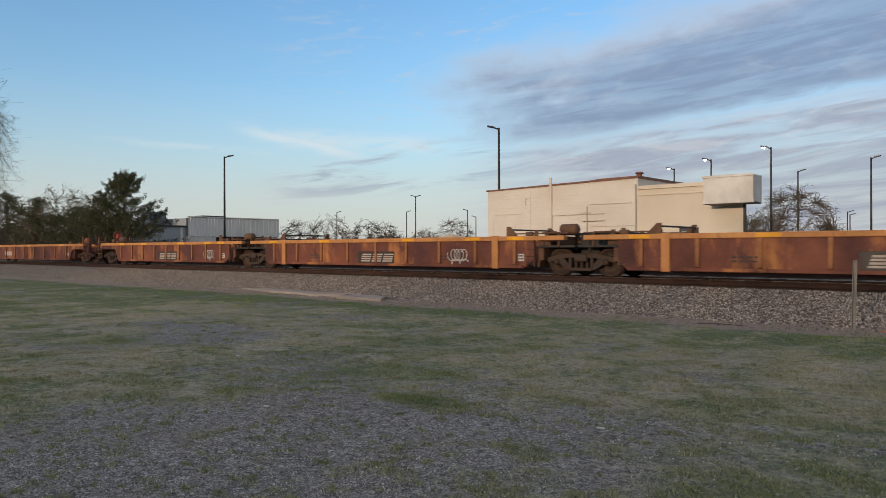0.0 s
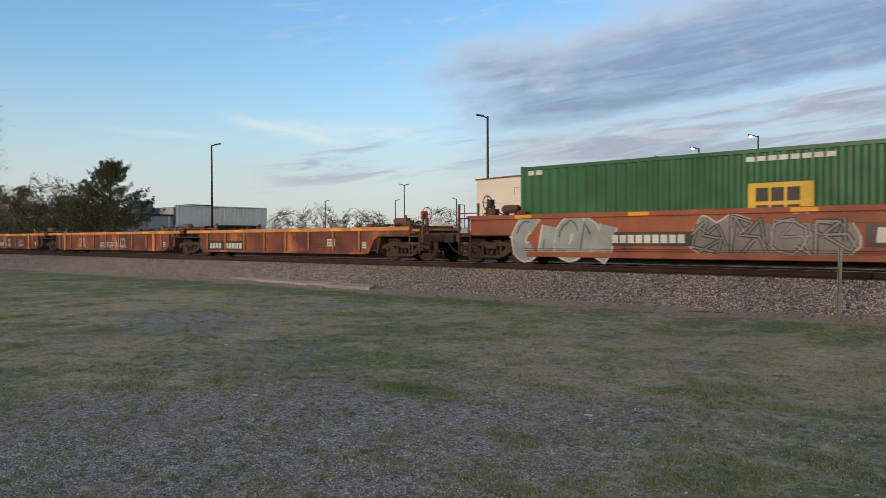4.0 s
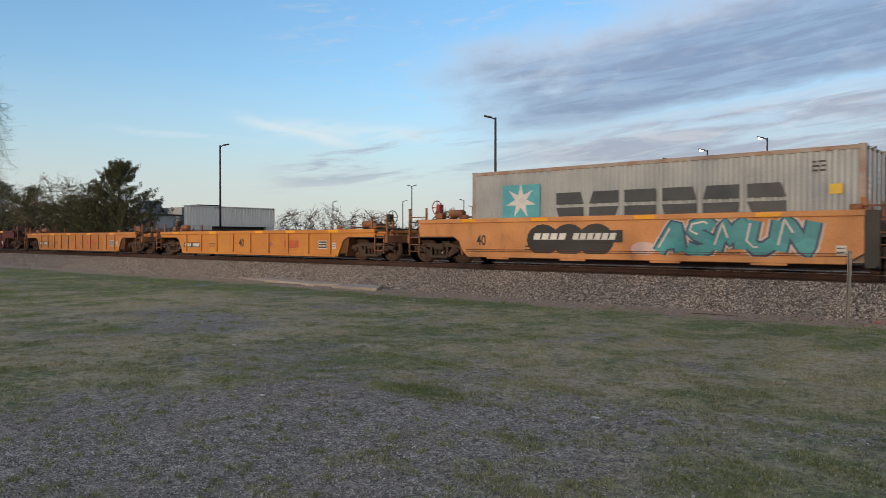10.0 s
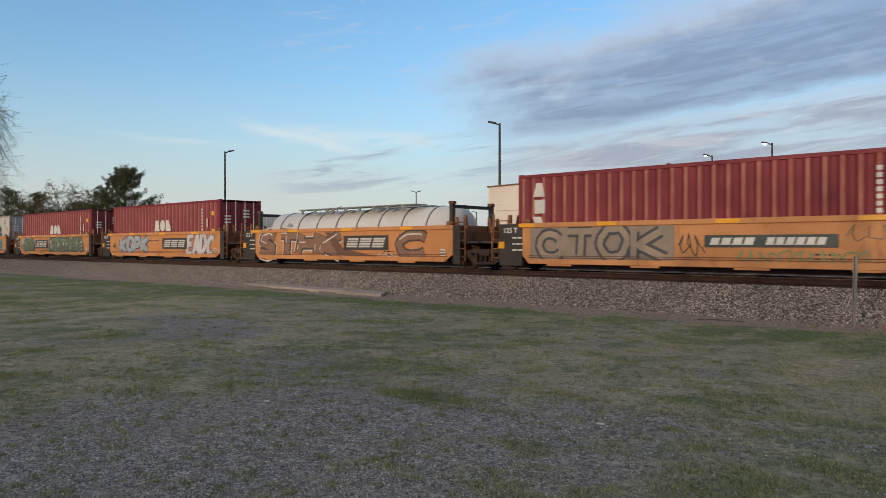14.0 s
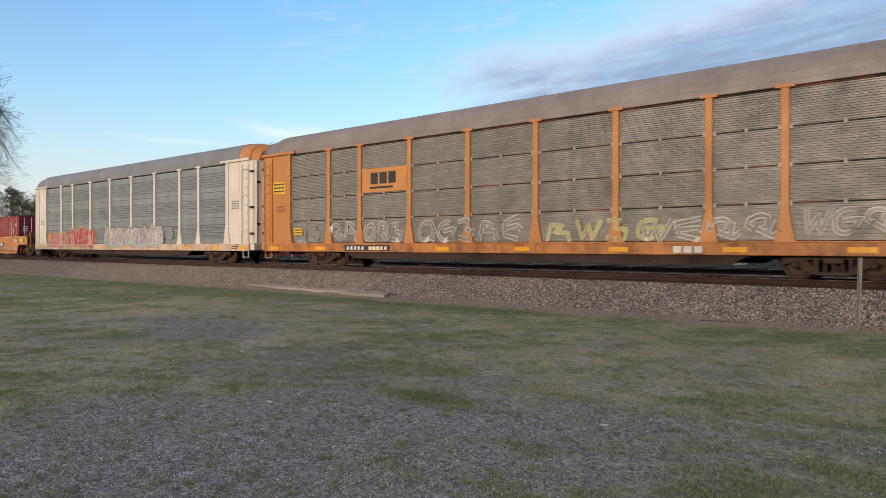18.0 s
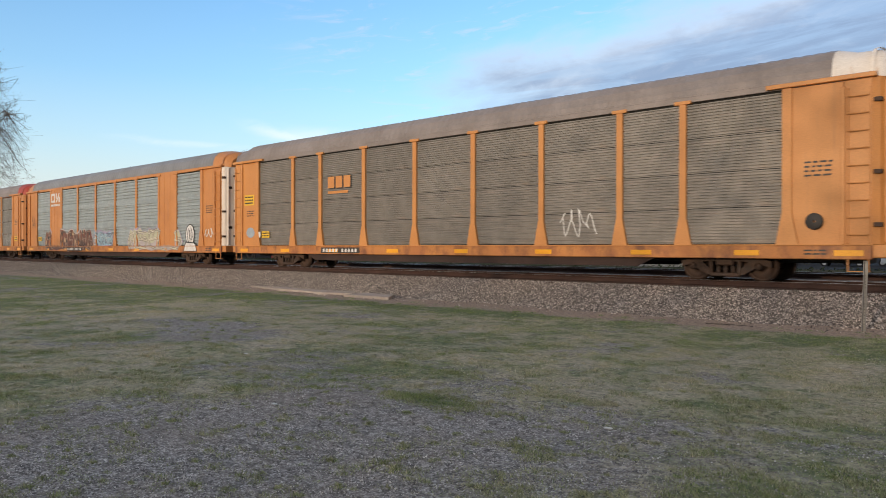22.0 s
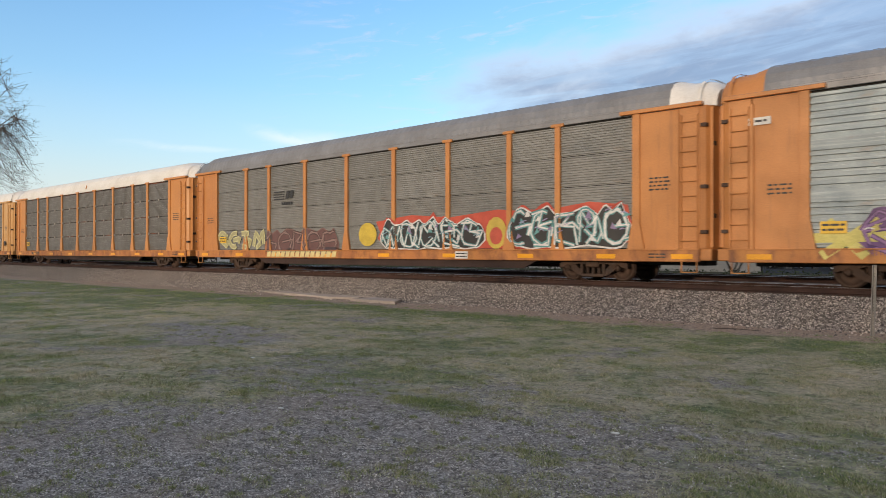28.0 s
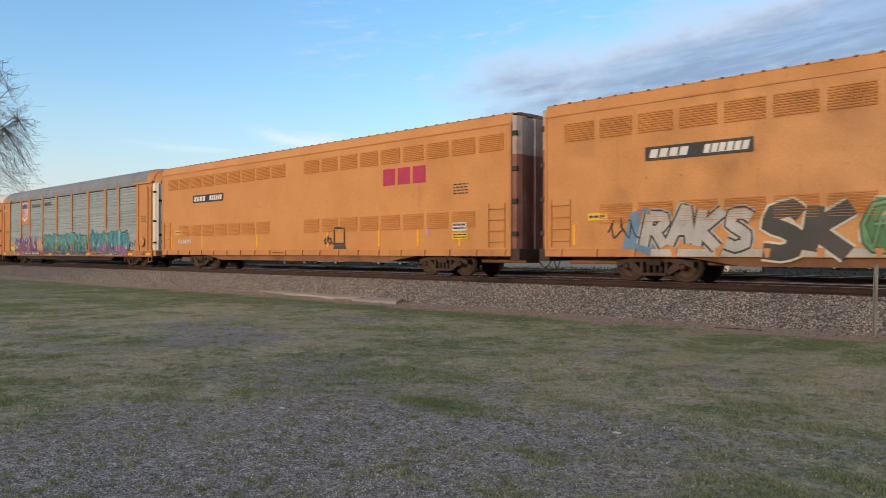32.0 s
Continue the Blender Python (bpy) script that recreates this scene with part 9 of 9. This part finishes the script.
def build_trees():
    for az, d, h, w, s in ((65.4, 78, 9.6, 10.4, 1), (66.9, 80, 7.6, 6.6, 2), (68.6, 82, 6.2, 5.5, 3), (70.8, 80, 6.6, 6.5, 4), (72.6, 84, 7.2, 7, 5), (75.5, 86, 8.2, 7.5, 7), (67.6, 78, 5.4, 8.5, 8), (71.6, 82, 5.6, 8.5, 9), (69.8, 81, 5.0, 7.5, 10)):
        x, y = polar(az, d)
        if y < 31.5:
            x, y = polar(az, 31.5 / math.cos(radians(az)))
            h *= math.hypot(x, y) / d
            w *= math.hypot(x, y) / d
        cedar(x, y, h, w, "dense dark green cedar beside the track", s, 56000 if s == 1 else 15000)
    bud, olive = (.16, .17, .075), (.13, .13, .06)
    for az, el, d, sp, lv, s in ((50.5, 3.0, 120, 1.0, 250, 11), (47.6, 2.65, 122, 1.1, 250, 12), (46.2, 2.4, 126, 1.1, 250, 22), (40.8, 2.8, 118, .9, 150, 13), (43.2, 1.9, 124, 1.1, 250, 14), (53.0, 2.6, 125, 1.0, 250, 15), (56.0, 2.5, 122, .9, 150, 16), (69.3, 4.8, 95, .8, 1200, 17), (72.5, 4.2, 100, .8, 1200, 18), (67.7, 4.0, 105, .8, 1000, 19)):
        x, y = polar(az, d)
        if y < 31:
            x, y = polar(az, 33 / math.cos(radians(az)))
            d = math.hypot(x, y)
        h = 1.6 + d * math.tan(radians(el))
        dome_tree(x, y, h, h * (.95 + .25 * sp), "bare rounded spring tree with budding twigs", s, 420, .12, .015, 900 if lv < 500 else 5000, (.20, .17, .10), .09)
    # broad bare tree beyond the white building
    x, y = polar(15.9, 84)
    dome_tree(x, y, 8.6, 10.6, "broad bare tree with dense twigs and olive buds", 31, 1100, .10, .017, 4500, (.17, .16, .075), .07)
    x, y = polar(19.2, 92)
    tree(x, y, 6.5, .9, "small olive-green budding tree", 32, 2200, olive, .15, levels=4)
    # tall tree down the line, its outer branches at the edge of the view
    x, y = polar(77.0, 150)
    dome_tree(x, y, 40, 29, "very tall tree with fine twigs coming into leaf", 33, 700, .36, .024, 7000, (.25, .205, .165), .11, gaps=-.14)
    woods("far_woods", "distant strip of budding woods", 5, 17.5, 150, 5.2, 5200, (.10, .115, .05), 41)
    woods("hedge_woods", "far line of bare spring woods", 17, 62, 190, 4.6, 7000, (.13, .12, .085), 42)
    woods("east_woods", "dark green far woods", 8, 14.5, 135, 4.6, 3200, (.06, .10, .035), 43)
    woods("west_woods", "far woods beyond the warehouse", 60, 82, 180, 8, 5000, (.09, .095, .05), 44)


def build_shade_woods():
    # Unseen leaf mass added behind the camera to block the low sun.
    rnd = random.Random(77)
    pts = []
    while len(pts) < 80000:
        x, y, z = rnd.uniform(-95, 45), rnd.uniform(-54, -42), rnd.uniform(0, 16)
        # Density is shaped to shade the right and let sun through mid-left.
        right = smooth(-24, -5, x - 3.4)
        over = z - 7.6 + 0.7 * fbm(x, 0, .12, 51)
        low = 1 - smooth(-1.0, 3.2, over)
        gap = .03 + .80 * smooth(-38, -46, x)
        dens = max(low * max(gap, right), .26 * right * (1 - smooth(5.0, 8.2, over)))
        if rnd.random() < dens:
            pts.append((x, y, z))
    v, f = leaf_mesh(pts, .16, rnd, .45)
    me = bpy.data.meshes.new("woods")
    me.from_pydata(v.tolist(), [], f.tolist())
    me.materials.append(island_mat("woods_budding", (.05, .05, .025), (.15, .14, .07)))
    tagged(new("woods", me), "unseen woods added behind the camera to block the low sun", "woods", kind="stuff")
    # Out-of-view trees added to the same sun blocker.
    for i in range(9):
        x = -70 + i * 12 + rnd.uniform(-3, 3)
        tree(x, -48 + rnd.uniform(-3, 3), 7 + 5 * smooth(-30, -5, x), .9, "unseen bare tree added among the sun-blocking woods", 200 + i, levels=3)


# ---------------------------------------------------------------- on the grass
def build_near_things():
    galv = mat("galvanised_post", (0.30, 0.285, 0.265), (0.22, 0.21, 0.195), rough=0.6, metal=0.3, scale=6, dirt=(.30, .24, .18), dirt_at=.6, streak=(20, 20, 2))
    p = thing("sign_post", "leaning bare galvanised steel U-channel post", "post", (-3.47, 15.95, -0.05))
    mb = MB()
    prof = [(-.04, 0), (-.04, -.012), (-.028, -.012), (-.016, .02), (.016, .02), (.028, -.012), (.04, -.012), (.04, 0), (.024, .0), (.014, .032), (-.014, .032), (-.024, 0)]
    mb.prism(prof, 0, 1.42, "z")
    lean = Matrix.Rotation(radians(1.6), 3, "Y")
    mb.v = [tuple(lean @ Vector(q)) for q in mb.v]
    part("channel", mb, galv, p)
    holes = MB()
    for i in range(20):
        z = .18 + i * .06
        q = lean @ Vector((0, .019, z))
        holes.tube((q.x, q.y - .0035, q.z), (q.x, q.y - .002, q.z), .006, 6)
    part("bolt_holes", holes, BLACK, p)
    conc = mat("old_concrete", (.43, .37, .33), (.33, .28, .245), rough=.9, scale=1.6, fine=25, bump=.4, dirt=(.20, .17, .14), dirt_at=.55, streak=(1, 1, 1))
    for pts, z in (([(-25.6, 16.5), (-20.0, 15.75), (-19.0, 16.25), (-19.4, 16.8), (-22.0, 16.75), (-23.2, 17.0), (-25.2, 17.0)], .07), ([(-18.6, 15.55), (-16.4, 15.5), (-17.2, 16.5), (-18.7, 16.6)], .08)):
        mb = MB().prism(pts, -.1, z, "z")
        thing("concrete_slab", "broken grey concrete slab lying at the ballast's foot", "slab", (0, 0, 0), mb=mb, material=conc)
    st = thing("stick", "dry grey stick lying on the earth", "stick", (-6.2, 15.0, .03))
    mb = MB()
    for a, b, r in (((0, 0, 0), (.45, .08, .01), .010), ((.45, .08, .01), (.95, .06, .005), .007), ((.3, .05, .01), (.55, -.12, .01), .005)):
        mb.tube(a, b, r, 5)
    part("branch", mb, BARK, st)
    lt = paint(.62, .63, .62)
    for az, d, s in ((57.5, 11.3, .03), (29.5, 6.6, .035), (55.4, 7.6, .03)):
        x, y = polar(az, d)
        mb = MB().cbox(-s, s, -s * .6, s * .7, 0, .012, .004)
        thing("litter", "small scrap of white paper on the grass", "litter", (x, y, lie(x, y) + .006), mb=mb, material=lt)
    or_ = paint(.65, .16, .08)
    thing("marker_flag", "small red plastic marker lying by the post", "marker", (-2.9, 15.75, .02), mb=MB().cbox(-.06, .06, -.025, .025, 0, .02, .006), material=or_)


build_white_building()
build_lamps()
build_metal_building()
build_far_things()
build_cars()
build_trees()
build_shade_woods()
build_near_things()
build_grass()
build_gravel()

# ---------------------------------------------------------------- motion of the train
def motions():
    marks = [i * 2.0 for i in range(len(RUN))]
    for ob, u, y, z in MOVERS:
        walk(ob, [(t, pose(u - s, MID + y, RAIL + z)) for t, s in zip(marks, RUN)])
    # wheels of one size turn alike: the first is keyed, the rest share its keys
    first = {}
    for ob, r in WHEELS:
        if r not in first:
            first[r] = ob
            walk(ob, [(i / FPS, pose(0, 0, 0, 0, math.degrees(-run_at(i / FPS) / r) % 360, 0)) for i in range(32 * FPS + 1)])
        else:
            src = first[r].animation_data
            ob.rotation_mode = "QUATERNION"
            ad = ob.animation_data_create()
            ad.action = src.action
            ad.action_slot = src.action_slot


motions()
